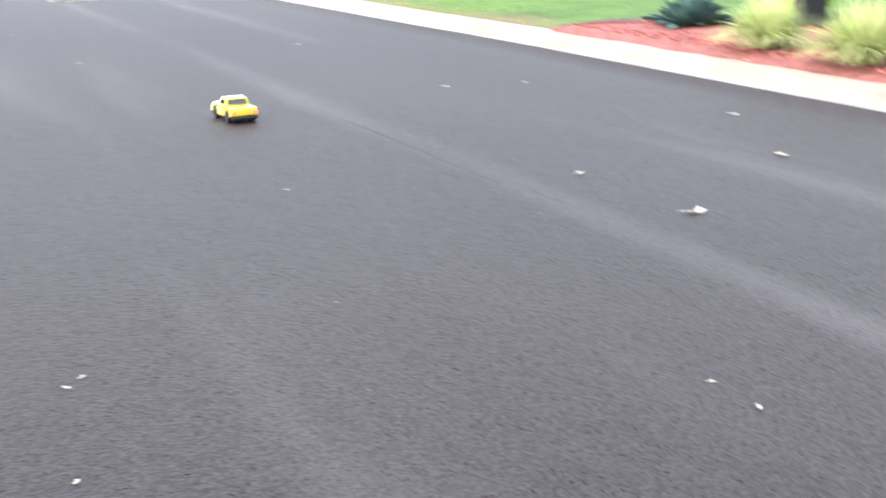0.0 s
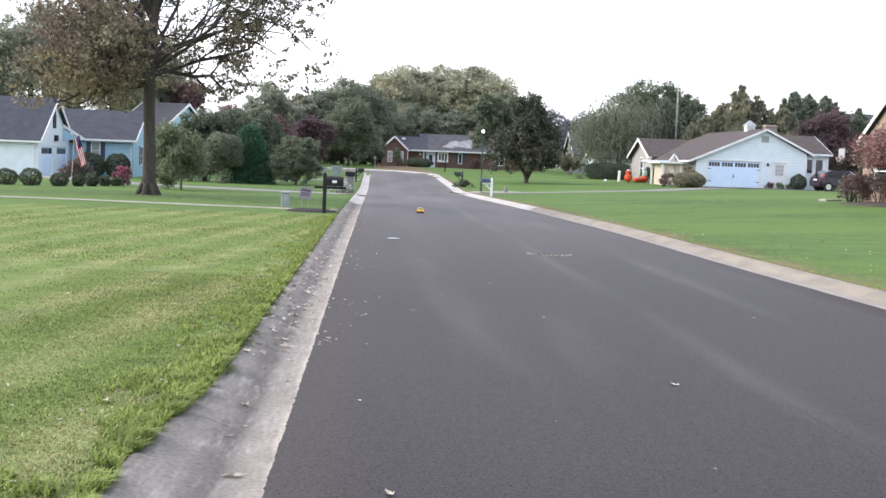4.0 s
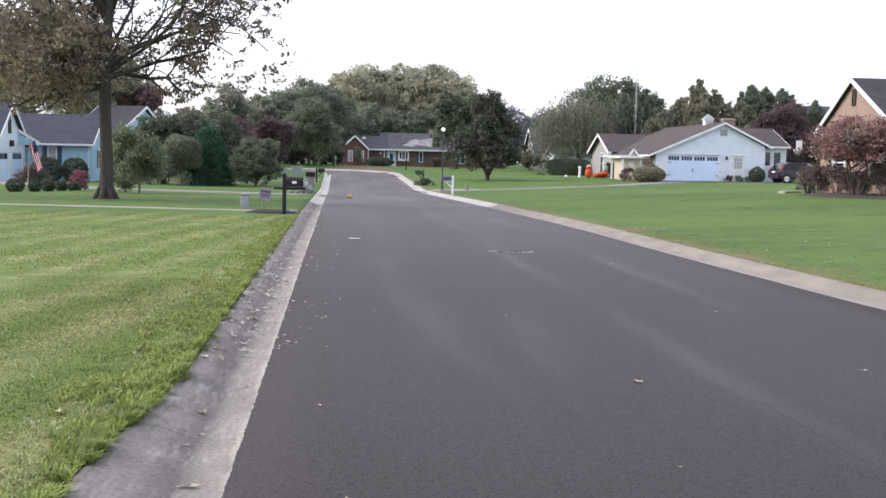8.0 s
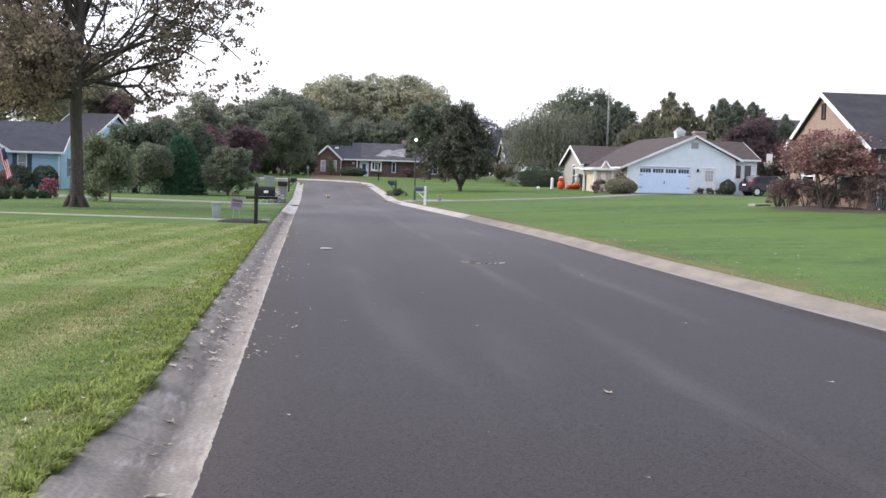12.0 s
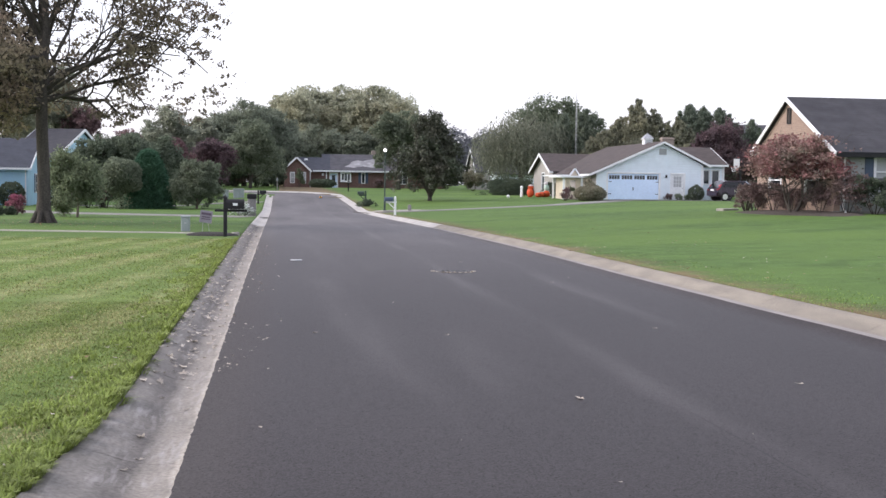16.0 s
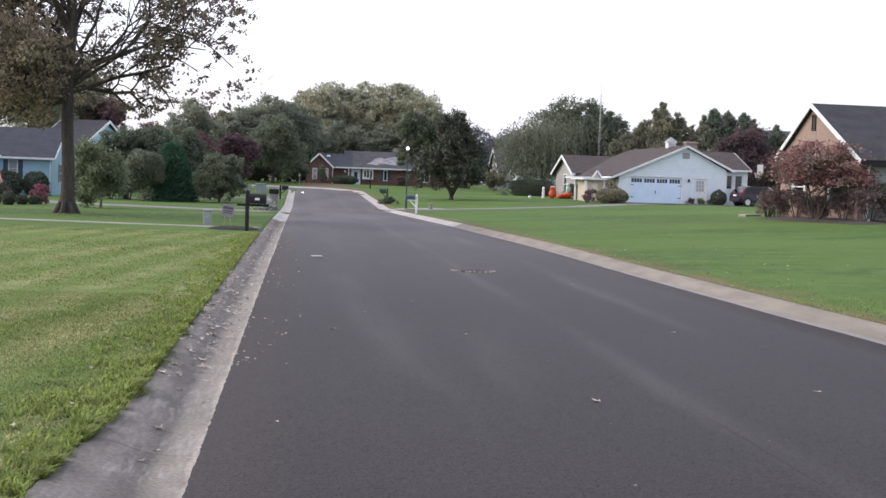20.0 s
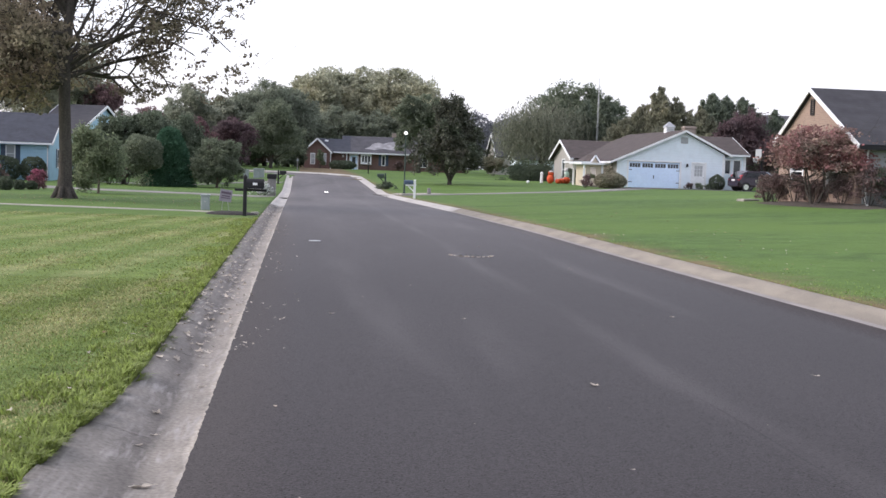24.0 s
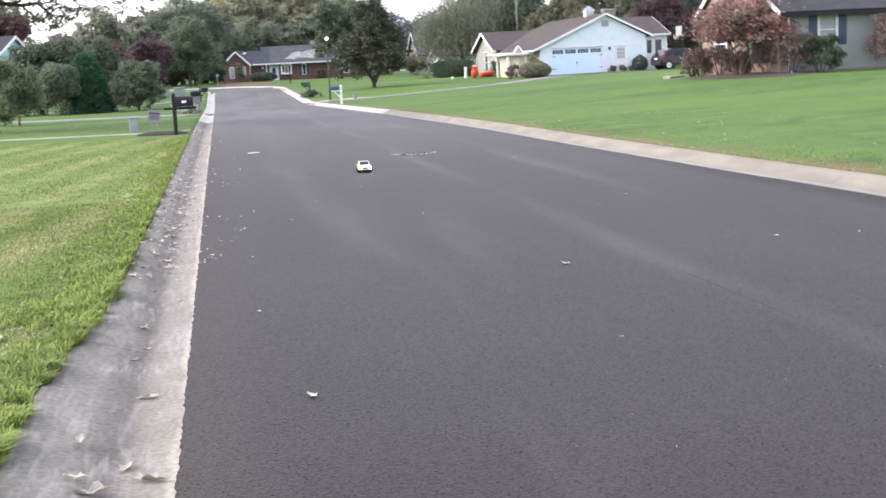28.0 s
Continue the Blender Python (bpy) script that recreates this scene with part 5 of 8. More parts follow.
def blue_house():
    h = thing("house", "pale blue house with a white gabled garage and grey roof", "house")
    X, ya, yb, yp, z0, ze, zp = -24.0, 87.9, 96.6, 92.1, -0.35, 2.25, 5.15
    d1, d2 = (88.7, 91.9, z0, 1.72), (92.9, 95.9, z0, 1.72)
    part("gable_wall", wall(B(), "x", X - 0.25, 0.25, ya, yb, z0 - 0.4, ze, (d1, d2)), SIDING, h, "white sided garage gable")
    lv = (91.7, 92.5, 3.1, 4.4)
    bm = gable_fill(B(), "x", X - 0.25, 0.25, [(ya, ze), (yb, ze), (yp, zp)])
    part("gable_top", bm, SIDING, h)
    bm = cube(B(), X + 0.004, lv[0], lv[2], X + 0.05, lv[1], lv[3] - 0.3, 0.01)
    ball(bm, (X + 0.02, 92.1, lv[3] - 0.3), 0.4, (0.06, 1, 1), 14)
    part("louvre", bm, BLACK, h, "dark arched louvre")
    for a0, a1, b0, b1 in (d1, d2):
        g = part("garage_door", cube(B(), X - 0.12, a0 + 0.005, b0, X - 0.08, a1 - 0.005, b1, 0.004), GARAGE, h, "white panelled garage door")
        n = 4
        for r in range(4):
            for c in range(n):
                p, q = a0 + 0.12 + c * (a1 - a0 - 0.2) / n, a0 + 0.04 + (c + 1) * (a1 - a0 - 0.2) / n
                r0, r1 = b0 + 0.06 + r * 0.5, b0 + 0.47 + r * 0.5
                part("pane" if r == 3 else "panel", cube(B(), X - 0.08, p, r0, X - 0.06, q, min(r1, b1 - 0.06), 0.006), GLASS if r == 3 else GARAGE, g)
    bm = cube(B(), X, 92.1, 2.15, X + 0.22, 92.6, 2.6, 0.03)
    part("wall_lamp", bm, BLACK, h, "black carriage lamp")
    part("front_wall", wall(B(), "y", ya, 0.25, -37, X - 0.253, z0 - 0.4, ze), SIDING, h)
    part("rear_wall", wall(B(), "y", yb - 0.25, 0.25, -37, X - 0.253, z0 - 0.4, ze), SIDING, h)
    s1, s2 = (zp - ze) / (yp - ya), (zp - ze) / (yb - yp)
    top = zp + 0.22
    for e, s in ((ya - 0.45, s1), (yb + 0.4, s2)):
        roof_plane(h, [(X + 0.3, yp, top), (-37.4, yp, top), (-37.4, e, top - s * abs(yp - e)), (X + 0.3, e, top - s * abs(yp - e))], SHINGLE_BLUE)
        board(h, (X + 0.33, yp, top - 0.12), (X + 0.33, e, top - 0.12 - s * abs(yp - e)), 0.22, 0.05, WHITE, "rake_board")
        board(h, (X + 0.3, e, top - 0.12 - s * abs(yp - e)), (-37.4, e, top - 0.12 - s * abs(yp - e)), 0.13, 0.1, WHITE, "gutter_board")
    rod(bm := B(), (X - 0.3, ya - 0.08, 2.1), (X - 0.3, ya - 0.08, z0), 0.05)
    part("downspout", bm, WHITE, h)
    # blue wing behind, towards the street
    Y, x0, x1, zb, ze2 = 97.0, -26.0, -19.15, -0.3, 2.45
    win = (-22.35, -21.75, 0.95, 2.2)
    part("blue_wall", wall(B(), "y", Y, 0.25, x0, x1, zb - 0.4, ze2, (win,)), BLUESIDING, h, "light blue lap siding")
    part("blue_wall", wall(B(), "x", x1 - 0.25, 0.25, Y + 0.253, 105, zb - 0.4, ze2, ((100, 101.2, 0.6, 2.0),)), BLUESIDING, h)
    part("blue_gable", gable_fill(B(), "x", x1 - 0.25, 0.25, [(Y, ze2 + 0.003), (105, ze2 + 0.003), (101, 4.6)]), BLUESIDING, h)
    window(h, "y", Y, -1, *win, 0, 1, shutters=True, blind=0.9)
    window(h, "x", x1, 1, 100, 101.2, 0.6, 2.0, 0, 1, shutters=True)
    for y in (Y - 0.5, 105.5):
        roof_plane(h, [(-31, 101, 4.88), (x1 + 0.3, 101, 4.88), (x1 + 0.3, y, 2.5), (-31, y, 2.5)], SHINGLE_BLUE)
        board(h, (x1 + 0.33, 101, 4.76), (x1 + 0.33, y, 2.38), 0.2, 0.05, WHITE, "rake_board")
    board(h, (-23.4, Y - 0.55, 2.4), (x1 + 0.3, Y - 0.55, 2.4), 0.15, 0.12, WHITE, "gutter_board")
    rod(bm := B(), (x1 - 0.12, Y - 0.1, 2.3), (x1 - 0.12, Y - 0.1, zb), 0.05)
    part("downspout", bm, WHITE, h)
    part("blue_gable_front", gable_fill(B(), "y", Y - 2.4, 0.2, [(-26.6, 2.3), (-22.7, 2.3), (-24.9, 3.75)]), BLUESIDING, h)
    board(h, (-24.9, Y - 2.45, 3.95), (-22.4, Y - 2.45, 2.4), 0.2, 0.06, WHITE, "rake_board")


blue_house()


def far_house(label, x, y, z, w, d, eave, ridge, wall_mat, roof_mat, front="y"):
    h = thing("house", label, "house")
    part("wall", cube(B(), x - w / 2, y, z - 0.5, x + w / 2, y + d, eave, 0.01), wall_mat, h)
    if front == "y":  # gable towards the camera's side of the street
        part("gable", gable_fill(B(), "y", y, 0.2, [(x - w / 2, eave + 0.003), (x + w / 2, eave + 0.003), (x, ridge)]), wall_mat, h)
        for s in (-1, 1):
            k = (ridge - eave) / (w / 2)
            e = x + s * (w / 2 + 0.4)
            zz = ridge + 0.2 - k * (w / 2 + 0.4)
            roof_plane(h, [(x, y - 0.35, ridge + 0.2), (x, y + d + 0.3, ridge + 0.2), (e, y + d + 0.3, zz), (e, y - 0.35, zz)], roof_mat)
            board(h, (x, y - 0.38, ridge + 0.08), (e, y - 0.38, zz - 0.12), 0.24, 0.05, WHITE, "rake_board")
    else:
        part("gable", gable_fill(B(), "x", x - w / 2, 0.2, [(y, eave + 0.003), (y + d, eave + 0.003), (y + d / 2, ridge)]), wall_mat, h)
        part("gable", gable_fill(B(), "x", x + w / 2 - 0.2, 0.2, [(y, eave + 0.003), (y + d, eave + 0.003), (y + d / 2, ridge)]), wall_mat, h)
        for s in (-1, 1):
            k = (ridge - eave) / (d / 2)
            e = y + d / 2 + s * (d / 2 + 0.4)
            zz = ridge + 0.2 - k * (d / 2 + 0.4)
            roof_plane(h, [(x - w / 2 - 0.3, y + d / 2, ridge + 0.2), (x + w / 2 + 0.3, y + d / 2, ridge + 0.2), (x + w / 2 + 0.3, e, zz), (x - w / 2 - 0.3, e, zz)], roof_mat)
            for q in (x - w / 2 - 0.33, x + w / 2 + 0.33):
                board(h, (q, y + d / 2, ridge + 0.08), (q, e, zz - 0.12), 0.24, 0.05, WHITE, "rake_board")
    return h


h = far_house("light blue house with dark roof behind the evergreens", -19.6, 106.2, -0.2, 3.8, 15, 3.3, 6.0, BLUESIDING, SHINGLE_DARK, "x")
h.matrix_basis = Matrix.Translation((-17.7, 113.7, 0)) @ Matrix.Rotation(-0.175, 4, "Z") @ Matrix.Translation((17.7, -113.7, 0))
h = far_house("cream house with a steep white gable behind the willow", 27.3, 149, 1.1, 6.0, 8, 3.3, 6.0, CREAM, SHINGLE_GREY, "x")
far_house("white outbuilding seen beneath the willow", 27.4, 140, 1.0, 4.6, 4.4, 2.9, 3.7, SIDING, SHINGLE_GREY, "x")
far_house("distant grey roofed house among the trees", 68, 165, 1.2, 12, 9, 8.0, 10.6, PALESIDING, SHINGLE_GREY, "x")


# ---- plants ----
def unit(n):
    v = rng.normal(size=(n, 3))
    return v / np.linalg.norm(v, axis=1, keepdims=True)


def leaf_quads(c, size, aspect=0.55, flat=0.0, out=None):
    """Small pointed leaves at the places c, lying every way (flat: pressed towards level; out: a main direction for each)."""
    n = len(c)
    a = unit(n) if out is None else out + 0.6 * unit(n)
    a[:, 2] *= 1 - flat
    a /= np.linalg.norm(a, axis=1, keepdims=True)
    b = np.cross(a, unit(n))
    b /= np.linalg.norm(b, axis=1, keepdims=True) + 1e-9
    s = (size * (0.6 + 0.8 * rng.random(n)))[:, None]
    v = np.stack([c - a * s, c - b * s * aspect + a * s * 0.1, c + a * s, c + b * s * aspect + a * s * 0.1], 1).reshape(-1, 3)
    return v, np.arange(4 * n).reshape(-1, 4)


def leaf_tris(c, size, aspect=0.5, out=None):
    """Far leaves: one pointed sliver each at the places c, turned every way round a main direction."""
    n = len(c)
    a = unit(n) if out is None else out + 0.75 * unit(n)
    a /= np.linalg.norm(a, axis=1, keepdims=True) + 1e-9
    b = np.cross(a, unit(n))
    b /= np.linalg.norm(b, axis=1, keepdims=True) + 1e-9
    s = (size * (0.55 + 0.9 * rng.random(n)))[:, None]
    v = np.stack([c - a * s * 0.7 - b * s * aspect, c - a * s * 0.5 + b * s * aspect * 1.1, c + a * s * 1.1], 1).reshape(-1, 3)
    return v, np.arange(3 * n).reshape(-1, 3)


def limb_mesh(segs, sides=6):
    """Tapered tubes for rows of p0, p1, r0, r1."""
    p0, p1 = np.array([s[0] for s in segs]), np.array([s[1] for s in segs])
    r0, r1 = np.array([s[2] for s in segs]), np.array([s[3] for s in segs])
    d = p1 - p0
    d /= np.linalg.norm(d, axis=1, keepdims=True) + 1e-9
    ref = np.where(np.abs(d[:, 2:]) > 0.9, np.array([[1.0, 0, 0]]), np.array([[0, 0, 1.0]]))
    u = np.cross(d, ref)
    u /= np.linalg.norm(u, axis=1, keepdims=True)
    w = np.cross(d, u)
    ang = np.arange(sides) * 2 * pi / sides
    ring = np.cos(ang)[None, :, None] * u[:, None] + np.sin(ang)[None, :, None] * w[:, None]
    v = np.concatenate([p0[:, None] + ring * r0[:, None, None], p1[:, None] + ring * r1[:, None, None]], 1)
    k = np.arange(len(segs))[:, None] * 2 * sides
    i, j = np.arange(sides), (np.arange(sides) + 1) % sides
    f = np.stack([k + i, k + j, k + sides + j, k + sides + i], -1).reshape(-1, 4)
    return v.reshape(-1, 3), f


def grow(p, d, length, radius, level, segs, tips, droop=0.0, split=3, spread=0.7, keep=0.62):
    """A limb that bends, thins and branches; its fine ends go into tips."""
    p, d = np.array(p, float), np.array(d, float)
    k = 4 if level > 1 else 3
    for i in range(k):
        d = d + 0.17 * rng.normal(size=3)
        d[2] += (0.05 if level > 2 else -droop)
        d /= np.linalg.norm(d)
        q = p + d * length / k
        r = radius * (1 - 0.45 / k)
        segs.append((p, q, radius, r))
        p, radius = q, r
        if level <= 1:
            tips.append(p.copy())
        if level > 0 and i >= (1 if level > 2 else 0):
            for _ in range(split if i == k - 1 else max(1, split - 2)):
                a = unit(1)[0]
                a -= d * (a @ d)
                a /= np.linalg.norm(a) + 1e-9
                e = d * (1 - spread * 0.5) + a * spread * (0.6 + 0.6 * rng.random())
                grow(p, e / np.linalg.norm(e), length * keep * (0.75 + 0.5 * rng.random()), radius * 0.66, level - 1, segs, tips, droop, split, spread, keep)


def place_tree(name, label, category, at, trunk_v, trunk_f, bark, crown_v, crown_f, leaf, group=""):
    t = thing(name, label, category, at, group=group)
    a = new("trunk", arrays_mesh("trunk", trunk_v, trunk_f, bark, True))
    b = new("crown", arrays_mesh("crown", crown_v, crown_f, leaf))
    a.parent = b.parent = t
    return t


def big_oak():
    segs, tips = [], []
    # flared foot and trunk
    zs = [0, 0.15, 0.4, 0.9, 1.8, 2.8, 3.8, 4.8, 5.8, 7.0, 8.4, 10.0, 11.6]
    rs = [0.5, 0.38, 0.3, 0.255, 0.238, 0.228, 0.222, 0.21, 0.195, 0.185, 0.14, 0.1, 0.05]
    pts = [np.array([0.04 * sin(z * 1.1) + 0.006 * z * z * 0.2, 0.05 * cos(z * 0.8), z - 0.05]) for z in zs]
    for i in range(len(zs) - 1):
        segs.append((pts[i], pts[i + 1], rs[i], rs[i + 1]))
    for k in range(7):  # root flares
        a = k * 0.9
        segs.append((np.array([cos(a) * 0.2, sin(a) * 0.2, 0.4]), np.array([cos(a) * 0.46, sin(a) * 0.46, -0.08]), 0.12, 0.1))
    # a dense skirt of level boughs, leaders fanning upwards, and long bare-ended boughs over the lawn
    skirt = [(4.3 + 0.14 * i, i * 2.4 + 1.9, 0.22 + 0.02 * i, 3.4 + 0.8 * rng.random()) for i in range(13)]
    leaders = [(5.0 + 0.4 * i, i * 2.4 + 0.4, 1.0 + 0.19 * i, 5.2 - 0.14 * i) for i in range(9)]
    reach = [(4.5, 0.1, 0.28, 6.2), (4.9, -0.45, 0.5, 6.4), (5.4, 0.0, 0.95, 6.6), (4.8, 0.85, 0.55, 5.6), (4.7, -0.1, 0.45, 7.0), (5.2, 0.25, 0.68, 7.0)]
    hang = [(4.25, 2.7, 0.02, 4.2), (4.3, 3.5, 0.0, 4.4), (4.3, 2.1, 0.05, 3.8), (4.35, 4.2, 0.03, 3.6)]
    leaders = [b for i, b in enumerate(leaders) if cos(b[1]) < 0.25 or i % 2]
    leaders += [(5.2 + 0.35 * i, 1.9 + 0.42 * i, 0.7 + 0.16 * ((i * 5) % 7), 5.2) for i in range(7)]
    skirt = [b for b in skirt if cos(b[1]) < 0.3 or b[0] < 4.6] + hang
    kinds = []
    for k, group in enumerate((skirt, leaders, reach)):
        for z, a, up, ln in group:
            grow((0.02, 0, z), (cos(a), sin(a), up), ln * 0.62, (0.11 if k == 2 else 0.14) * (1 - z / 16), 3, segs, tips, -0.02, 2 if k == 2 else 3, 0.8, 0.64 if k == 2 else 0.6)
            kinds += [k] * (len(tips) - len(kinds))
    segs = [s for s in segs if s[2] > 0.016 or (rng.random() < 0.3 and s[1][2] > s[0][2] - 0.1)]
    segs = [s for s in segs if s[2] > 0.17 or min(s[0][2], s[1][2]) > (3.3 if s[1][0] < -0.4 else 4.0) or np.hypot(*s[1][:2]) < 0.7]
    tips, kinds = np.array(tips), np.array(kinds)
    low = (tips[:, 2] < 6.9 + 0.4 * np.sin(tips[:, 0] * 1.5)) & (tips[:, 0] < 0.5)
    share = np.where(low, 0.27, np.where(tips[:, 0] > 2.6, 0.36, np.where(tips[:, 0] < -0.2, 0.17, 0.15))) * np.where(kinds == 1, 0.5, 1.0)
    pick = (rng.random(len(tips)) < share) & (np.hypot(tips[:, 0], tips[:, 1]) < 7.0)
    tips, low = tips[pick], low[pick]
    per = np.where(low, 12, 15)
    c = np.repeat(tips, per, 0)
    sway = np.repeat(unit(len(tips)) * np.array([1, 1, 0.3]), per, 0) * (0.22 * rng.normal(size=len(c)))[:, None]
    c = c + sway + rng.normal(size=c.shape) * np.where(np.repeat(low, per)[:, None], np.array([0.18, 0.18, 0.13]), np.array([0.09, 0.09, 0.06]))
    c = c[c[:, 2] > np.where(c[:, 0] < -0.4, 3.4, 4.0) + 0.35 * np.sin(c[:, 0] * 2)]
    gold = (c[:, 2] < 4.9 + 0.5 * np.sin(c[:, 0] * 1.3)) & (c[:, 0] < 0.3) & (rng.random(len(c)) < 0.75)
    v, f = leaf_quads(c[~gold], 0.078, 0.55)
    tv, tf = limb_mesh(segs, 7)
    t = place_tree("oak_tree", "tall oak with thinning brown and olive autumn leaves", "tree", (-8.76, 47.2, land_z(-8.76, 47.2)), tv, tf, BARK, v, f, OAKLEAF)
    v, f = leaf_quads(c[gold], 0.08, 0.55)
    low_crown = new("low_crown", arrays_mesh("low_crown", v, f, OAKGOLD))
    low_crown.parent = t
    tagged(low_crown, "yellow-green leaves hanging on the lowest boughs")


big_oak()


def lobed_crown(h, r, n, size, lobes=26, low=0.2, top=1.0, squash=1.0):
    """Leaves in small sprays that sit on many boughs inside an uneven egg, with gaps between the boughs."""
    zc, rz = h * (low + top) / 2, h * (top - low) / 2
    d = unit(lobes)
    d[:, 2] = np.where(d[:, 2] < -0.5, -d[:, 2], d[:, 2])
    f = 0.3 + 0.55 * rng.random((lobes, 1)) ** 0.7
    cs = d * f * np.array([r, r, rz * 1.05]) + np.array([0, 0, zc])
    rr = r * (0.2 + 0.24 * rng.random(lobes)) * squash
    per = 11
    e = unit(lobes * per) + 0.45 * np.repeat(d, per, 0) + np.array([0, 0, 0.3])
    e /= np.linalg.norm(e, axis=1, keepdims=True)
    sub = np.repeat(cs, per, 0) + e * (np.repeat(rr, per) * (0.7 + 0.45 * rng.random(lobes * per)))[:, None]
    sr = np.repeat(rr, per) * (0.24 + 0.26 * rng.random(lobes * per))
    n *= 2
    k = rng.integers(0, lobes * per, n)
    g = np.clip(rng.normal(size=(n, 3)), -1.7, 1.7) * np.array([0.6, 0.6, 0.42])
    c = sub[k] + g * sr[k][:, None]
    inner = rng.random(n) < 0.16
    c[inner] = (cs[k // per] + unit(n) * (rr[k // per] * 0.8)[:, None])[inner]
    return leaf_tris(c, size * 0.86, 0.5, e[k] * 0.7 + np.array([0, 0, -0.15]))


def simple_trunk(h, r, low, n=9, crown=2.0):
    segs = [(np.array([0, 0, -0.1]), np.array([0.03, 0, h * 0.12]), r * 1.5, r), (np.array([0.03, 0, h * 0.12]), np.array([0, 0.05, h * 0.45]), r, r * 0.75),
            (np.array([0, 0.05, h * 0.45]), np.array([0.05, 0, h * 0.85]), r * 0.75, r * 0.2)]
    for i in range(n):
        z = h * (low + (0.75 - low) * i / n)
        a = i * 2.4
        q = np.array([cos(a) * crown * 0.45, sin(a) * crown * 0.45, z + crown * 0.35])
        segs.append((np.array([0, 0, z]), q, r * 0.4, r * 0.2))
        segs.append((q, q + np.array([cos(a) * crown * 0.3, sin(a) * crown * 0.3, crown * 0.25]), r * 0.2, r * 0.06))
    return limb_mesh(segs, 6)


def broadleaf(label, x, y, h, r, leaf, n=9000, size=0.2, low=0.12, bark=BARK, name="tree", lobes=30, sink=0.0, group=""):
    tv, tf = simple_trunk(h, 0.035 * h * 0.7, max(low, 0.1), crown=r)
    cv, cf = lobed_crown(h, r, n, size, lobes, low)
    return place_tree(name, label, "tree", (x, y, land_z(x, y) - sink), tv, tf, bark, cv, cf, leaf, group)


def conifer(label, x, y, h, r, leaf, n=9000, size=0.17, power=0.8, low=0.02, name="evergreen_tree", ragged=0.25, group=""):
    """Boughs in whorls round a straight stem, each a drooping spray."""
    n *= 2
    z = low + (1 - low) * rng.random(n) ** 1.25
    bough = rng.integers(0, 140, n)
    ba, bz, bl = rng.random(140) * 2 * pi, rng.random(140), 1 + ragged * rng.normal(size=140)
    keep = np.clip(np.abs(z - bz[bough]), 0, 1) < 0.12
    a = np.where(keep, ba[bough] + 0.25 * rng.normal(size=n), rng.random(n) * 2 * pi)
    rad = r * (1 - z) ** power * np.where(keep, bl[bough], 0.88) * (0.62 + 0.42 * np.sqrt(rng.random(n)))
    tipz = np.where(z > 0.9, 0.03 * rng.normal(size=n), 0)
    c = np.stack([rad * np.cos(a), rad * np.sin(a), (z + tipz) * h - 0.12 * rad], 1)
    out = np.stack([np.cos(a), np.sin(a), 0.35 + 0 * a], 1)
    v, f = leaf_tris(c, size, 0.35, out)
    tv, tf = limb_mesh([(np.array([0, 0, -0.1]), np.array([0, 0, h * 0.5]), 0.03 * h * 0.6, 0.02 * h * 0.6), (np.array([0, 0, h * 0.5]), np.array([0, 0, h * 0.97]), 0.02 * h * 0.6, 0.01)], 6)
    return place_tree(name, label, "tree", (x, y, land_z(x, y)), tv, tf, BARK, v, f, leaf, group)


def bush(label, x, y, h, r, leaf, n=1800, size=0.09, name="shrub", low=0.0, lobes=14, ry=None, group="", flat=False):
    t = thing(name, label, "shrub", (x, y, land_z(x, y)), group=group)
    cv, cf = lobed_crown(h, r, n, size, lobes, low - 0.12)
    cv = cv * np.array([1, (ry or r) / r, 1])
    cv[:, 2] = np.maximum(cv[:, 2], -0.03 + 0.04 * rng.random(len(cv)))
    segs = []
    for i in range(7):
        a = i * 0.9
        segs.append((np.array([0.06 * cos(a), 0.06 * sin(a), -0.08]), np.array([r * 0.55 * cos(a), (ry or r) * 0.55 * sin(a), h * 0.6]), 0.022, 0.008))
    tv, tf = limb_mesh(segs, 5)
    a = new("trunk", arrays_mesh("trunk", tv, tf, BARK))
    b = new("foliage", arrays_mesh("foliage", cv, cf, leaf))
    a.parent = b.parent = t
    return t


# left side of the street
def sapling():
    segs, tips = [], []
    segs.append((np.array([0, 0, -0.05]), np.array([0.03, 0, 0.5]), 0.07, 0.05))
    segs.append((np.array([0.03, 0, 0.5]), np.array([-0.08, 0, 1.2]), 0.05, 0.045))
    for i in range(8):
        a = i * 2.4
        grow((-0.06, 0, 0.75 + 0.15 * i), (cos(a) * 0.75, sin(a) * 0.75, 0.52), 0.76, 0.03, 2, segs, tips, 0.02, 3, 0.7, 0.62)
    tips = np.array(tips)
    c = np.repeat(tips, max(4, 12000 // len(tips)), 0)
    c = c * np.array([0.98, 0.98, 1.0]) + rng.normal(size=c.shape) * 0.16
    v, f = leaf_quads(c, 0.07, 0.55)
    tv, tf = limb_mesh(segs, 6)
    place_tree("sapling", "small leafy green tree on the lawn", "tree", (-9.15, 57.5, land_z(-9.15, 57.5)), tv, tf, PALEBARK, v, f, SAPLEAF)


sapling()


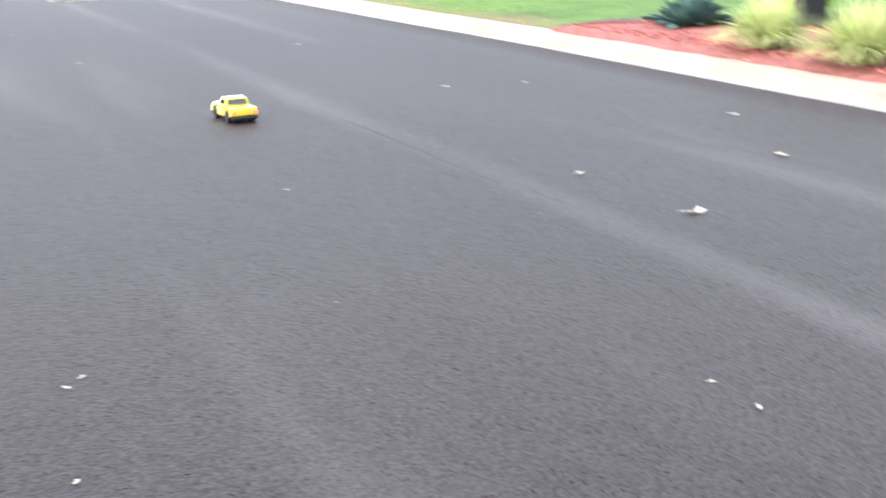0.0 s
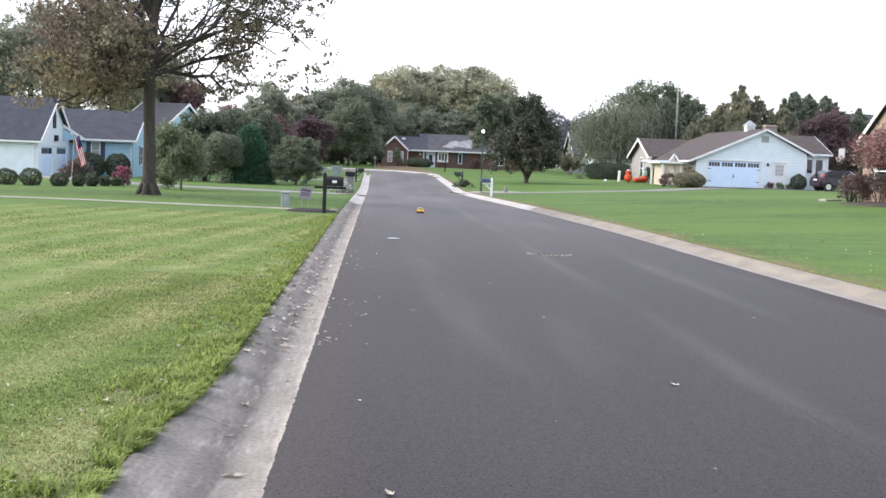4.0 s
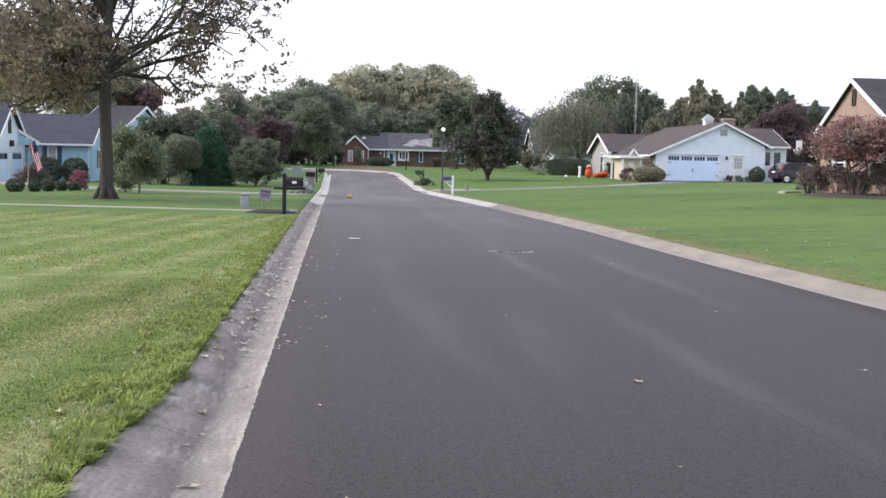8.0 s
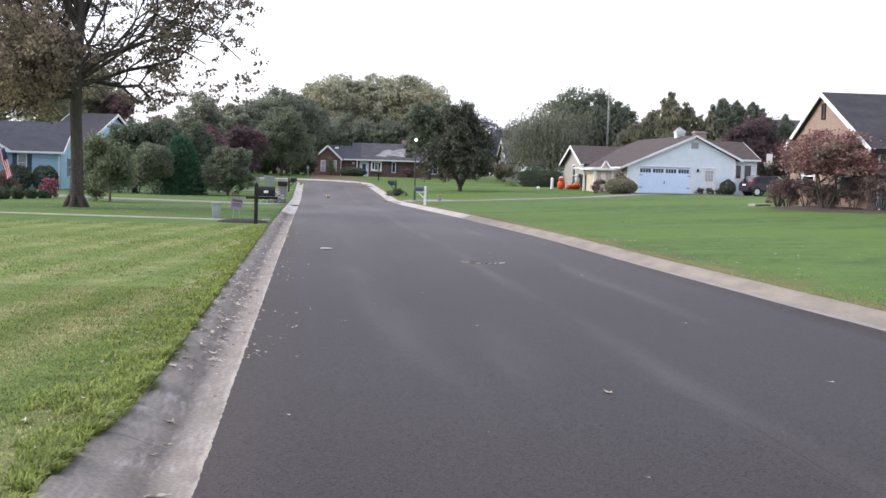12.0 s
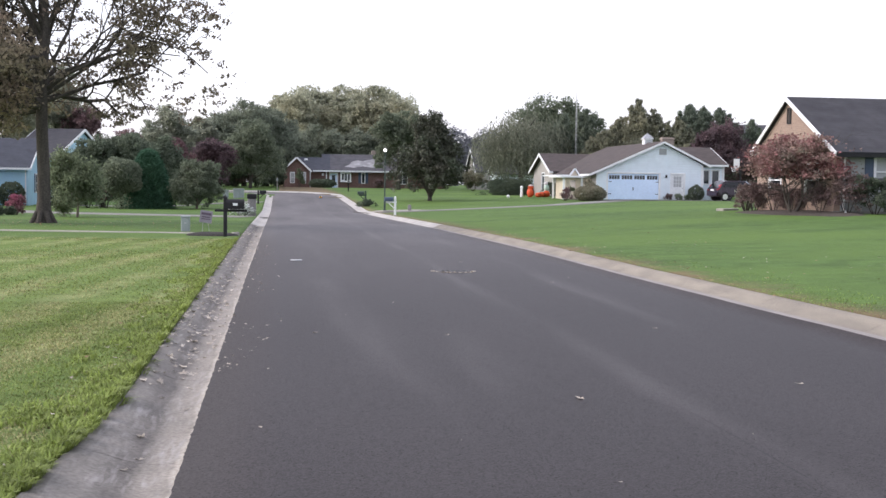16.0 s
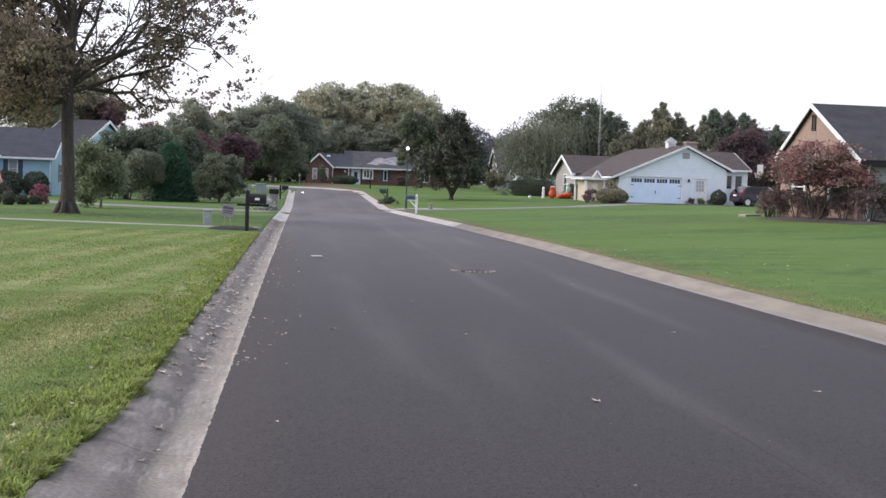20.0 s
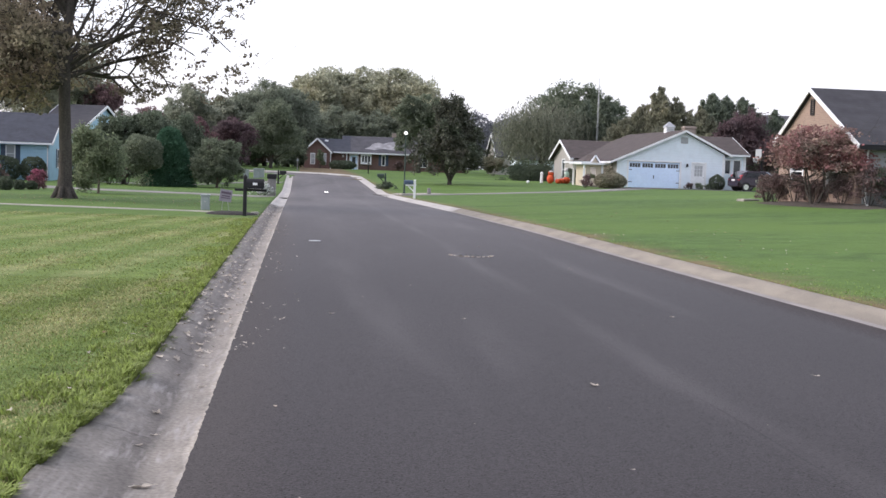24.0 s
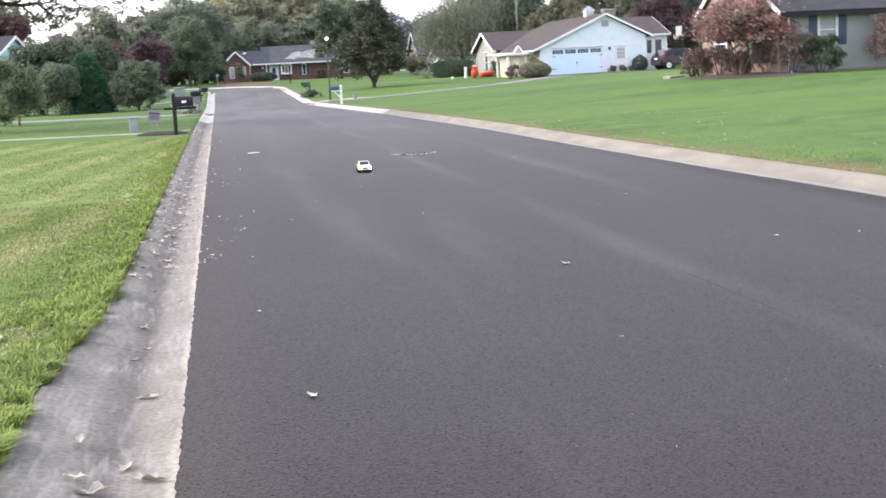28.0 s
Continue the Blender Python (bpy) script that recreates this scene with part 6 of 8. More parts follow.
def topiary():
    t = thing("topiary_tree", "round clipped grey-green tree on a short stem", "tree", (-10.5, 83.8, land_z(-10.5, 83.8)))
    segs = [(np.array([0, 0, -0.1]), np.array([0.05, 0, 0.9]), 0.12, 0.1)]
    for i in range(8):
        a = i * 0.8
        segs.append((np.array([0.05, 0, 0.8]), np.array([cos(a) * 0.9, sin(a) * 0.9, 1.9]), 0.06, 0.03))
    tv, tf = limb_mesh(segs, 6)
    n = 9000
    d = unit(n)
    c = d * np.array([1.4, 1.4, 1.2]) * (0.76 + 0.3 * rng.random((n, 1))) * (1 + 0.08 * np.sin(d[:, :1] * 5 + d[:, 2:] * 4)) + np.array([0, 0, 2.2])
    v, f = leaf_quads(c, 0.085, 0.5, out=d)
    v2, f2 = leaf_quads(rng.normal(size=(500, 3)) * np.array([0.3, 0.3, 0.3]) + np.array([0.1, -0.3, 0.4]), 0.07)
    a = new("trunk", arrays_mesh("trunk", tv, tf, BARK, True))
    b = new("crown", arrays_mesh("crown", v, f, DUSKLEAF))
    s = new("sucker_shoots", arrays_mesh("sucker_shoots", v2, f2, GREENLEAF))
    a.parent = b.parent = s.parent = t
    tagged(s, kind="stuff")


topiary()
for x, y, h, r in ((-14.6, 90.5, 4.3, 1.7), (-12.7, 91, 5.5, 2.0), (-10.8, 91.5, 5.2, 2.1), (-9.0, 92.5, 4.9, 2.0)):
    broadleaf("dense dark ragged evergreen beside the blue house", x, y, h, r, DARKPINE, 15000, 0.1, -0.08, name="evergreen_tree", lobes=44, group="dark evergreens")
conifer("rounded bright green arborvitae", -8.9, 85.6, 3.9, 1.8, ARBORLEAF, 15000, 0.1, 0.33, ragged=0.04)
broadleaf("low round olive tree with hanging branches", -5.6, 85, 3.25, 1.65, DUSKLEAF, 12000, 0.1, -0.3, PALEBARK, lobes=52)
for x, y, h, r, m in ((-14.4, 88, 1.7, 0.9, OLIVELEAF), (-13.3, 88, 1.5, 0.9, GREENLEAF), (-12.0, 87.5, 1.9, 0.8, REDSHRUB), (-11.0, 88, 2.2, 1.0, SHRUBLEAF), (-9.9, 88.5, 2.4, 1.0, DARKPINE)):
    bush("shrub filling in below the dark evergreens", x, y, h, r, m, 2600, 0.075, group="shrubs below the evergreens")
broadleaf("thin russet tree behind the evergreens", -11.7, 97, 6.2, 1.5, BROWNLEAF, 2200, 0.12, 0.3, lobes=26)


def clipped(label, x, y, h, r, leaf, n=2600, size=0.05, group=""):
    """A shrub sheared to a smooth dome that reaches the ground."""
    t = thing("clipped_shrub", label, "shrub", (x, y, land_z(x, y)), group=group)
    d = unit(n)
    c = d * np.array([r, r, h * 0.54]) * (0.86 + 0.17 * rng.random((n, 1))) * (1 + 0.05 * np.sin(d[:, :1] * 7 + x)) + np.array([0, 0, h * 0.48])
    c = c[c[:, 2] > 0.0]
    v, f = leaf_quads(c, size, 0.6, out=np.repeat(np.array([[0, 0, 0.4]]), len(c), 0))
    a = new("foliage", arrays_mesh("foliage", v, f, leaf))
    k = 6
    tv, tf = limb_mesh([(np.array([0, 0, -0.08]), np.array([cos(i) * r * 0.5, sin(i) * r * 0.5, h * 0.6]), 0.03, 0.012) for i in range(k)], 5)
    b = new("trunk", arrays_mesh("trunk", tv, tf, BARK))
    a.parent = b.parent = t


for x, y, h, r in ((-14.36, 56, 0.58, 0.42), (-13.75, 57, 0.55, 0.3), (-13.45, 58.4, 0.62, 0.33), (-13.2, 60.0, 0.45, 0.3), (-12.85, 61.0, 0.4, 0.27), (-15.5, 55.5, 0.75, 0.5), (-16.6, 55.5, 0.7, 0.5)):
    clipped("low clipped dark foundation shrub", x, y, h, r, SHRUBLEAF, 1500, 0.045, group="clipped shrubs before the blue house")
clipped("large round clipped dark shrub by the blue wall", -21.9, 94.6, 1.75, 1.15, SHRUBLEAF, 3000, 0.08, group="round shrubs")
clipped("large round clipped dark shrub by the blue wall", -19.95, 95.2, 1.75, 1.0, SHRUBLEAF, 3000, 0.08, group="round shrubs")
clipped("large round clipped dark shrub by the blue wall", -16.9, 95.6, 1.6, 1.1, SHRUBLEAF, 2600, 0.08, group="round shrubs")
bush("shrub with pink blossoms", -12.82, 62, 0.95, 0.62, PINKLEAF, 2400, 0.05)
bush("reddish shrub under the flagpole", -15.3, 63.5, 1.3, 0.85, REDSHRUB, 2200, 0.06)

# right side
def magnolia():
    x, y = 12.1, 98.0
    segs, tips = [], []
    for a, ln in ((0.3, 2.2), (2.5, 2.4), (4.4, 2.0), (1.4, 2.2), (5.6, 1.9)):
        grow((0, 0, 0.2), (cos(a) * 0.5, sin(a) * 0.5, 1.2), ln * 0.85, 0.12, 2, segs, tips, 0, 2, 0.6, 0.7)
    segs.append((np.array([0, 0, -0.1]), np.array([0, 0, 0.35]), 0.22, 0.15))
    segs.append((np.array([0, 0, 0.3]), np.array([0, 0, 6.6]), 0.16, 0.03))
    segs = [q for q in segs if min(q[0][2], q[1][2]) > 0.9 or np.hypot(*q[1][:2]) < 0.9]
    tv, tf = limb_mesh(segs, 7)
    cv, cf = lobed_crown(7.1, 2.75, 17000, 0.15, 76, -0.1)
    c = cv.reshape(-1, 3, 3)
    keep = c[:, :, 2].min(1) > 0.75 + 0.3 * np.sin(c[:, 0, 0] * 2.3)
    c, cf = c[keep], np.arange(3 * keep.sum()).reshape(-1, 3)
    k = 1 - np.clip((c[:, :1, 2:] - 2.6) / 4.7, 0, 1) * 0.5
    c[:, :, :2] *= k
    place_tree("magnolia_tree", "dense dark broadleaf evergreen on forked stems", "tree", (x, y, land_z(x, y)), tv, tf, BARK, c.reshape(-1, 3), cf, DARKLEAF)


magnolia()


def willow():
    x, y, h, r = 25.4, 127.0, 8.9, 5.6
    tv, tf = simple_trunk(h, 0.3, 0.25, 12, 3.4)
    n = 1700
    d = unit(n)
    d[:, 2] = np.abs(d[:, 2])
    start = d * np.array([r * 0.85, r * 0.85, h * 0.42]) * (0.5 + 0.5 * rng.random((n, 1))) * (1 + 0.16 * np.sin(4 * np.arctan2(d[:, 1:2], d[:, :1]) + 5 * d[:, 2:])) + np.array([0, 0, h * 0.54])
    cl = []
    for p, q in zip(start, d):
        ln = (p[2] - 1.4) * (0.3 + 0.65 * rng.random())
        m = max(4, int(ln / 0.3))
        t = np.linspace(0, 1, m)[:, None]
        line = p + np.hstack([q[:2] * 0.5 * t ** 0.6, -ln * t]) + rng.normal(size=(m, 3)) * 0.05
        cl.append(line)
    c = np.concatenate(cl)
    v, f = leaf_tris(c, 0.2, 0.3, np.tile([0, 0, -1.0], (len(c), 1)))
    place_tree("willow_tree", "broad grey-green weeping willow", "tree", (x, y, land_z(x, y)), tv, tf, BARK, v, f, WILLOWLEAF)


willow()


def cypress(label, x, y, h, r, leaf, tips=5):
    """Boughs that sweep out and up from several leaders, each ending in a pointed plume; broad and ragged as a whole."""
    cl, ol = [], []
    for i in range(tips):
        a, q = i * 2.4 + x, r * 0.62 * math.sqrt(i / tips)
        tx, ty, top = q * cos(a), q * sin(a), h * (1 - 0.2 * (i / tips) ** 0.8)
        for _ in range(52 if i == 0 else 34):
            z, b = rng.random() ** 0.8, rng.random() * 2 * pi
            ln = r * (1.0 if i == 0 else 0.75) * (1 - z) ** 0.75 * (0.75 + 0.35 * rng.random()) + 0.12
            m = 54
            t = rng.random(m)
            zz = top * z * 0.93 + ln * (0.1 + 0.5 * t * t) * (1.2 - 0.5 * z)
            w = 0.1 + 0.22 * ln * (0.35 + np.sin(pi * np.minimum(1, t * 0.95))) * 0.55
            c = np.stack([tx + cos(b) * ln * t, ty + sin(b) * ln * t, zz], 1) + rng.normal(size=(m, 3)) * w[:, None] * np.array([0.6, 0.6, 0.5])
            cl.append(c)
            ol.append(np.tile([cos(b) * 0.5, sin(b) * 0.5, 1.0], (m, 1)))
    m = 2600  # the dense heart of the tree
    z, b = rng.random(m) ** 1.1, rng.random(m) * 2 * pi
    q = r * 0.92 * (1 - z) ** 0.6 * np.sqrt(rng.random(m)) * (1 + 0.16 * np.sin(3 * b + 9 * z + x))
    cl.append(np.stack([q * np.cos(b), q * np.sin(b), z * h * 0.9], 1))
    ol.append(np.stack([0.5 * np.cos(b), 0.5 * np.sin(b), np.ones(m)], 1))
    c, o = np.concatenate(cl), np.concatenate(ol)
    o = o[c[:, 2] > 0.1]
    c = c[c[:, 2] > 0.1]
    v, f = leaf_tris(c, 0.19, 0.36, o)
    tv, tf = simple_trunk(h, 0.2, 0.1, 6, r * 0.7)
    place_tree("cypress_tree", label, "tree", (x, y, land_z(x, y)), tv, tf, BARK, v, f, leaf, "cypress row")


for x, y, h, r, leaf in [(32.9, 122, 7.2, 2.6, CYPRESSLEAF), (34.6, 123, 8.3, 3.0, CYPRESSLEAF), (36.6, 122, 10.5, 3.7, CYPRESSLEAF), (38.6, 122, 8.9, 3.3, CYPRESSLEAF), (40.4, 121, 8.5, 3.0, CYPRESSLEAF),
                      (42.4, 123, 10.2, 2.9, PINELEAF), (44.2, 124, 10.0, 3.3, PINELEAF), (45.7, 123, 9.9, 3.0, PINELEAF), (47.2, 124, 8.6, 2.8, PINELEAF), (49.6, 124, 8.6, 2.2, PINELEAF), (52, 125, 7.2, 3.0, PINELEAF)]:
    cypress("broad ragged cypress in the row behind the white house", x, y, h, r, leaf, 7)
cypress("dark evergreen behind the white house", 32.3, 127, 9.7, 2.3, PINELEAF, 4)
cypress("dark evergreen behind the white house", 30.2, 128, 9.3, 2.0, PINELEAF, 3)
broadleaf("burgundy leaved ornamental tree", 41.0, 110, 6.4, 3.1, BURGUNDY, 8000, 0.15, 0.1)
broadleaf("burgundy leaved ornamental tree", 45.5, 110, 5.4, 2.5, BURGUNDY, 6000, 0.15, 0.1)


def dogwood():
    """Wide red and green shrub-like tree on several stems."""
    segs, tips = [], []
    for i in range(4):
        a = i * 1.7 + 0.3
        grow((0.1 * cos(a), 0.1 * sin(a), -0.05), (cos(a) * 0.5, sin(a) * 0.5, 0.95), 1.55, 0.05, 3, segs, tips, 0.0, 3, 0.85, 0.66)
    tips = np.array(tips)
    f = np.minimum(1, 2.1 / (np.linalg.norm(tips[:, :2], axis=1) + 1e-6))
    tips = tips[(tips[:, 2] < 3.15 - 0.17 * (tips[:, 0] ** 2 + tips[:, 1] ** 2)) & (tips[:, 2] > 1.4) & (f > 0.95)]
    tips = tips[rng.random(len(tips)) < 0.5]
    c = np.repeat(tips, max(3, 11000 // len(tips)), 0)
    c = c + rng.normal(size=c.shape) * np.array([0.21, 0.21, 0.06])
    v, fq = leaf_quads(c, 0.06, 0.55, 0.4)
    tv, tf = limb_mesh(segs, 5)
    place_tree("dogwood_tree", "spreading small tree with red and olive autumn leaves", "tree", (19.75, 45.0, land_z(19.75, 45.0)), tv, tf, BARK, v, fq, REDLEAF)


dogwood()
for x, y, h, r, m in [(20.1, 50.6, 1.1, 0.65, REDSHRUB), (19.9, 49.2, 1.2, 0.7, REDSHRUB), (20.2, 47.9, 1.15, 0.7, REDSHRUB), (20.4, 46.6, 1.0, 0.6, REDSHRUB), (20.5, 44.2, 1.0, 0.55, REDSHRUB), (20.5, 51.7, 1.0, 0.6, OLIVELEAF), (21.1, 43.2, 1.5, 0.8, REDSHRUB)]:
    bush("reddish brown shrub in the bed by the tan house", x, y, h, r, m, 1700, 0.05, group="reddish shrubs by the tan house")
bush("rounded dark green shrub at the house corner", 21.95, 42.7, 1.35, 0.85, SHRUBLEAF, 3600, 0.055)
bush("large reddish barberry shrub before the front wall", 25.0, 42.3, 2.0, 1.35, REDSHRUB, 3800, 0.06)
bush("reddish barberry shrub before the front wall", 27.0, 42.3, 1.7, 1.3, REDSHRUB, 3000, 0.06)
clipped("straw-coloured mounded ornamental grass shrub", 23.75, 91.5, 1.1, 1.3, TANSHRUB, 6000, 0.07)
bush("feathery straw-coloured grass behind the mound", 24.3, 93.0, 1.6, 0.7, TANSHRUB, 1400, 0.12)
bush("small orange-brown shrub by the grass", 22.2, 93.2, 0.9, 0.6, BROWNLEAF, 900, 0.06)
clipped("round clipped shrub by the garage corner", 33.3, 94.6, 1.2, 0.6, SHRUBLEAF, 2200, 0.06)
for x in (31.2, 32.0, 32.9):
    bush("low flowering plants along the garage wall", x, 95.0, 0.45, 0.4, REDSHRUB if x < 31.5 else GREENLEAF, 500, 0.05, group="plants along the garage wall")
for x, y, h in [(24.9, 106.0, 1.0), (25.2, 104.0, 0.9), (24.2, 107.5, 1.2), (24.6, 102.5, 0.8)]:
    bush("low rounded shrub before the porch", x, y, h, 0.9, SHRUBLEAF if h > 0.9 else GREENLEAF, 1500, 0.07, group="shrubs before the porch")
bush("long low dark hedge", 22.5, 117.5, 0.95, 2.6, SHRUBLEAF, 8000, 0.1, name="hedge", ry=0.9, lobes=40)
bush("brown and yellow flower border below the far gable", 22.0, 138, 2.0, 1.6, TANSHRUB, 2500, 0.12)
bush("dark shrub below the willow", 24.0, 136, 1.2, 1.1, SHRUBLEAF, 1600, 0.12)
clipped("wide clipped dark mound of a shrub before the brick house", 5.3, 151.5, 1.05, 1.75, SHRUBLEAF, 4200, 0.09)
bush("small tree-like shrub against the brick gable", 2.5, 152.8, 2.3, 0.6, GREENLEAF, 1500, 0.1)
bush("shrub with red leaves by the brick wall", 12.4, 153.8, 1.3, 0.7, REDSHRUB, 1000, 0.1)

# woods round the street's end
woods = "trees round the street"
for x, y, h, r, leaf, n, s, lab in [
    (1.6, 187, 14.0, 4.9, YELLOWLEAF, 12000, 0.27, "tall spreading tree turning yellow-green"), (6.0, 192, 15.4, 5.4, YELLOWLEAF, 13000, 0.27, "tall spreading tree turning yellow-green"),
    (14.3, 189, 15.6, 5.0, YELLOWLEAF, 12000, 0.27, "tall spreading tree turning yellow-green"), (18.6, 187, 13.4, 4.6, YELLOWLEAF, 9000, 0.27, "tall spreading tree turning yellow-green"),
    (3.2, 199, 15.5, 5.5, YELLOWLEAF, 11000, 0.27, "tall spreading tree turning yellow-green"), (10.2, 194, 15.2, 5.4, YELLOWLEAF, 13000, 0.27, "tall spreading tree turning yellow-green"),
    (17, 196, 15.4, 5.2, YELLOWLEAF, 10000, 0.27, "tall spreading tree turning yellow-green"), (-13.4, 151, 8.8, 3.0, OLIVELEAF, 9000, 0.22, "full grey-green tree beyond the bend"), (-10.0, 156, 8.9, 2.9, OLIVELEAF, 8000, 0.22, "full grey-green tree beyond the bend"),
    (-7.0, 168, 9.9, 3.6, OLIVELEAF, 8000, 0.22, "full green tree beyond the bend"), (-3.2, 138, 7.2, 3.4, DUSKLEAF, 9000, 0.17, "low olive tree on a dark trunk"),
    (-10.3, 121, 4.9, 2.5, WINELEAF, 8000, 0.15, "burgundy leaved tree by the evergreens"), (-6.6, 127, 5.0, 2.2, BURGUNDY, 5000, 0.15, "dark burgundy tree beyond the drive"),
    (-33, 118, 14.0, 5.8, OLIVELEAF, 14000, 0.22, "yellow-olive tree behind the blue house"), (-26.5, 124, 13.2, 4.6, YELLOWLEAF, 12000, 0.22, "yellow-olive tree behind the blue house"), (-23, 131, 12.0, 4.2, OLIVELEAF, 11000, 0.22, "olive tree behind the blue house"),
    (-19.9, 128, 8.8, 2.3, BROWNLEAF, 8000, 0.2, "russet tree behind the blue house"), (-42, 112, 12, 6, OLIVELEAF, 9000, 0.22, "tall olive tree behind the house"), (-52, 120, 13, 6.5, OLIVELEAF, 8000, 0.25, "tall olive tree behind the house"),
    (13.7, 141, 9.2, 2.9, DUSKLEAF, 9000, 0.19, "grey-green tree beside the brick house"), (18.3, 152, 7.6, 2.6, DUSKLEAF, 6000, 0.19, "grey-green tree beside the brick house"),
    (31.5, 145.5, 8.6, 2.3, DUSKLEAF, 6000, 0.2, "dark green tree behind the willow"), (33.2, 149, 10.9, 5.0, DUSKLEAF, 11000, 0.21, "broad grey-green tree behind the white house"), (37.6, 150, 9.6, 4.2, DUSKLEAF, 8000, 0.21, "broad grey-green tree behind the white house"),
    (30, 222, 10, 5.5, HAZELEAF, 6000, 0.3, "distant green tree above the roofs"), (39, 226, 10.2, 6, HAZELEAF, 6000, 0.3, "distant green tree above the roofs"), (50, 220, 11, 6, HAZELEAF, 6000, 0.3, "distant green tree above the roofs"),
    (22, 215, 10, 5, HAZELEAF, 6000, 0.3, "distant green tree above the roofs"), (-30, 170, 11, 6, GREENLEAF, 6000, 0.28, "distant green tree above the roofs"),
    (57, 130, 6.4, 4.0, DUSKLEAF, 6000, 0.22, "green tree behind the houses"), (65, 140, 7.0, 4.6, DUSKLEAF, 6000, 0.22, "green tree behind the houses"), (76, 150, 10, 5, OLIVELEAF, 5000, 0.25, "green tree behind the houses")]:
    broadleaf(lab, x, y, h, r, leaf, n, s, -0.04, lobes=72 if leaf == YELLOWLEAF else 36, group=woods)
# far trees whose leaf colour is paled to stand for haze
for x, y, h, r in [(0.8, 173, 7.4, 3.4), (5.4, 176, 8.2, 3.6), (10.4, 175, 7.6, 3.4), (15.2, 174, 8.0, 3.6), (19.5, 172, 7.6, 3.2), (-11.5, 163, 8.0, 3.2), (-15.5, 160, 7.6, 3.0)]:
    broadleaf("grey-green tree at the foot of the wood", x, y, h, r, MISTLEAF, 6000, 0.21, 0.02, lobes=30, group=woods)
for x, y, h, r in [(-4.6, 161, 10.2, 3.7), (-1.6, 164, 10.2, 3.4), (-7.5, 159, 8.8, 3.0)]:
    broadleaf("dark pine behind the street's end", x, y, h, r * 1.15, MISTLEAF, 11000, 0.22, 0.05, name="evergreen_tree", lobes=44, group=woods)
for i in range(9):
    bush("dark undergrowth along the wood's edge", -19 + i * 2.4, 172 + 2 * sin(i * 1.9), 3.6 + 0.7 * sin(i * 2.3), 2.2, SHRUBLEAF, 2400, 0.17, group="undergrowth", name="undergrowth_shrub")
for i in range(15):
    x = -26 + i * 2.6
    bush("dark undergrowth along the wood's edge", x, 141 + 5 * sin(i * 1.7) + (26 if x > -1 else 0), 3.2 + 0.8 * sin(i * 2.3), 2.4, PINELEAF if i % 2 else SHRUBLEAF, 2600, 0.15, group="undergrowth", name="undergrowth_shrub")

def far_woods():
    """A low distant wood along the skyline; its haze is put into the leaf colour."""
    n = 26000
    x = -160 + 420 * rng.random(n)
    y = 330 + 60 * rng.random(n)
    top = np.array([9.5 + 3.5 * noise.noise((a * 0.03, 0, 2)) + 2.4 * noise.noise((a * 0.11, b * 0.02, 7)) for a, b in zip(x, y)]) + 0.03 * np.maximum(0, x)
    z = 1.0 + (top - 1.0) * rng.random(n) ** 0.55
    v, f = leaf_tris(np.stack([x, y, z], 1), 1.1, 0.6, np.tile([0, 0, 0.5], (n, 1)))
    tagged(new("far_woods", arrays_mesh("far_woods", v, f, HAZELEAF)), "low wood on the skyline with haze in its colour", "woods", kind="stuff")


far_woods()

for i in range(8):
    bush("dark undergrowth between the trunks", -13.5 + i * 1.9, 157 + 1.2 * sin(i * 1.7), 3.0 + 0.6 * sin(i * 2.9), 1.7, SHRUBLEAF, 2000, 0.16, group="undergrowth", name="undergrowth_shrub")
for i in range(8):
    bush("dark undergrowth beyond the bend", -15.5 + i * 2.1, 146 + 1.6 * sin(i * 2.1), 3.3 + 0.9 * sin(i * 1.3), 1.9, SHRUBLEAF if i % 3 else REDSHRUB, 2300, 0.14, group="undergrowth", name="undergrowth_shrub")

# corner bed on the right, close to where the walk begins
def corner_bed():
    verts, faces = [], []
    ys = np.linspace(3.0, 12.58, 36)
    k = 9
    for y in ys:
        x0 = road_right(y) + KERB - 0.13
        w = 3.4 * math.sqrt(max(0.0, min(1.0, (12.62 - y) / 5.0))) + 0.02
        for j in range(k):
            x = x0 + w * j / (k - 1)
            f = j / (k - 1)
            verts.append((x, y, land_z(max(x, road_right(y) + KERB + 0.02), y) + (0.022 if j else -0.014) + 0.04 * sin(pi * min(1, max(0, f))) ** 0.5 * min(1, w) + 0.012 * noise.noise((x * 5, y * 5, 2)) + (0.006 if j < k - 1 else -0.01)))
    for a in range(len(ys) - 1):
        for b in range(k - 1):
            faces.append((a * k + b, a * k + b + 1, (a + 1) * k + b + 1, (a + 1) * k + b))
    tagged(new("mulch_bed", arrays_mesh("mulch_bed", verts, faces, MULCH, True)), "red mulch bed with grasses beside the kerb", "mulch bed", kind="structure")
    n = 5200
    y = 3.2 + rng.random(n) * 9.3
    x0 = np.array([road_right(q) + KERB for q in y])
    w = 3.4 * np.sqrt(np.clip((12.62 - y) / 5.0, 0, 1))
    x = x0 + 0.03 + w * rng.random(n)
    c = np.stack([x, y, [land_z(a, b) + 0.065 for a, b in zip(x, y)]], 1)
    v, f = leaf_quads(c, 0.03, 0.28, 0.85)
    tagged(new("mulch_chips", arrays_mesh("mulch_chips", v, f, CHIP)), "loose red bark chips", "mulch", kind="stuff")


corner_bed()


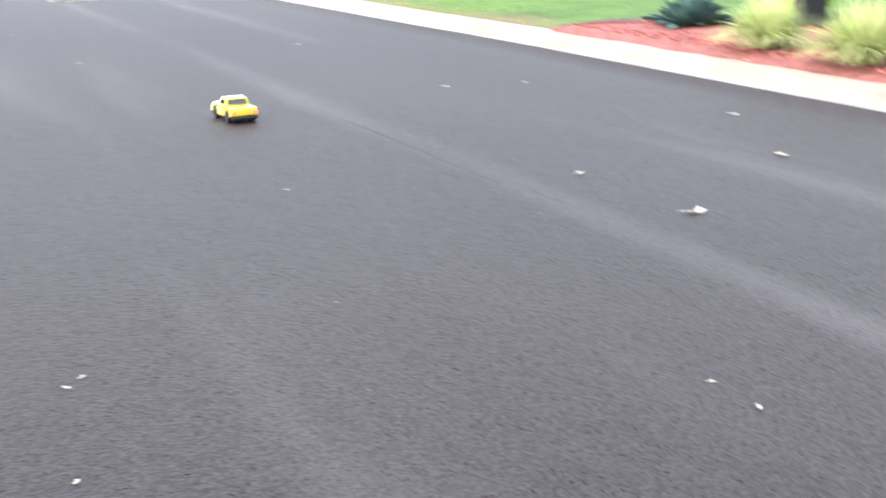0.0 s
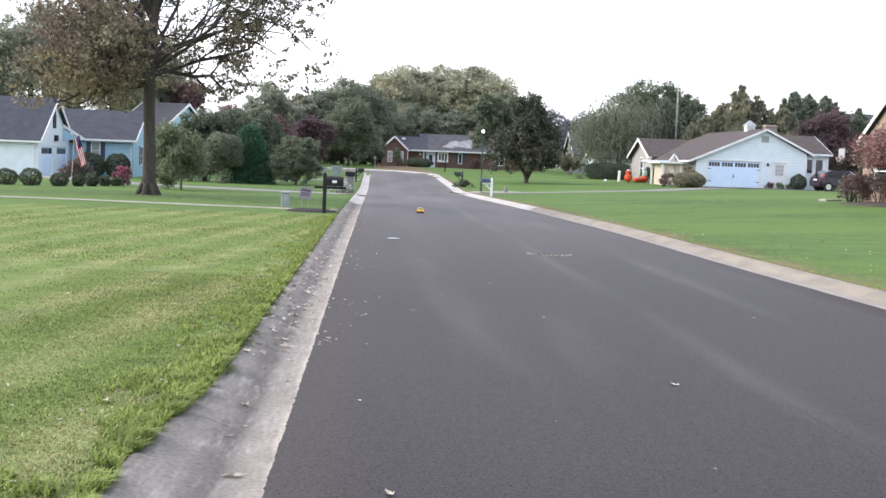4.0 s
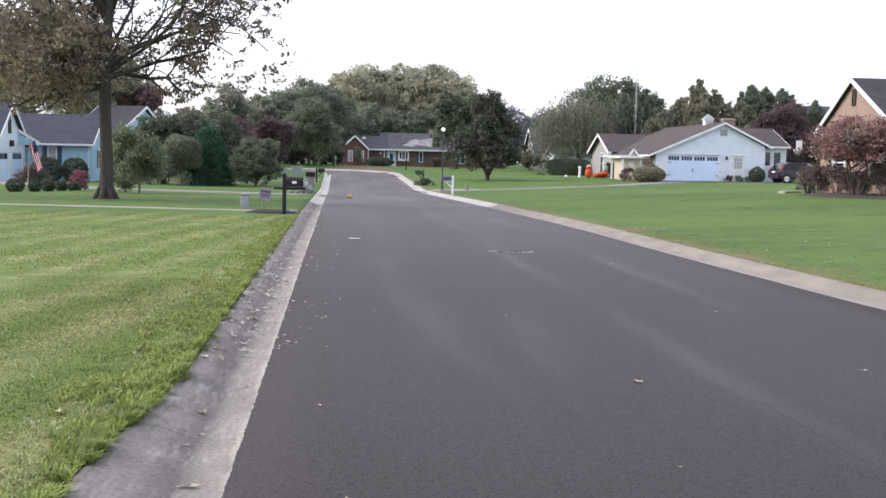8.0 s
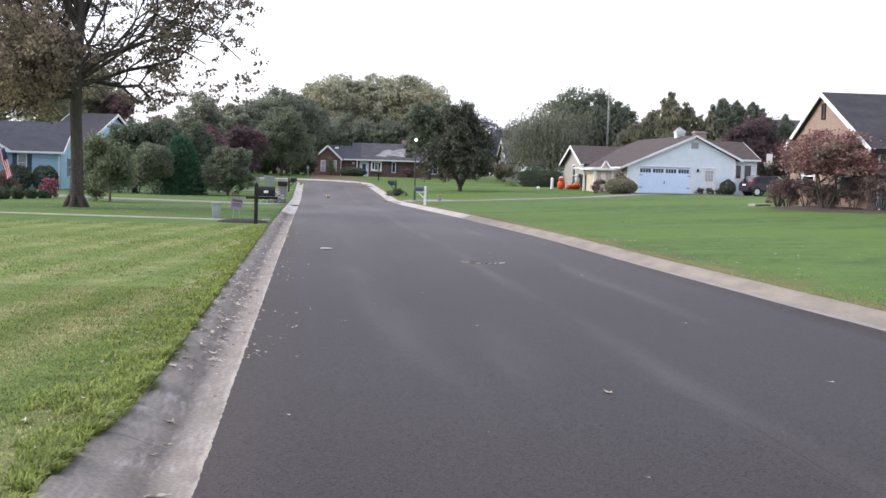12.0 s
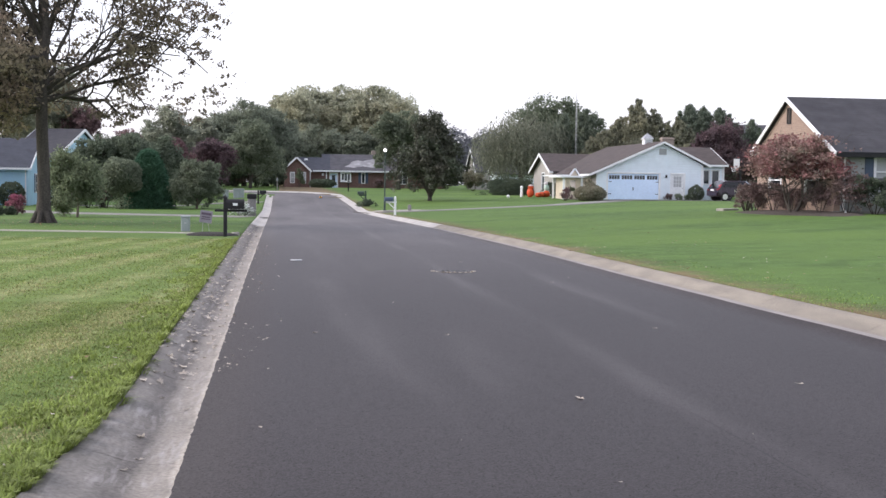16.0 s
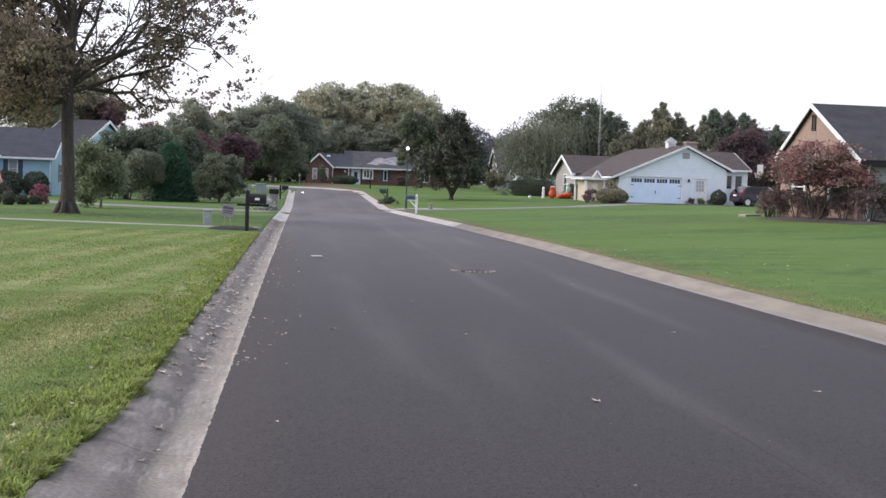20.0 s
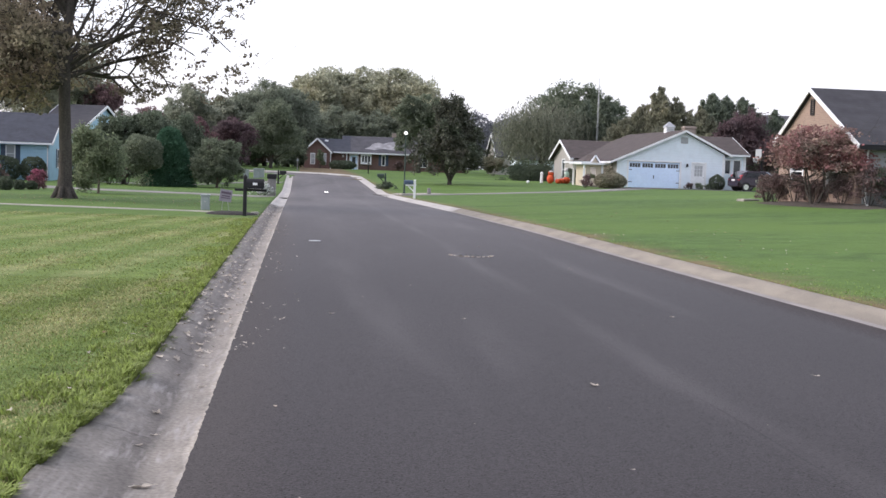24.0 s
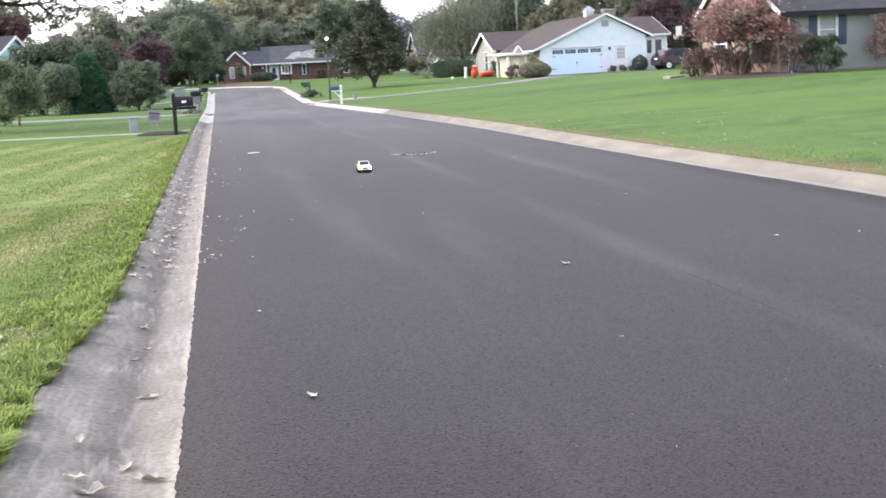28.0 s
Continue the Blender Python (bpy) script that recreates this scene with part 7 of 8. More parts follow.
def arching_grass(label, x, y, h, n, material):
    """A tuft of arching variegated blades."""
    verts, faces = [], []
    for i in range(n):
        a, r, ln = rng.random() * 2 * pi, 0.02 + 0.1 * rng.random(), h * (0.8 + 0.7 * rng.random())
        lean, w = 0.15 + 1.15 * rng.random(), 0.007 + 0.005 * rng.random()
        dx, dy = cos(a), sin(a)
        base = len(verts)
        for k in range(6):
            t = k / 5
            out = r + ln * (0.12 * t + 0.72 * lean * t ** 1.25)
            z = ln * (t * (1.05 - 0.2 * lean) - 0.52 * lean * t ** 2.3)
            ww = w * (1 - t) ** 0.6 + 0.0008
            verts += [(dx * out - dy * ww, dy * out + dx * ww, z), (dx * out + dy * ww, dy * out - dx * ww, z)]
        faces += [(base + 2 * k, base + 2 * k + 1, base + 2 * k + 3, base + 2 * k + 2) for k in range(5)]
    t = thing("ornamental_grass", label, "grass", (x, y, land_z(x, y) + 0.03), group="ornamental grasses in the bed")
    ob = new("blades", arrays_mesh("blades", verts, faces, material))
    ob.parent = t
    return t


arching_grass("yellow-green variegated arching grass in red mulch", 7.68, 9.5, 0.43, 1200, VARIEGATED)
arching_grass("yellow-green variegated arching grass in red mulch", 7.6, 8.15, 0.46, 1300, VARIEGATED)
arching_grass("yellow-green variegated arching grass in red mulch", 8.0, 6.9, 0.42, 900, VARIEGATED)


def broad_plant():
    """Clump of stiff broad blue-green leaves."""
    verts, faces = [], []
    for i in range(70):
        a, ln, lean = i * 2.4, 0.24 + 0.16 * rng.random(), 0.25 + 1.0 * (i / 70) + 0.3 * rng.random()
        dx, dy, base = cos(a), sin(a), len(verts)
        for k in range(5):
            t = k / 4
            w = 0.085 * sin(pi * min(0.97, 0.12 + 0.85 * t)) ** 0.8
            out, z = 0.04 + 0.16 * i / 70 + ln * lean * t * 0.8, 0.02 + ln * (1.15 * t * (1.25 - 0.6 * lean) - 0.3 * lean * t * t)
            for s in (-1, 0, 1):
                verts.append((dx * out - dy * w * s, dy * out + dx * w * s, z + 0.03 * abs(s)))
        for k in range(4):
            for s in range(2):
                p = base + 3 * k + s
                faces.append((p, p + 1, p + 4, p + 3))
    t = thing("leafy_plant", "clump of stiff dark blue-green leaves in mulch", "plant", (8.3, 11.55, land_z(8.3, 11.55) + 0.02))
    ob = new("leaves", arrays_mesh("leaves", verts, faces, HOSTALEAF, True))
    ob.parent = t


broad_plant()
bush("bright green shrub behind the grasses", 9.9, 11.6, 0.75, 0.55, leafy("bright_shrub_leaf", (0.16, 0.22, 0.03), (0.09, 0.15, 0.02), 0.35, 1.2, 0.25), 1800, 0.045)
bush("bright green shrub behind the grasses", 10.6, 10.6, 0.8, 0.6, GREENLEAF, 1800, 0.045)


# ---- street furniture ----
def mailbox_black():
    x, y = -1.53, 35.65
    t = thing("mailbox", "black mailbox on a square black post with a crossarm", "mailbox", (x, y, land_z(x, y)))
    bm = cube(B(), -0.055, -0.055, -0.1, 0.055, 0.055, 1.15, 0.012)
    part("post", bm, BLACK, t)
    bm = B()
    bmesh.ops.create_cone(bm, cap_ends=True, segments=4, radius1=0.08, radius2=0.0, depth=0.06, matrix=pose(0, 0, 1.18, 0, 0, 45))
    part("post_cap", bm, BLACK, t)
    part("arm", cube(B(), -0.3, -0.03, 0.72, 0.62, 0.03, 0.79, 0.008), BLACK, t)
    prof = [(-0.13, 0.0), (0.13, 0.0), (0.13, 0.16)] + [(0.13 * cos(a), 0.16 + 0.13 * sin(a)) for a in np.linspace(0.15, pi - 0.15, 9)] + [(-0.13, 0.16)]
    bm = slab(B(), [(0.03, p, 0.8 + q) for p, q in prof], (0.5, 0, 0))
    b = part("box", bm, BLACK, t)
    part("box_door", slab(B(), [(0.532, p * 0.96, 0.805 + q * 0.96) for p, q in prof], (0.012, 0, 0)), BLACK, b)
    part("number_plate", cube(B(), 0.22, -0.139, 0.9, 0.35, -0.131, 0.97), WHITE, b, "small white plate")
    part("signal_arm", cube(B(), 0.42, -0.145, 0.85, 0.44, -0.132, 1.0), BLACK, b)


mailbox_black()


def yard_sign():
    x, y = -2.3, 39.4
    t = thing("yard_sign", "small leaning yard sign on wire legs", "sign", (x, y, land_z(x, y)), 6)
    for s in (-0.12, 0.12):
        part("leg", rod(B(), (s, 0, -0.05), (s * 0.6 - 0.02, -0.04, 0.32), 0.008, seg=6), METAL, t)
    m = pose(0, -0.04, 0.48, -6, 8, 0) @ Matrix.Diagonal((0.62, 1, 0.72, 1))
    bm = B()
    cube(bm, -0.31, -0.01, -0.27, 0.31, 0.01, 0.27)
    bmesh.ops.transform(bm, matrix=m, verts=bm.verts[:])
    face = part("panel", bm, SIGNFACE, t)
    for z, w, hgt in ((0.12, 0.5, 0.1), (-0.02, 0.42, 0.05), (-0.11, 0.46, 0.04)):
        bm = B()
        cube(bm, -w / 2, -0.016, z - hgt / 2, w / 2, -0.011, z + hgt / 2)
        bmesh.ops.transform(bm, matrix=m, verts=bm.verts[:])
        part("print_bar", bm, SIGNINK, face)


yard_sign()


def utility_box(x, y, w, h, label):
    t = thing("utility_box", label, "utility box", (x, y, land_z(x, y)))
    part("cabinet", cube(B(), -w / 2, -w / 2, -0.05, w / 2, w / 2, h * 0.86, 0.02), GREYPLASTIC, t)
    part("lid", cube(B(), -w / 2 - 0.02, -w / 2 - 0.02, h * 0.86 + 0.001, w / 2 + 0.02, w / 2 + 0.02, h, 0.03), GREYPLASTIC, t)
    part("latch", cube(B(), -0.03, -w / 2 - 0.02, h * 0.5, 0.03, -w / 2 - 0.001, h * 0.56, 0.005), METAL, t)


utility_box(-2.95, 39.6, 0.27, 0.5, "grey-green utility pedestal in the grass")
utility_box(-3.45, 106.5, 0.9, 0.8, "pale green transformer box on the far lawn")
utility_box(-4.6, 107.5, 0.5, 0.75, "pale green transformer box on the far lawn")


def mail_pillar():
    x, y = -1.42, 65.2
    t = thing("mailbox", "grey pillar mailbox with a dark top", "mailbox", (x, y, land_z(x, y)))
    part("pillar", cube(B(), -0.22, -0.25, -0.1, 0.22, 0.25, 0.9, 0.03), GREYSTONE, t)
    part("box", cube(B(), -0.26, -0.3, 0.901, 0.26, 0.3, 1.16, 0.05), BLACK, t, "dark grey mailbox top")
    bush("low white-flowered plants round the pillar", -1.9, 64.2, 0.5, 0.75, leafy("white_flower_leaf", (0.3, 0.32, 0.25), (0.09, 0.12, 0.06), 0.5, 2.5, 0.2), 1500, 0.05, ry=0.5)


mail_pillar()


def low_block(label, x, y, w, d, h, turn, material):
    t = thing("stone_block", label, "stone", (x, y, land_z(x, y)), turn)
    bm = cube(B(), -w / 2, -d / 2, -0.04, w / 2, d / 2, h, min(0.04, h * 0.3))
    for v in bm.verts:
        v.co += 0.02 * noise.noise_vector(v.co * 5 + Vector((x, y, 0)))
    part("block", bm, material, t)


low_block("small pale stone at the end of the mailbox bed", -1.27, 36.6, 0.2, 0.2, 0.1, 15, PALEDRIVE)
low_block("pale concrete splash block beside the shrubs", 20.0, 52.6, 0.9, 0.5, 0.1, 20, PALEDRIVE)
low_block("pale broken concrete at the edge of the drive", 6.75, 76.2, 1.1, 0.5, 0.1, 30, PALEDRIVE)


def post_mailbox(x, y, label, post, box, turn=0.0, h=1.05):
    t = thing("mailbox", label, "mailbox", (x, y, land_z(x, y)), turn)
    part("post", cube(B(), -0.06, -0.06, -0.1, 0.06, 0.06, h * 0.92, 0.012), post, t)
    part("arm", cube(B(), -0.5, -0.045, h * 0.66, 0.08, 0.045, h * 0.74, 0.01), post, t)
    bm = B()
    rod(bm, (-0.36, 0, h * 0.65), (-0.06, 0, h * 0.38), 0.03, seg=6)
    part("brace", bm, post, t)
    prof = [(-0.11, 0.0), (0.11, 0.0), (0.11, 0.13)] + [(0.11 * cos(a), 0.13 + 0.11 * sin(a)) for a in np.linspace(0.15, pi - 0.15, 7)] + [(-0.11, 0.13)]
    part("box", slab(B(), [(-0.6, p, h * 0.745 + q) for p, q in prof], (0.5, 0, 0)), box, t)
    part("post_cap", ball(B(), (0, 0, h * 0.95), 0.065, seg=10), post, t)
    return t


post_mailbox(6.42, 67.7, "white wooden mailbox post with a dark grey box", WHITE, SHUTTER)
post_mailbox(-1.55, 92.5, "dark mailbox on a post by the far drive", BLACK, BLACK, 180)
post_mailbox(-0.2, 128.5, "grey mailbox on a post beyond the bend", GREYSTONE, GREYPLASTIC, 90, 1.35)
post_mailbox(7.1, 126.5, "grey mailbox on a dark post before the brick house", BLACK, GREYSTONE, 90, 1.2)
t = post_mailbox(6.3, 89.5, "dark green mailbox standing in a planted mound", DARKGREEN, DARKGREEN, 0, 1.15)
bush("low plants mounded round the green mailbox", 6.35, 89.3, 0.35, 0.75, SHRUBLEAF, 1000, 0.06)


def street_lamp():
    x, y = 6.72, 78.0
    t = thing("street_lamp", "slim dark street lamp with a lit white globe", "street lamp", (x, y, land_z(x, y)))
    part("pole", rod(rod(B(), (0, 0, -0.1), (0, 0, 0.8), 0.07, 0.065, 12), (0, 0, 0.78), (0, 0, 3.7), 0.045, 0.036, 12), DARKGREEN, t)
    part("base", rod(B(), (0, 0, -0.05), (0, 0, 0.12), 0.12, 0.1, 12), DARKGREEN, t)
    part("collar", rod(B(), (0, 0, 3.69), (0, 0, 3.82), 0.055, 0.1, 12), DARKGREEN, t)
    part("globe", ball(B(), (0, 0, 3.93), 0.1, (1, 1, 1.05), 16), LAMPGLOBE, t, "glowing white globe", True)
    part("cap", rod(B(), (0, 0, 4.03), (0, 0, 4.08), 0.12, 0.03, 12), DARKGREEN, t)


street_lamp()


def marker():
    x, y = 8.35, 78.2
    t = thing("stone_marker", "small weathered grey stone marker", "marker", (x, y, land_z(x, y)))
    bm = cube(B(), -0.11, -0.1, -0.1, 0.11, 0.1, 0.4, 0.04)
    for v in bm.verts:
        v.co.x += 0.03 * noise.noise(v.co * 6)
        v.co.y += 0.03 * noise.noise(v.co * 5 + Vector((3, 1, 2)))
    part("stone", bm, GREYSTONE, t)


marker()


def flag():
    x, y = -15.28, 61.9
    t = thing("flag", "american flag hanging from a leaning garden pole", "flag", (x, y, land_z(x, y)))
    part("pole", rod(B(), (0, 0, -0.1), (0.12, 0, 2.35), 0.02, 0.016, 8), METAL, t)
    # cloth hangs down and to the right, in stripes with folds
    def sheet(u0, u1, v0, v1, material, name, d=0.0):
        nu, nv = 12, 3
        verts, faces = [], []
        for i in range(nu + 1):
            for j in range(nv + 1):
                u, v = u0 + (u1 - u0) * i / nu, v0 + (v1 - v0) * j / nv
                px = 0.1 + 0.62 * u * 0.62 + 0.42 * v * 0.62
                pz = 2.2 - 1.35 * u + 0.52 * v * 0.5
                py = 0.05 * sin(9 * u + 4 * v) - d
                verts.append((px, py, pz))
        for i in range(nu):
            for j in range(nv):
                a = i * (nv + 1) + j
                faces.append((a, a + 1, a + nv + 2, a + nv + 1))
        ob = new(name, arrays_mesh(name, verts, faces, material, True))
        ob.parent = t
    for k in range(7):
        sheet(0, 1, k / 7, (k + 1) / 7, FLAGRED if k % 2 == 0 else FLAGWHITE, "stripe")
    sheet(0, 0.4, 3 / 7, 1, FLAGBLUE, "canton", 0.012)
    sheet(0, 0.4, 3 / 7, 1, FLAGBLUE, "canton", -0.012)


flag()


def inflatables():
    def pumpkin(x, y, r, label, top):
        t = thing("inflatable_pumpkin", label, "decoration", (x, y, land_z(x, y)), group="orange lawn decorations")
        bm = B()
        for i in range(9):
            a = i * 2 * pi / 9
            ball(bm, (cos(a) * r * 0.45, sin(a) * r * 0.45, r * 0.8), r * 0.62, (1, 1, 1.22), 12)
        part("body", bm, ORANGE, t, "", True)
        if top:
            part("stem", rod(B(), (0, 0, r * 1.4), (0.05, 0, r * 1.8), 0.08, 0.05, 8), LIMEFABRIC, t)
            for s in (-1, 1):
                part("eye", slab(B(), [(s * 0.18 * r - 0.1 * r, -r * 1.06, r * 0.9), (s * 0.3 * r + 0.1 * r, -r * 1.06, r * 0.9), (s * 0.26 * r, -r * 1.06, r * 1.15)], (0, 0.02, 0)), BLACK, t)
        return t
    pumpkin(22.5, 104.6, 0.27, "orange inflatable pumpkin on the lawn", True)
    pumpkin(22.95, 104.9, 0.3, "orange inflatable pumpkin on the lawn", True)
    t = thing("inflatable_figure", "orange lawn inflatable with a pale top", "decoration", (21.85, 105.0, land_z(21.85, 105.0)), group="orange lawn decorations")
    part("body", ball(B(), (0, 0, 0.38), 0.36, (0.85, 0.8, 1.15), 14), ORANGE, t, "", True)
    part("head", ball(B(), (0.03, 0, 0.86), 0.22, (1.2, 0.9, 0.95), 14), ORANGE, t, "", True)
    part("cap", ball(B(), (0.06, -0.02, 1.02), 0.17, (1.25, 0.9, 0.6), 12), FLAGWHITE, t, "pale cap", True)
    t = thing("inflatable_figure", "tall pale green lawn inflatable on an orange base", "decoration", (23.35, 105.3, land_z(23.35, 105.3)), group="orange lawn decorations")
    part("base", ball(B(), (0, 0, 0.28), 0.34, (1.0, 0.9, 0.9), 14), ORANGE, t, "", True)
    part("body", ball(B(), (0.02, 0, 0.8), 0.25, (0.9, 0.8, 1.3), 14), LIMEFABRIC, t, "pale green figure", True)
    part("head", ball(B(), (-0.02, 0, 1.2), 0.16, (1, 1, 1.1), 12), FLAGWHITE, t, "pale head", True)
    t = thing("garden_post", "short white post on the lawn", "post", (21.2, 105.6, land_z(21.2, 105.6)))
    part("shaft", rod(B(), (0, 0, -0.05), (0, 0, 0.8), 0.14, 0.11, 10), WHITE, t)
    part("top", ball(B(), (0, 0, 0.85), 0.14, seg=10), WHITE, t)
    t = thing("lawn_ball", "small white ball lying on the lawn", "ball", (19.6, 103.5, land_z(19.6, 103.5)))
    part("shell", ball(B(), (0, 0, 0.13), 0.14, seg=12), WHITE, t, "", True)


inflatables()


def antenna():
    x, y = 30.55, 124.0
    t = thing("radio_mast", "thin grey lattice radio mast behind the house", "antenna", (x, y, land_z(x, y)))
    for a in range(3):
        c, s = 0.12 * cos(a * 2.1), 0.12 * sin(a * 2.1)
        part("leg", rod(B(), (c, s, 0), (c * 0.4, s * 0.4, 10.6), 0.022, 0.018, 6), METAL, t)
    bm = B()
    for k in range(26):
        z = k * 0.4
        f = 1 - 0.6 * z / 10.6
        a, b = k * 2.1, (k + 1) * 2.1
        rod(bm, (0.12 * cos(a) * f, 0.12 * sin(a) * f, z), (0.12 * cos(b) * f, 0.12 * sin(b) * f, z + 0.4), 0.012, seg=4)
    part("lattice", bm, METAL, t)
    part("whip", rod(B(), (0, 0, 10.5), (0, 0, 12.3), 0.016, 0.008, 6), METAL, t)


antenna()


def hoop():
    x, y = 37.2, 96.0
    t = thing("basketball_hoop", "basketball hoop with a pale backboard on a dark pole", "basketball hoop", (x, y, land_z(x, y)), -77)
    part("pole", rod(B(), (0, 0.5, -0.1), (0, 0.3, 2.9), 0.06, 0.05, 8), BLACK, t)
    part("backboard", cube(B(), -0.42, -0.02, 2.66, 0.42, 0.02, 3.42, 0.01), BLIND, t)
    bm = B()
    for i in range(14):
        a, b = i * 2 * pi / 14, (i + 1) * 2 * pi / 14
        rod(bm, (0.23 * cos(a), -0.27 + 0.23 * sin(a), 2.75), (0.23 * cos(b), -0.27 + 0.23 * sin(b), 2.75), 0.012, seg=5)
    part("rim", bm, ORANGE, t)
    bm = B()
    for i in range(12):
        a = i * 2 * pi / 12
        rod(bm, (0.22 * cos(a), -0.27 + 0.22 * sin(a), 2.74), (0.13 * cos(a + 0.3), -0.27 + 0.13 * sin(a + 0.3), 2.35), 0.008, seg=4)
    part("net", bm, WHITE, t)
    part("brace", rod(B(), (0, 0.32, 2.75), (0, 0.02, 3.0), 0.03, seg=6), BLACK, t)


hoop()


def black_post():
    x, y = 9.3, 10.75
    t = thing("garden_post", "stout black post standing among the grasses", "post", (x, y, land_z(x, y)))
    part("post", cube(B(), -0.16, -0.1, -0.1, 0.16, 0.1, 1.25, 0.015), BLACK, t)
    part("stake", cube(B(), -0.27, -0.13, -0.1, -0.19, -0.05, 1.2, 0.012), BLACK, t)
    part("rail", cube(B(), -0.26, -0.05, 0.9, -0.1, 0.05, 0.96), BLACK, t)


black_post()


# ---- parked cars ----
def car(label, x, y, turn, paint):
    t = thing("car", label, "car", (x, y, land_z(x, y) + 0.02), turn)
    W = 1.76
    prof = [(-2.12, 0.42), (-2.15, 0.75), (-2.1, 0.98), (-1.62, 1.46), (-1.25, 1.57), (0.1, 1.56), (0.95, 1.02), (1.95, 0.88), (2.12, 0.65), (2.1, 0.34), (1.75, 0.3)]
    prof += [(1.35 + 0.36 * cos(a), 0.32 + 0.36 * sin(a)) for a in np.linspace(0.05, pi - 0.05, 8)]
    prof += [(-1.5 + 0.36 * cos(a), 0.32 + 0.36 * sin(a)) for a in np.linspace(0.05, pi - 0.05, 8)]
    prof += [(-1.9, 0.3)]
    bm = slab(B(), [(p, -W / 2, q) for p, q in prof], (0, W, 0))
    for v in bm.verts:
        k = max(0.0, (v.co.z - 0.95) / 0.7)
        v.co.y *= 1 - 0.2 * k
    body = part("body", bm, paint, t)
    for s in (-1, 1):
        g = [(-1.7, 1.08), (-1.35, 1.44), (0.05, 1.46), (0.7, 1.06)]
        bm = B()
        vs = [bm.verts.new((p, s * (W / 2 * (1 - 0.2 * max(0, (q - 0.95) / 0.7)) + 0.006), q)) for p, q in g]
        bm.faces.new(vs)
        bmesh.ops.solidify(bm, geom=bm.faces[:], thickness=0.01)
        part("side_window", bm, CARGLASS, body)
    bm = slab(B(), [(-2.06, -0.68, 1.02), (-2.06, 0.68, 1.02), (-1.65, 0.62, 1.43), (-1.65, -0.62, 1.43)], (-0.012, 0, 0.012))
    part("rear_window", bm, CARGLASS, body)
    bm = slab(B(), [(0.98, -0.7, 1.06), (0.98, 0.7, 1.06), (0.2, 0.6, 1.56), (0.2, -0.6, 1.56)], (0.012, 0, 0.012))
    part("windscreen", bm, CARGLASS, body)
    for s in (-1, 1):
        part("tail_lamp", slab(B(), [(-2.14, s * 0.6, 0.86), (-2.14, s * 0.885, 0.86), (-1.86, s * 0.83, 1.26), (-1.93, s * 0.64, 1.2)], (0.1, 0, 0.0)), REDLENS, body)
        part("head_lamp", cube(B(), 1.95, s * 0.62 - 0.16, 0.66, 2.14, s * 0.62 + 0.16, 0.82, 0.03), CHROME, body)
        part("mirror", cube(B(), 0.55, s * 0.9 - 0.08, 1.02, 0.7, s * 0.9 + 0.08, 1.16, 0.03), paint, body)
        for wx in (1.35, -1.5):
            w = part("wheel", rod(B(), (wx, s * 0.66, 0.32), (wx, s * 0.87, 0.32), 0.32, seg=20), RUBBER, t)
            part("rim", rod(B(), (wx, s * 0.86, 0.32), (wx, s * 0.885, 0.32), 0.23, 0.22, 14), CHROME, w)
    part("rear_bumper", cube(B(), -2.2, -0.8, 0.38, -2.08, 0.8, 0.62, 0.03), paint, t)
    part("number_plate", cube(B(), -2.165, -0.25, 0.78, -2.152, 0.25, 0.9), WHITE, body)
    return t


car("dark maroon hatchback parked before the garage", 35.35, 91.0, 8, MAROON)
car("silver car parked beside the maroon one", 36.9, 94.3, 8, SILVER)


# ---- on the road ----
def manhole():
    t = thing("manhole_cover", "iron manhole cover with pale grit along its rim", "manhole", (3.24, 22.45, road_z(22.4) + 0.018))
    bm = B()
    for r, z in ((0.36, 0.004), (0.31, 0.009)):
        bmesh.ops.create_cone(bm, cap_ends=True, segments=28, radius1=r, radius2=r - 0.008, depth=0.008, matrix=pose(0, 0, z))
    for i in range(5):
        for j in range(5):
            a, b = (i - 2) * 0.1, (j - 2) * 0.1
            if math.hypot(a, b) < 0.27:
                cube(bm, a - 0.03, b - 0.03, 0.012, a + 0.03, b + 0.03, 0.017)
    part("cover", bm, mat("cast_iron", (0.035, 0.034, 0.035), (0.05, 0.048, 0.047), 8, 0.6, 0.3, 60), t)
    n = 60
    a = -pi * rng.random(n)
    r = 0.37 + 0.05 * rng.random(n)
    c = np.stack([r * np.cos(a), r * np.sin(a) * 0.98, np.full(n, 0.012)], 1)
    v, f = leaf_quads(c, 0.022, 0.7, 0.8)
    g = new("grit", arrays_mesh("grit", v, f, PALELITTER))
    g.parent = t
    tagged(g, kind="stuff")
    t = thing("valve_cover", "small pale round valve cover in the asphalt", "manhole", (0.37, 25.6, road_z(25.6) + 0.012))
    part("disc", rod(B(), (0, 0, 0), (0, 0, 0.012), 0.13, 0.125, 18), BLIND, t)


manhole()


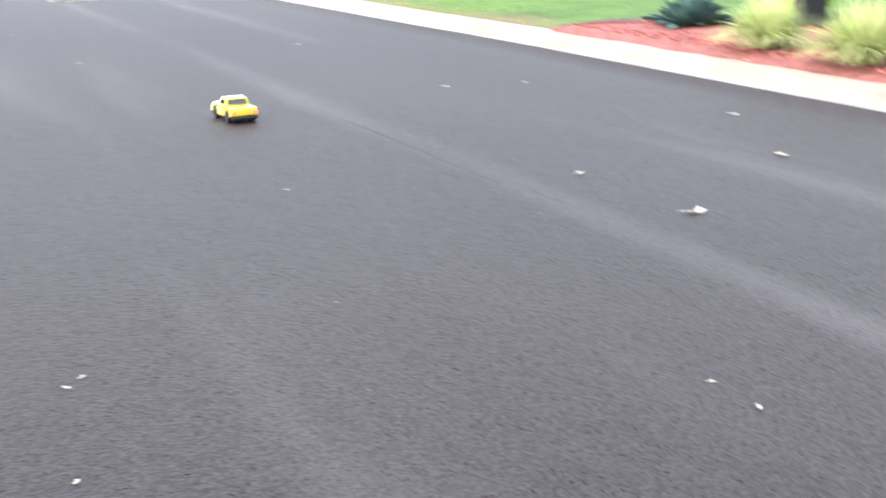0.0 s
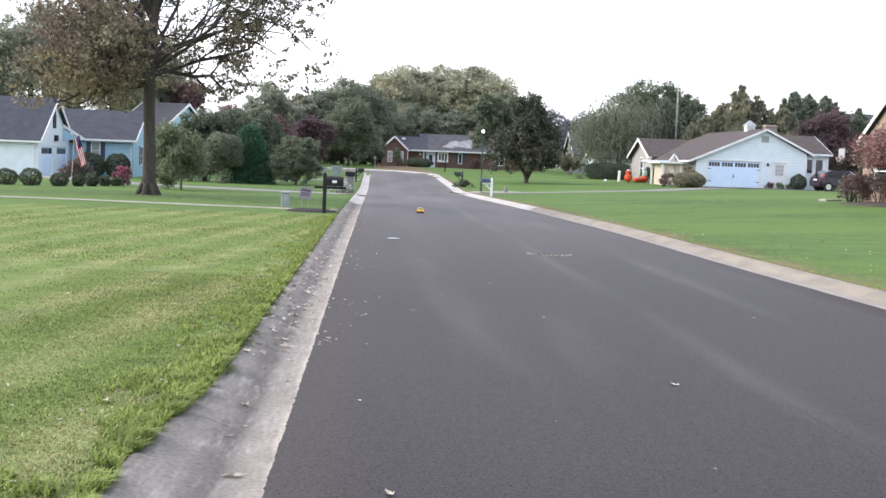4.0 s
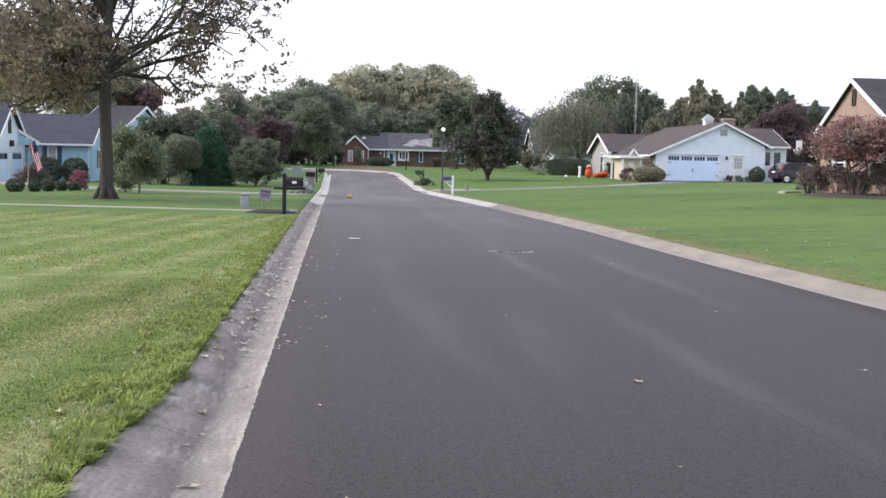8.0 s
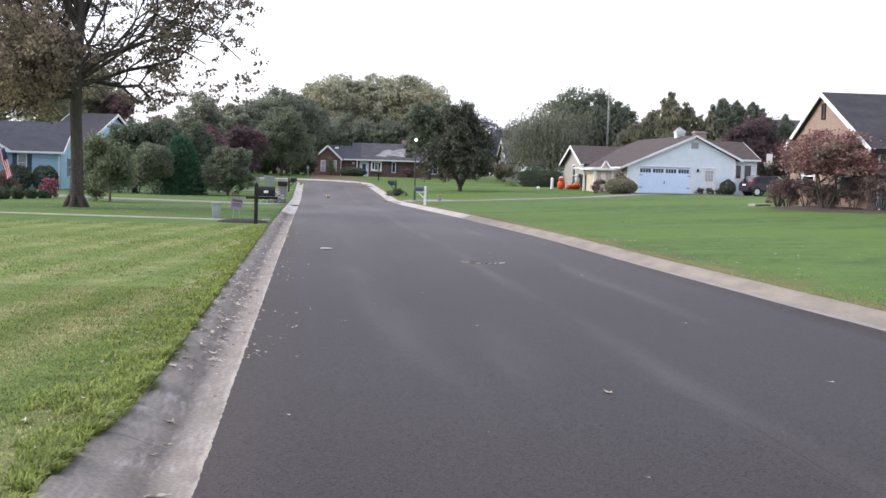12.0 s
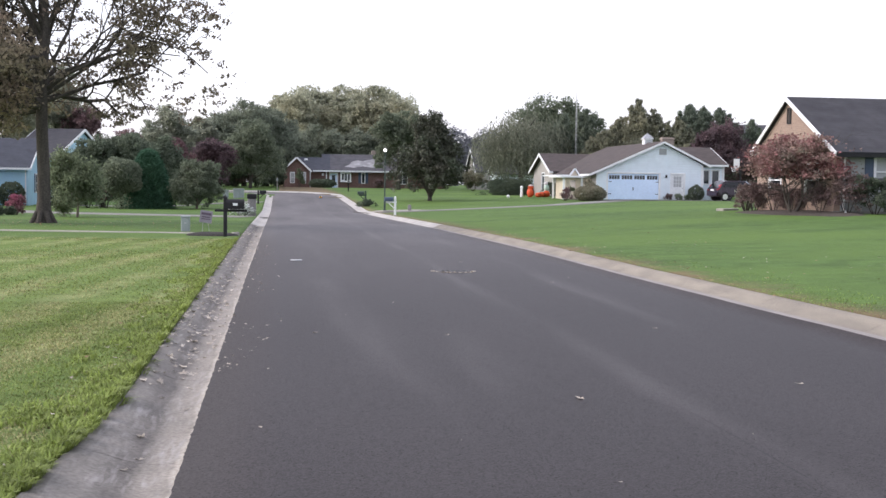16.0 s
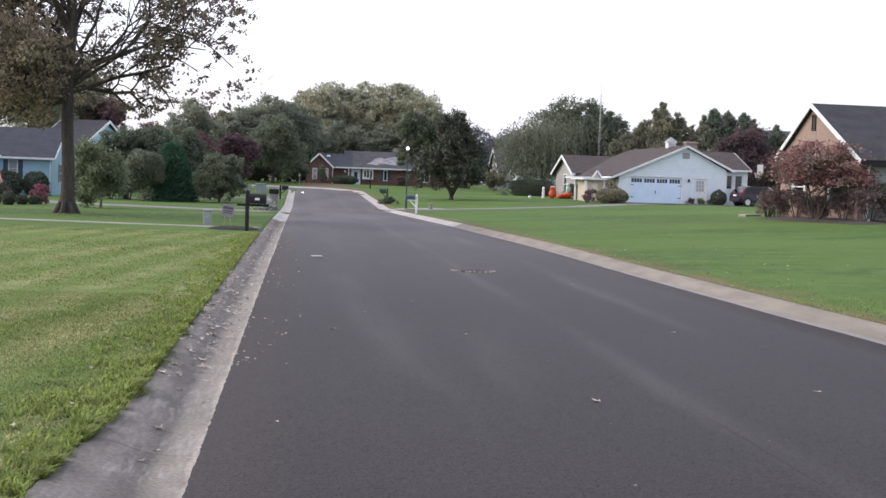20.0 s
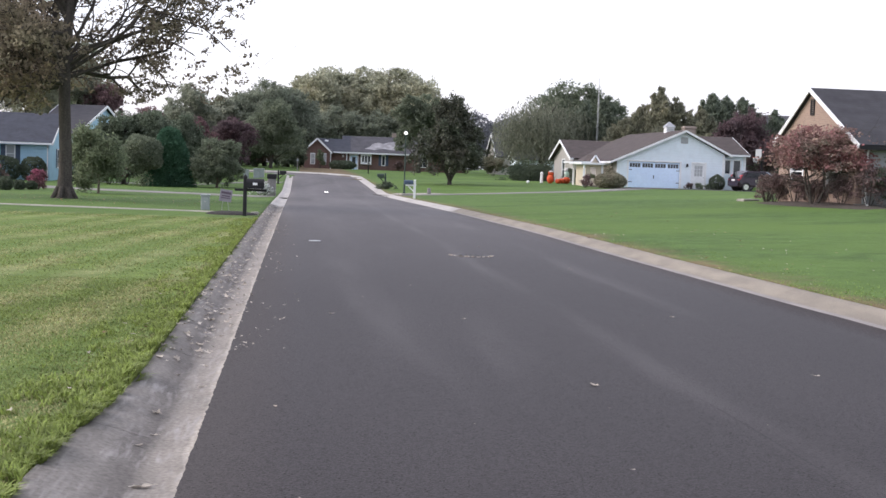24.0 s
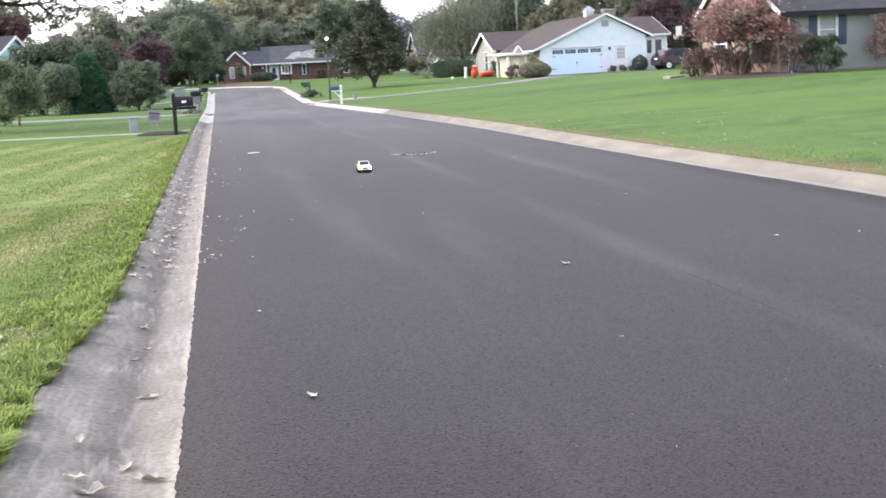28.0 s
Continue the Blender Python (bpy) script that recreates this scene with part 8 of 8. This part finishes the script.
def seam():
    """The raised lip of the paving seam along the middle of the street."""
    verts, faces = [], []
    ys = np.arange(6.0, 15.0, 0.15)
    for i, y in enumerate(ys):
        x = 2.97 + 0.02 * noise.noise((y * 0.6, 3, 0))
        z = road_z(y) + 0.0175
        h = 0.004 * max(0.0, noise.noise((y * 0.35, 9, 0)) + 0.35)
        w = 0.011 * max(0.1, noise.noise((y * 0.8, 4, 0)) + 0.55)
        verts += [(x - w, y, z - 0.003), (x, y, z + h), (x + w, y, z - 0.003)]
    for i in range(len(ys) - 1):
        faces += [(3 * i, 3 * i + 1, 3 * i + 4, 3 * i + 3), (3 * i + 1, 3 * i + 2, 3 * i + 5, 3 * i + 4)]
    ob = new("paving_seam", arrays_mesh("paving_seam", verts, faces, TAR))
    tagged(ob, "low ridged seam in the asphalt", "road seam", kind="structure")


seam()


def curled_leaf(size, seed):
    """One dry oak leaf: shallow lobes, edges rolled up along the midrib, the whole bent lengthwise."""
    r = random.Random(seed)
    a, b, bend, roll = r.uniform(0, 6), r.uniform(5.5, 8.0), r.uniform(0.15, 0.5), r.uniform(0.5, 1.1)
    bm = B()
    nu, nv, rows = 7, 4, []
    for i in range(nu + 1):
        u = -1 + 2 * i / nu
        w = size * (0.06 + 0.46 * (1 - abs(u) ** 2.4) * (0.72 + 0.4 * sin(b * u + a)))
        row = []
        for j in range(nv + 1):
            v = -1 + 2 * j / nv
            lift = w * roll * abs(v) ** 1.6 * (0.7 + 0.5 * sin(3 * u + a + v)) + size * bend * u * u * 0.6
            row.append(bm.verts.new((size * u + 0.1 * size * v * v, w * v * (1 - 0.25 * roll * abs(v)), 0.002 + max(0.0, lift))))
        rows.append(row)
    for p, q in zip(rows, rows[1:]):
        for j in range(nv):
            bm.faces.new((p[j], p[j + 1], q[j + 1], q[j]))
    rod(bm, (-size, 0, 0.004 + size * bend * 0.6), (-size * 1.4, 0.12 * size, 0.006 + size * bend * 0.3), 0.0016, 0.001, 4)
    me = bpy.data.meshes.new("leaf")
    bm.to_mesh(me)
    bm.free()
    me.materials.append(CURLED if seed % 2 else PALELITTER)
    return me


LEAVES = [curled_leaf(0.055, k) for k in range(6)]
LYING = [(2.29, 9.0, 1.0), (4.33, 9.6, 0.6), (5.05, 9.5, 0.6), (4.31, 13.5, 0.5), (0.4, 13.3, 0.6), (-0.11, 8.17, 0.5), (0.07, 5.83, 0.9), (1.88, 6.43, 0.25), (3.49, 6.01, 0.8), (3.51, 4.96, 1.1),
         (1.82, 12.95, 0.55), (0.83, 15.03, 0.4), (1.56, 16.51, 0.45), (5.57, 7.29, 0.8), (4.85, 5.91, 0.9), (4.57, 20.0, 0.5), (5.13, 21.16, 0.5), (3.78, 25.15, 0.5), (0.36, 4.05, 0.35), (0.42, 4.12, 0.35),
         (2.22, 3.12, 0.3), (2.22, 2.89, 0.35), (0.28, 3.34, 0.3)]
for i, (x, y, s) in enumerate(LYING):
    ob = new("fallen_leaf", LEAVES[2 * i % 6])
    e = road_right(y)
    f = (x - ROAD_LEFT) / (e - ROAD_LEFT)
    ob.matrix_basis = pose(x, y, road_z(y) + 0.03 * (1 - (2 * f - 1) ** 2) - 0.01, 0, 0, rng.random() * 360) @ Matrix.Diagonal((s, s, s, 1))
    tagged(ob, "pale dry curled leaf lying on the asphalt", "leaf", "leaves on the road")

# leaves in the gutter, nearest first
GUTTERLEAVES = [(-0.98, 5.26, 1.2), (-0.95, 4.8, 0.9), (-0.87, 4.67, 1.3), (-0.77, 5.02, 1.1), (-0.67, 4.83, 1.5), (-0.74, 6.18, 1.1), (-0.85, 7.01, 0.6), (-0.81, 7.33, 0.5), (-0.86, 7.89, 0.95), (-0.66, 8.94, 0.7),
                (-0.86, 9.33, 0.6), (-1.05, 9.76, 1.1), (-0.99, 10.26, 0.8), (-0.83, 10.93, 1.2), (-0.97, 11.26, 0.8), (-0.83, 12.02, 0.8), (-0.84, 12.6, 1.0), (-0.73, 13.76, 0.9), (-0.94, 13.17, 0.9), (-0.71, 15.31, 0.9)]


def gutter_z(x):
    return float(np.interp(ROAD_LEFT - x, [0, 0.17, 0.27, 0.34, 0.42, 0.5, 0.57], [-0.018, -0.03, -0.02, 0.0, 0.035, 0.06, 0.06]))


for i, (x, y, s) in enumerate(GUTTERLEAVES):
    ob = new("fallen_leaf", LEAVES[(i * 5 + 1) % 6])
    ob.matrix_basis = pose(x, y, road_z(y) + gutter_z(x) + 0.004, 0, 0, rng.random() * 360) @ Matrix.Diagonal((s, s, s, 1))
    tagged(ob, "dry curled leaf lying in the concrete gutter", "leaf", "leaves in the gutter")


def lobed_leaves(c, size):
    """Small crinkled leaves with pointed lobes, lying at all angles."""
    n, k = len(c), 10
    a = rng.random(n)[:, None] * 2 * pi + np.arange(k) * 2 * pi / k
    s = size * (0.55 + 0.7 * rng.random(n))[:, None]
    r = s * np.where(np.arange(k) % 2, 0.42, 1.0) * (0.75 + 0.5 * rng.random((n, k)))
    tilt = 0.25 * rng.normal(size=(n, 2, 1))
    x, y = r * np.cos(a), 0.6 * r * np.sin(a)
    spin = rng.random((n, 1)) * 2 * pi
    x, y = x * np.cos(spin) - y * np.sin(spin), x * np.sin(spin) + y * np.cos(spin)
    z = np.maximum(x * tilt[:, 0] + y * tilt[:, 1] + 0.3 * r * rng.random((n, k)), -0.2 * size)
    ring = np.stack([x, y, z], 2) + c[:, None]
    v = np.concatenate([c[:, None], ring], 1).reshape(-1, 3)
    b = np.arange(n)[:, None] * (k + 1)
    f = np.concatenate([np.concatenate([b, b + 1 + i, b + 1 + (i + 1) % k], 1) for i in range(k)], 0)
    return v, f


def litter():
    def lay(name, label, xs, ys, zs, size, material):
        c = np.stack([xs, ys, zs], 1)
        v, f = lobed_leaves(c, size)
        tagged(new(name, arrays_mesh(name, v, f, material)), label, "leaves", kind="stuff")

    n = 150
    y = 9.5 + 10 * rng.random(n) ** 0.9
    x = ROAD_LEFT - 0.05 - 0.5 * rng.random(n) ** 0.8
    lay("gutter_leaves", "scattered pale dry leaves in the gutter", x, y, [road_z(b) + gutter_z(a) + 0.012 for a, b in zip(x, y)], 0.04, PALELITTER)
    n = 340
    y = 12 + 36 * rng.random(n) ** 1.1
    x = ROAD_LEFT - 0.05 - 0.5 * rng.random(n) ** 0.8
    lay("gutter_leaves", "scattered dry leaves in the gutter", x, y, [road_z(b) + gutter_z(a) + 0.02 for a, b in zip(x, y)], 0.044, PALELITTER)
    n = 95
    y = 10.5 + 22 * rng.random(n) ** 1.4
    x = ROAD_LEFT + 0.6 * rng.random(n) ** 2.0
    lay("road_leaves", "scattered pale leaves along the road's edge", x, y, [road_z(b) + 0.012 for b in y], 0.026, PALELITTER)
    n = 150
    y = 5 + 40 * rng.random(n)
    x = -1.2 - 7 * rng.random(n) ** 1.5
    lay("lawn_leaves", "dry leaves scattered in the grass", x, y, [land_z(a, b) + 0.03 for a, b in zip(x, y)], 0.028, LITTER)
    n = 150
    y = 8 + 42 * rng.random(n)
    x = np.array([road_right(b) for b in y]) + 0.4 + 4.5 * rng.random(n) ** 2.2
    lay("lawn_leaves", "dry leaves scattered along the kerb", x, y, [land_z(max(a, road_right(b) + KERB + 0.01), b) + 0.03 for a, b in zip(x, y)], 0.042, LITTER)
    n = 60
    y = 4.5 + 11 * rng.random(n) ** 1.2
    x = -1.3 - 2.6 * rng.random(n) ** 1.5 - np.array([flare(b) for b in y])
    lay("lawn_leaves", "pale dry leaves caught in the grass by the gutter", x, y, [land_z(a, b) + 0.035 for a, b in zip(x, y)], 0.032, PALELITTER)
    n = 70
    y = 12 + 30 * rng.random(n)
    x = np.array([road_right(b) for b in y]) + 0.8 + 5 * rng.random(n) ** 1.6
    lay("lawn_leaves", "pale dry leaves scattered on the lawn by the kerb", x, y, [land_z(a, b) + 0.03 for a, b in zip(x, y)], 0.036, PALELITTER)
    n = 260
    a, r = 2 * pi * rng.random(n), 6.5 * np.sqrt(rng.random(n))
    x, y = -8.6 + r * np.cos(a), 46 + 0.9 * r * np.sin(a)
    lay("lawn_leaves", "dry leaves lying under the oak", x, y, [land_z(p, q) + 0.03 for p, q in zip(x, y)], 0.045, LITTER)
    n = 200
    y = 3 + 25 * rng.random(n)
    x = ROAD_LEFT + 0.1 + 7 * rng.random(n)
    lay("road_grit", "tiny pale grit on the asphalt", x, y, [road_z(b) + 0.03 * (1 - (2 * (a - ROAD_LEFT) / (road_right(b) - ROAD_LEFT) - 1) ** 2) - 0.009 for a, b in zip(x, y)], 0.006, PALELITTER)


litter()


def blades(name, label, x, y, h, material, w=0.005, lean_to=None):
    n = len(x)
    z = np.array([land_z(a, b) for a, b in zip(x, y)])
    a = rng.random(n) * 2 * pi
    lean = 0.4 + 0.9 * rng.random(n)
    if lean_to is not None:
        a, lean = lean_to + 1.1 * rng.normal(size=n), 0.5 + 0.8 * rng.random(n)
    hh = h * (0.55 + 0.8 * rng.random(n))
    dx, dy = np.cos(a), np.sin(a)
    ww = w * (0.7 + 0.6 * rng.random(n))
    p = np.stack([x, y, z - 0.004], 1)
    s = np.stack([-dy * ww, dx * ww, 0 * ww], 1)
    m = p + np.stack([dx * hh * lean * 0.35, dy * hh * lean * 0.35, hh * 0.62], 1)
    t = p + np.stack([dx * hh * lean, dy * hh * lean, hh * (1 - 0.25 * lean)], 1)
    v = np.stack([p - s, p + s, m + s * 0.8, m - s * 0.8, t], 1).reshape(-1, 3)
    k = np.arange(n)[:, None] * 5
    f = np.concatenate([k + [0, 1, 2], k + [0, 2, 3], k + [3, 2, 4]], 0)
    tagged(new(name, arrays_mesh(name, v, f, material)), label, "grass", kind="stuff")


def turf():
    def zone(n, y0, y1, width, edge, power=1.0, side=-1):
        y = y0 + (y1 - y0) * rng.random(n) ** 1.6
        d = width * rng.random(n) ** power
        x = (ROAD_LEFT - GUTTER - edge - d - np.array([flare(b) for b in y])) if side < 0 else np.array([road_right(b) + KERB for b in y]) + edge + d
        return x, y

    def striped(x, y):
        """Which blades stand in a pale stripe left by the mower."""
        w = np.array([noise.noise((a * 0.5, b * 0.5, 0)) for a, b in zip(x, y)])
        s = np.sin(2 * pi / 1.15 * (x - 0.125 * y + 0.45 + 0.25 * w))
        m = np.array([noise.noise((a * 1.4, b * 1.4, 4)) + 0.6 * noise.noise((a * 4, b * 4, 6)) for a, b in zip(x, y)])
        return rng.random(len(x)) < 0.36 + 0.5 * s + 0.3 * m

    x, y = zone(165000, 1.0, 16, 3.6, -0.02)
    p = rng.random(len(y)) < np.clip((y - 1) / 2, 0, 1) * np.clip((3.6 + ROAD_LEFT - GUTTER + x + 0.6) / 0.6 + 1.7, 0, 1)
    x, y = x[p], y[p]
    k = striped(x, y) & (x < ROAD_LEFT - GUTTER - 0.25)
    d = rng.random(len(x)) < 0.03 + 0.16 * np.array([noise.noise((a * 2.2, b * 2.2, 11)) for a, b in zip(x, y)])
    blades("grass", "mown green grass blades beside the gutter", x[~k & ~d], y[~k & ~d], 0.022, BLADE, 0.005)
    blades("dead_grass", "brown dead grass among the mown lawn", x[d], y[d], 0.014, THATCH)
    k &= ~d
    blades("dry_grass", "straw-coloured cut grass blades", x[k], y[k], 0.021, DRYBLADE)
    x, y = zone(66000, 11, 34, 8, -0.02, 1.2)
    p = rng.random(len(y)) < (y - 11) / 7
    x, y = x[p], y[p]
    k = striped(x, y)
    blades("grass", "mown green grass blades on the lawn", x[~k], y[~k], 0.022, BLADE, 0.008)
    blades("dry_grass", "straw-coloured cut grass blades on the lawn", x[k], y[k], 0.022, DRYBLADE, 0.008)
    x, y = zone(42000, 2.9, 34, 0.7, 0.0, 1.5)
    x = x + np.array([0.07 * noise.noise((b * 1.3, 0, 5)) + 0.04 * noise.noise((b * 5, 0, 7)) for b in y])
    p = np.array([noise.noise((a * 2.5, b * 0.9, 2)) + 0.5 * noise.noise((a * 6, b * 3, 9)) for a, b in zip(x, y)]) > -0.12 + 0.9 * (ROAD_LEFT - GUTTER - x - 0.25)
    x, y = x[p], y[p]
    blades("edge_grass", "longer lush grass along the gutter edge", x, y, 0.036 + 0.03 * np.clip((14 - y) / 8, 0, 1), LUSH, 0.006)
    x, y = zone(26000, 2.9, 34, 0.12, -0.035)
    k = np.array([noise.noise((b * 2.1, 3, 5)) + 0.6 * noise.noise((b * 7, 1, 7)) for b in y])
    x, y, k = x[k > -0.08], y[k > -0.08], k[k > -0.08] + 0.08
    blades("overhanging_grass", "tufts of grass hanging over the gutter edge", x, y, 0.05 + 0.1 * np.minimum(k, 0.7), LUSH, 0.005, 0.0)
    x, y = zone(3500, 2.9, 34, 0.3, -0.02, 1.2)
    x = x + np.array([0.07 * noise.noise((b * 1.3, 0, 5)) for b in y])
    blades("edge_thatch", "brown dead grass along the gutter edge", x, y, 0.022, THATCH, 0.006)
    x, y = zone(5000, 13, 34, 1.4, -0.02, 1.7, 1)
    blades("grass", "mown green grass blades beside the kerb", x, y, 0.017 * np.clip((50 - y) / 30, 0.15, 1), DEEPBLADE, 0.008)
    x, y = zone(2200, 13, 62, 0.7, -0.02, 2.2, 1)
    p = np.array([noise.noise((b * 0.5, 0, 8)) + 0.7 * noise.noise((b * 2, a, 3)) for a, b in zip(x, y)]) > -0.1
    x, y = x[p], y[p]
    k = rng.random(len(x)) < 0.25
    blades("dry_grass", "thin dry grass along the kerb", x[k], y[k], 0.022, DRYBLADE, 0.006)
    blades("edge_thatch", "brown dead grass along the kerb", x[~k], y[~k], 0.02, THATCH, 0.006)


turf()


def road_edge():
    """Ragged lip of the asphalt where it meets the gutter."""
    ys = np.arange(2.4, 26.0, 0.05)
    verts, faces = [], []
    for y in ys:
        w = 0.014 * noise.noise((y * 9, 1, 0)) + 0.016 * noise.noise((y * 27, 2, 0)) + 0.01 * noise.noise((y * 2, 3, 0)) + 0.012
        verts += [(ROAD_LEFT + 0.06, y, road_z(y) - 0.009), (ROAD_LEFT - w * 0.3, y, road_z(y) - 0.008), (ROAD_LEFT - w, y, road_z(y) - 0.022)]
    for i in range(len(ys) - 1):
        faces += [(3 * i + k, 3 * i + k + 1, 3 * i + k + 4, 3 * i + k + 3) for k in (0, 1)]
    ob = new("road_edge", arrays_mesh("road_edge", verts, faces, ASPHALT))
    tagged(ob, "ragged edge of the asphalt along the gutter", "road edge", kind="structure")


road_edge()


# ---- the toy car ----
def toy_car():
    t = thing("toy_car", "radio-controlled toy pickup, yellow with a white nose", "toy car")
    W = 0.24

    def shell(pts, w0, w1, zlo, zhi, material, name, label="", bev=0.012):
        """A side outline (along x, up z) given width, drawn in towards the top."""
        bm = slab(B(), [(p, -0.5, q) for p, q in pts], (0, 1, 0))
        bmesh.ops.bevel(bm, geom=bm.edges[:], offset=bev, segments=2, affect="EDGES", profile=0.6)
        for v in bm.verts:
            k = min(1.0, max(0.0, (v.co.z - zlo) / (zhi - zlo)))
            v.co.y *= w0 + (w1 - w0) * k
        return part(name, bm, material, t, label, True)

    arch_r = [(-0.145 + 0.058 * cos(a), 0.052 + 0.058 * sin(a)) for a in np.linspace(0.1, pi - 0.1, 7)]
    arch_f = [(0.15 + 0.058 * cos(a), 0.052 + 0.058 * sin(a)) for a in np.linspace(0.1, pi - 0.1, 7)]
    shell([(-0.25, 0.06), (-0.255, 0.125), (0.0, 0.13), (0.0, 0.045), (-0.085, 0.045)] + arch_r + [(-0.21, 0.05)], W, W * 0.94, 0.04, 0.13, YELLOW, "rear_body", "yellow bed and tail")
    shell([(0.002, 0.045), (0.002, 0.13), (0.2, 0.122), (0.245, 0.1), (0.25, 0.055), (0.212, 0.05)] + arch_f + [(0.085, 0.045)], W, W * 0.92, 0.04, 0.13, PALEYELLOW, "front_body", "pale yellow front wings")
    shell([(0.238, 0.05), (0.205, 0.131), (0.226, 0.124), (0.254, 0.1), (0.258, 0.05)], W * 0.985, W * 0.9, 0.04, 0.13, CARWHITE, "nose", "white nose panel", 0.006)
    cab = [(-0.085, 0.128), (-0.07, 0.185), (-0.01, 0.192), (-0.01, 0.128)]
    shell(cab, W * 0.9, W * 0.72, 0.128, 0.19, YELLOW, "cab_rear", "yellow cab", 0.008)
    shell([(-0.008, 0.128), (-0.008, 0.192), (0.03, 0.188), (0.085, 0.126)], W * 0.9, W * 0.72, 0.128, 0.19, YELLOW, "cab_front", "yellow cab front", 0.008)
    # roof edge and bonnet: white sky reflection is put into their colour
    shell([(0.018, 0.19), (0.02, 0.197), (0.034, 0.193), (0.098, 0.128), (0.085, 0.128)], W * 0.9, W * 0.73, 0.128, 0.19, CARWHITE, "windscreen_frame", "white windscreen surround", 0.004)
    part("bonnet_panel", cube(B(), 0.095, -0.1, 0.125, 0.2, 0.1, 0.1335, 0.004), CARWHITE, t, "white bonnet panel")
    part("rear_window", slab(B(), [(-0.0855, -0.085, 0.138), (-0.0855, 0.085, 0.138), (-0.0745, 0.075, 0.176), (-0.0745, -0.075, 0.176)], (-0.004, 0, 0.001)), CARGLASS, t)
    part("windscreen", slab(B(), [(0.096, -0.085, 0.135), (0.096, 0.085, 0.135), (0.046, 0.072, 0.186), (0.046, -0.072, 0.186)], (0.005, 0, 0.005)), CARGLASS, t)
    for s in (-1, 1):
        g = [(-0.06, 0.14), (-0.055, 0.176), (0.02, 0.176), (0.055, 0.14)]
        bm = B()
        vs = [bm.verts.new((p, s * (W * (0.45 - 0.09 * (q - 0.128) / 0.062) + 0.003), q)) for p, q in g]
        bm.faces.new(vs)
        bmesh.ops.solidify(bm, geom=bm.faces[:], thickness=0.003)
        part("side_window", bm, CARGLASS, t)
        part("tail_light", cube(B(), -0.262, s * 0.095 - 0.018, 0.075, -0.248, s * 0.095 + 0.018, 0.1, 0.005), TAIL, t, "lit red tail light")
        part("head_light", rod(B(), (0.238, s * 0.085, 0.088), (0.262, s * 0.085, 0.088), 0.026, 0.024, 14), HEADLIGHT, t, "bright white head light")
        for wx in (0.15, -0.145):
            w = part("wheel", rod(B(), (wx, s * 0.078, 0.05), (wx, s * 0.122, 0.05), 0.05, seg=18), RUBBER, t)
            part("rim", rod(B(), (wx, s * 0.121, 0.05), (wx, s * 0.126, 0.05), 0.026, 0.023, 12), BLACK, w)
    part("grille", cube(B(), 0.246, -0.05, 0.07, 0.264, 0.05, 0.09, 0.004), BLACK, t, "black grille")
    part("front_bumper", cube(B(), 0.24, -0.115, 0.034, 0.266, 0.115, 0.052, 0.006), BLACK, t)
    part("rear_bumper", cube(B(), -0.268, -0.115, 0.036, -0.245, 0.115, 0.054, 0.006), BLACK, t)
    part("chassis", cube(B(), -0.24, -0.1, 0.02, 0.23, 0.1, 0.06, 0.006), BLACK, t)
    return t


TOY = toy_car()
TOY.scale = (0.87, 0.87, 0.87)
TRACK = [(0, 2.28, 8.86), (0.3, 2.09, 11.7), (0.6, 1.84, 14.4), (1, 1.51, 17.6), (1.5, 1.38, 21.1), (2, 1.29, 25.0), (2.5, 1.28, 28.9), (3, 1.38, 32.8), (3.5, 1.5, 36.6), (4.3, 1.35, 42),
         (5, 0.85, 46.3), (6, 0.5, 51.2), (7, 0.52, 55.4), (8, 0.62, 60.0), (9, 0.66, 65.0), (10, 0.72, 71.0), (11, 0.95, 79.0), (12, 1.3, 86), (13, 1.75, 92), (14, 2.2, 97.0), (15, 2.9, 101.5), (16, 3.6, 107.0),
         (16.6, 3.7, 110.6), (17, 3.3, 112.2), (17.5, 1.8, 112.6), (18, 0.5, 111.4), (19, 0.08, 109.3), (20, 0.1, 107.4), (21, 0.4, 104.2), (22, 0.85, 98.2), (23.5, 1.64, 86.0), (24, 1.8, 80.6), (25, 2.1, 66.0), (26, 2.15, 52.6),
         (26.5, 2.3, 45.5), (27, 2.25, 38.0), (27.2, 2.15, 34.3), (27.6, 2.0, 26.8), (28, 1.9, 19.07)]


def motions():
    rows = []
    for i, (t, x, y) in enumerate(TRACK):
        a, b = TRACK[max(0, i - 1)], TRACK[min(len(TRACK) - 1, i + 1)]
        dx, dy = b[1] - a[1], b[2] - a[2]
        f = (x - ROAD_LEFT) / (road_right(y) - ROAD_LEFT)
        z = road_z(y) + 0.03 * (1 - (2 * f - 1) ** 2) - 0.012
        slope = (road_z(y + 0.5) - road_z(y - 0.5)) * (dy / (abs(dy) + abs(dx) + 1e-6))
        turn = Matrix.Rotation(math.atan2(dy, dx), 4, "Z") @ Matrix.Rotation(-math.atan(slope), 4, "Y")
        rows.append((t, Matrix.Translation((x, y, z)) @ turn))
    walk(TOY, rows)


motions()
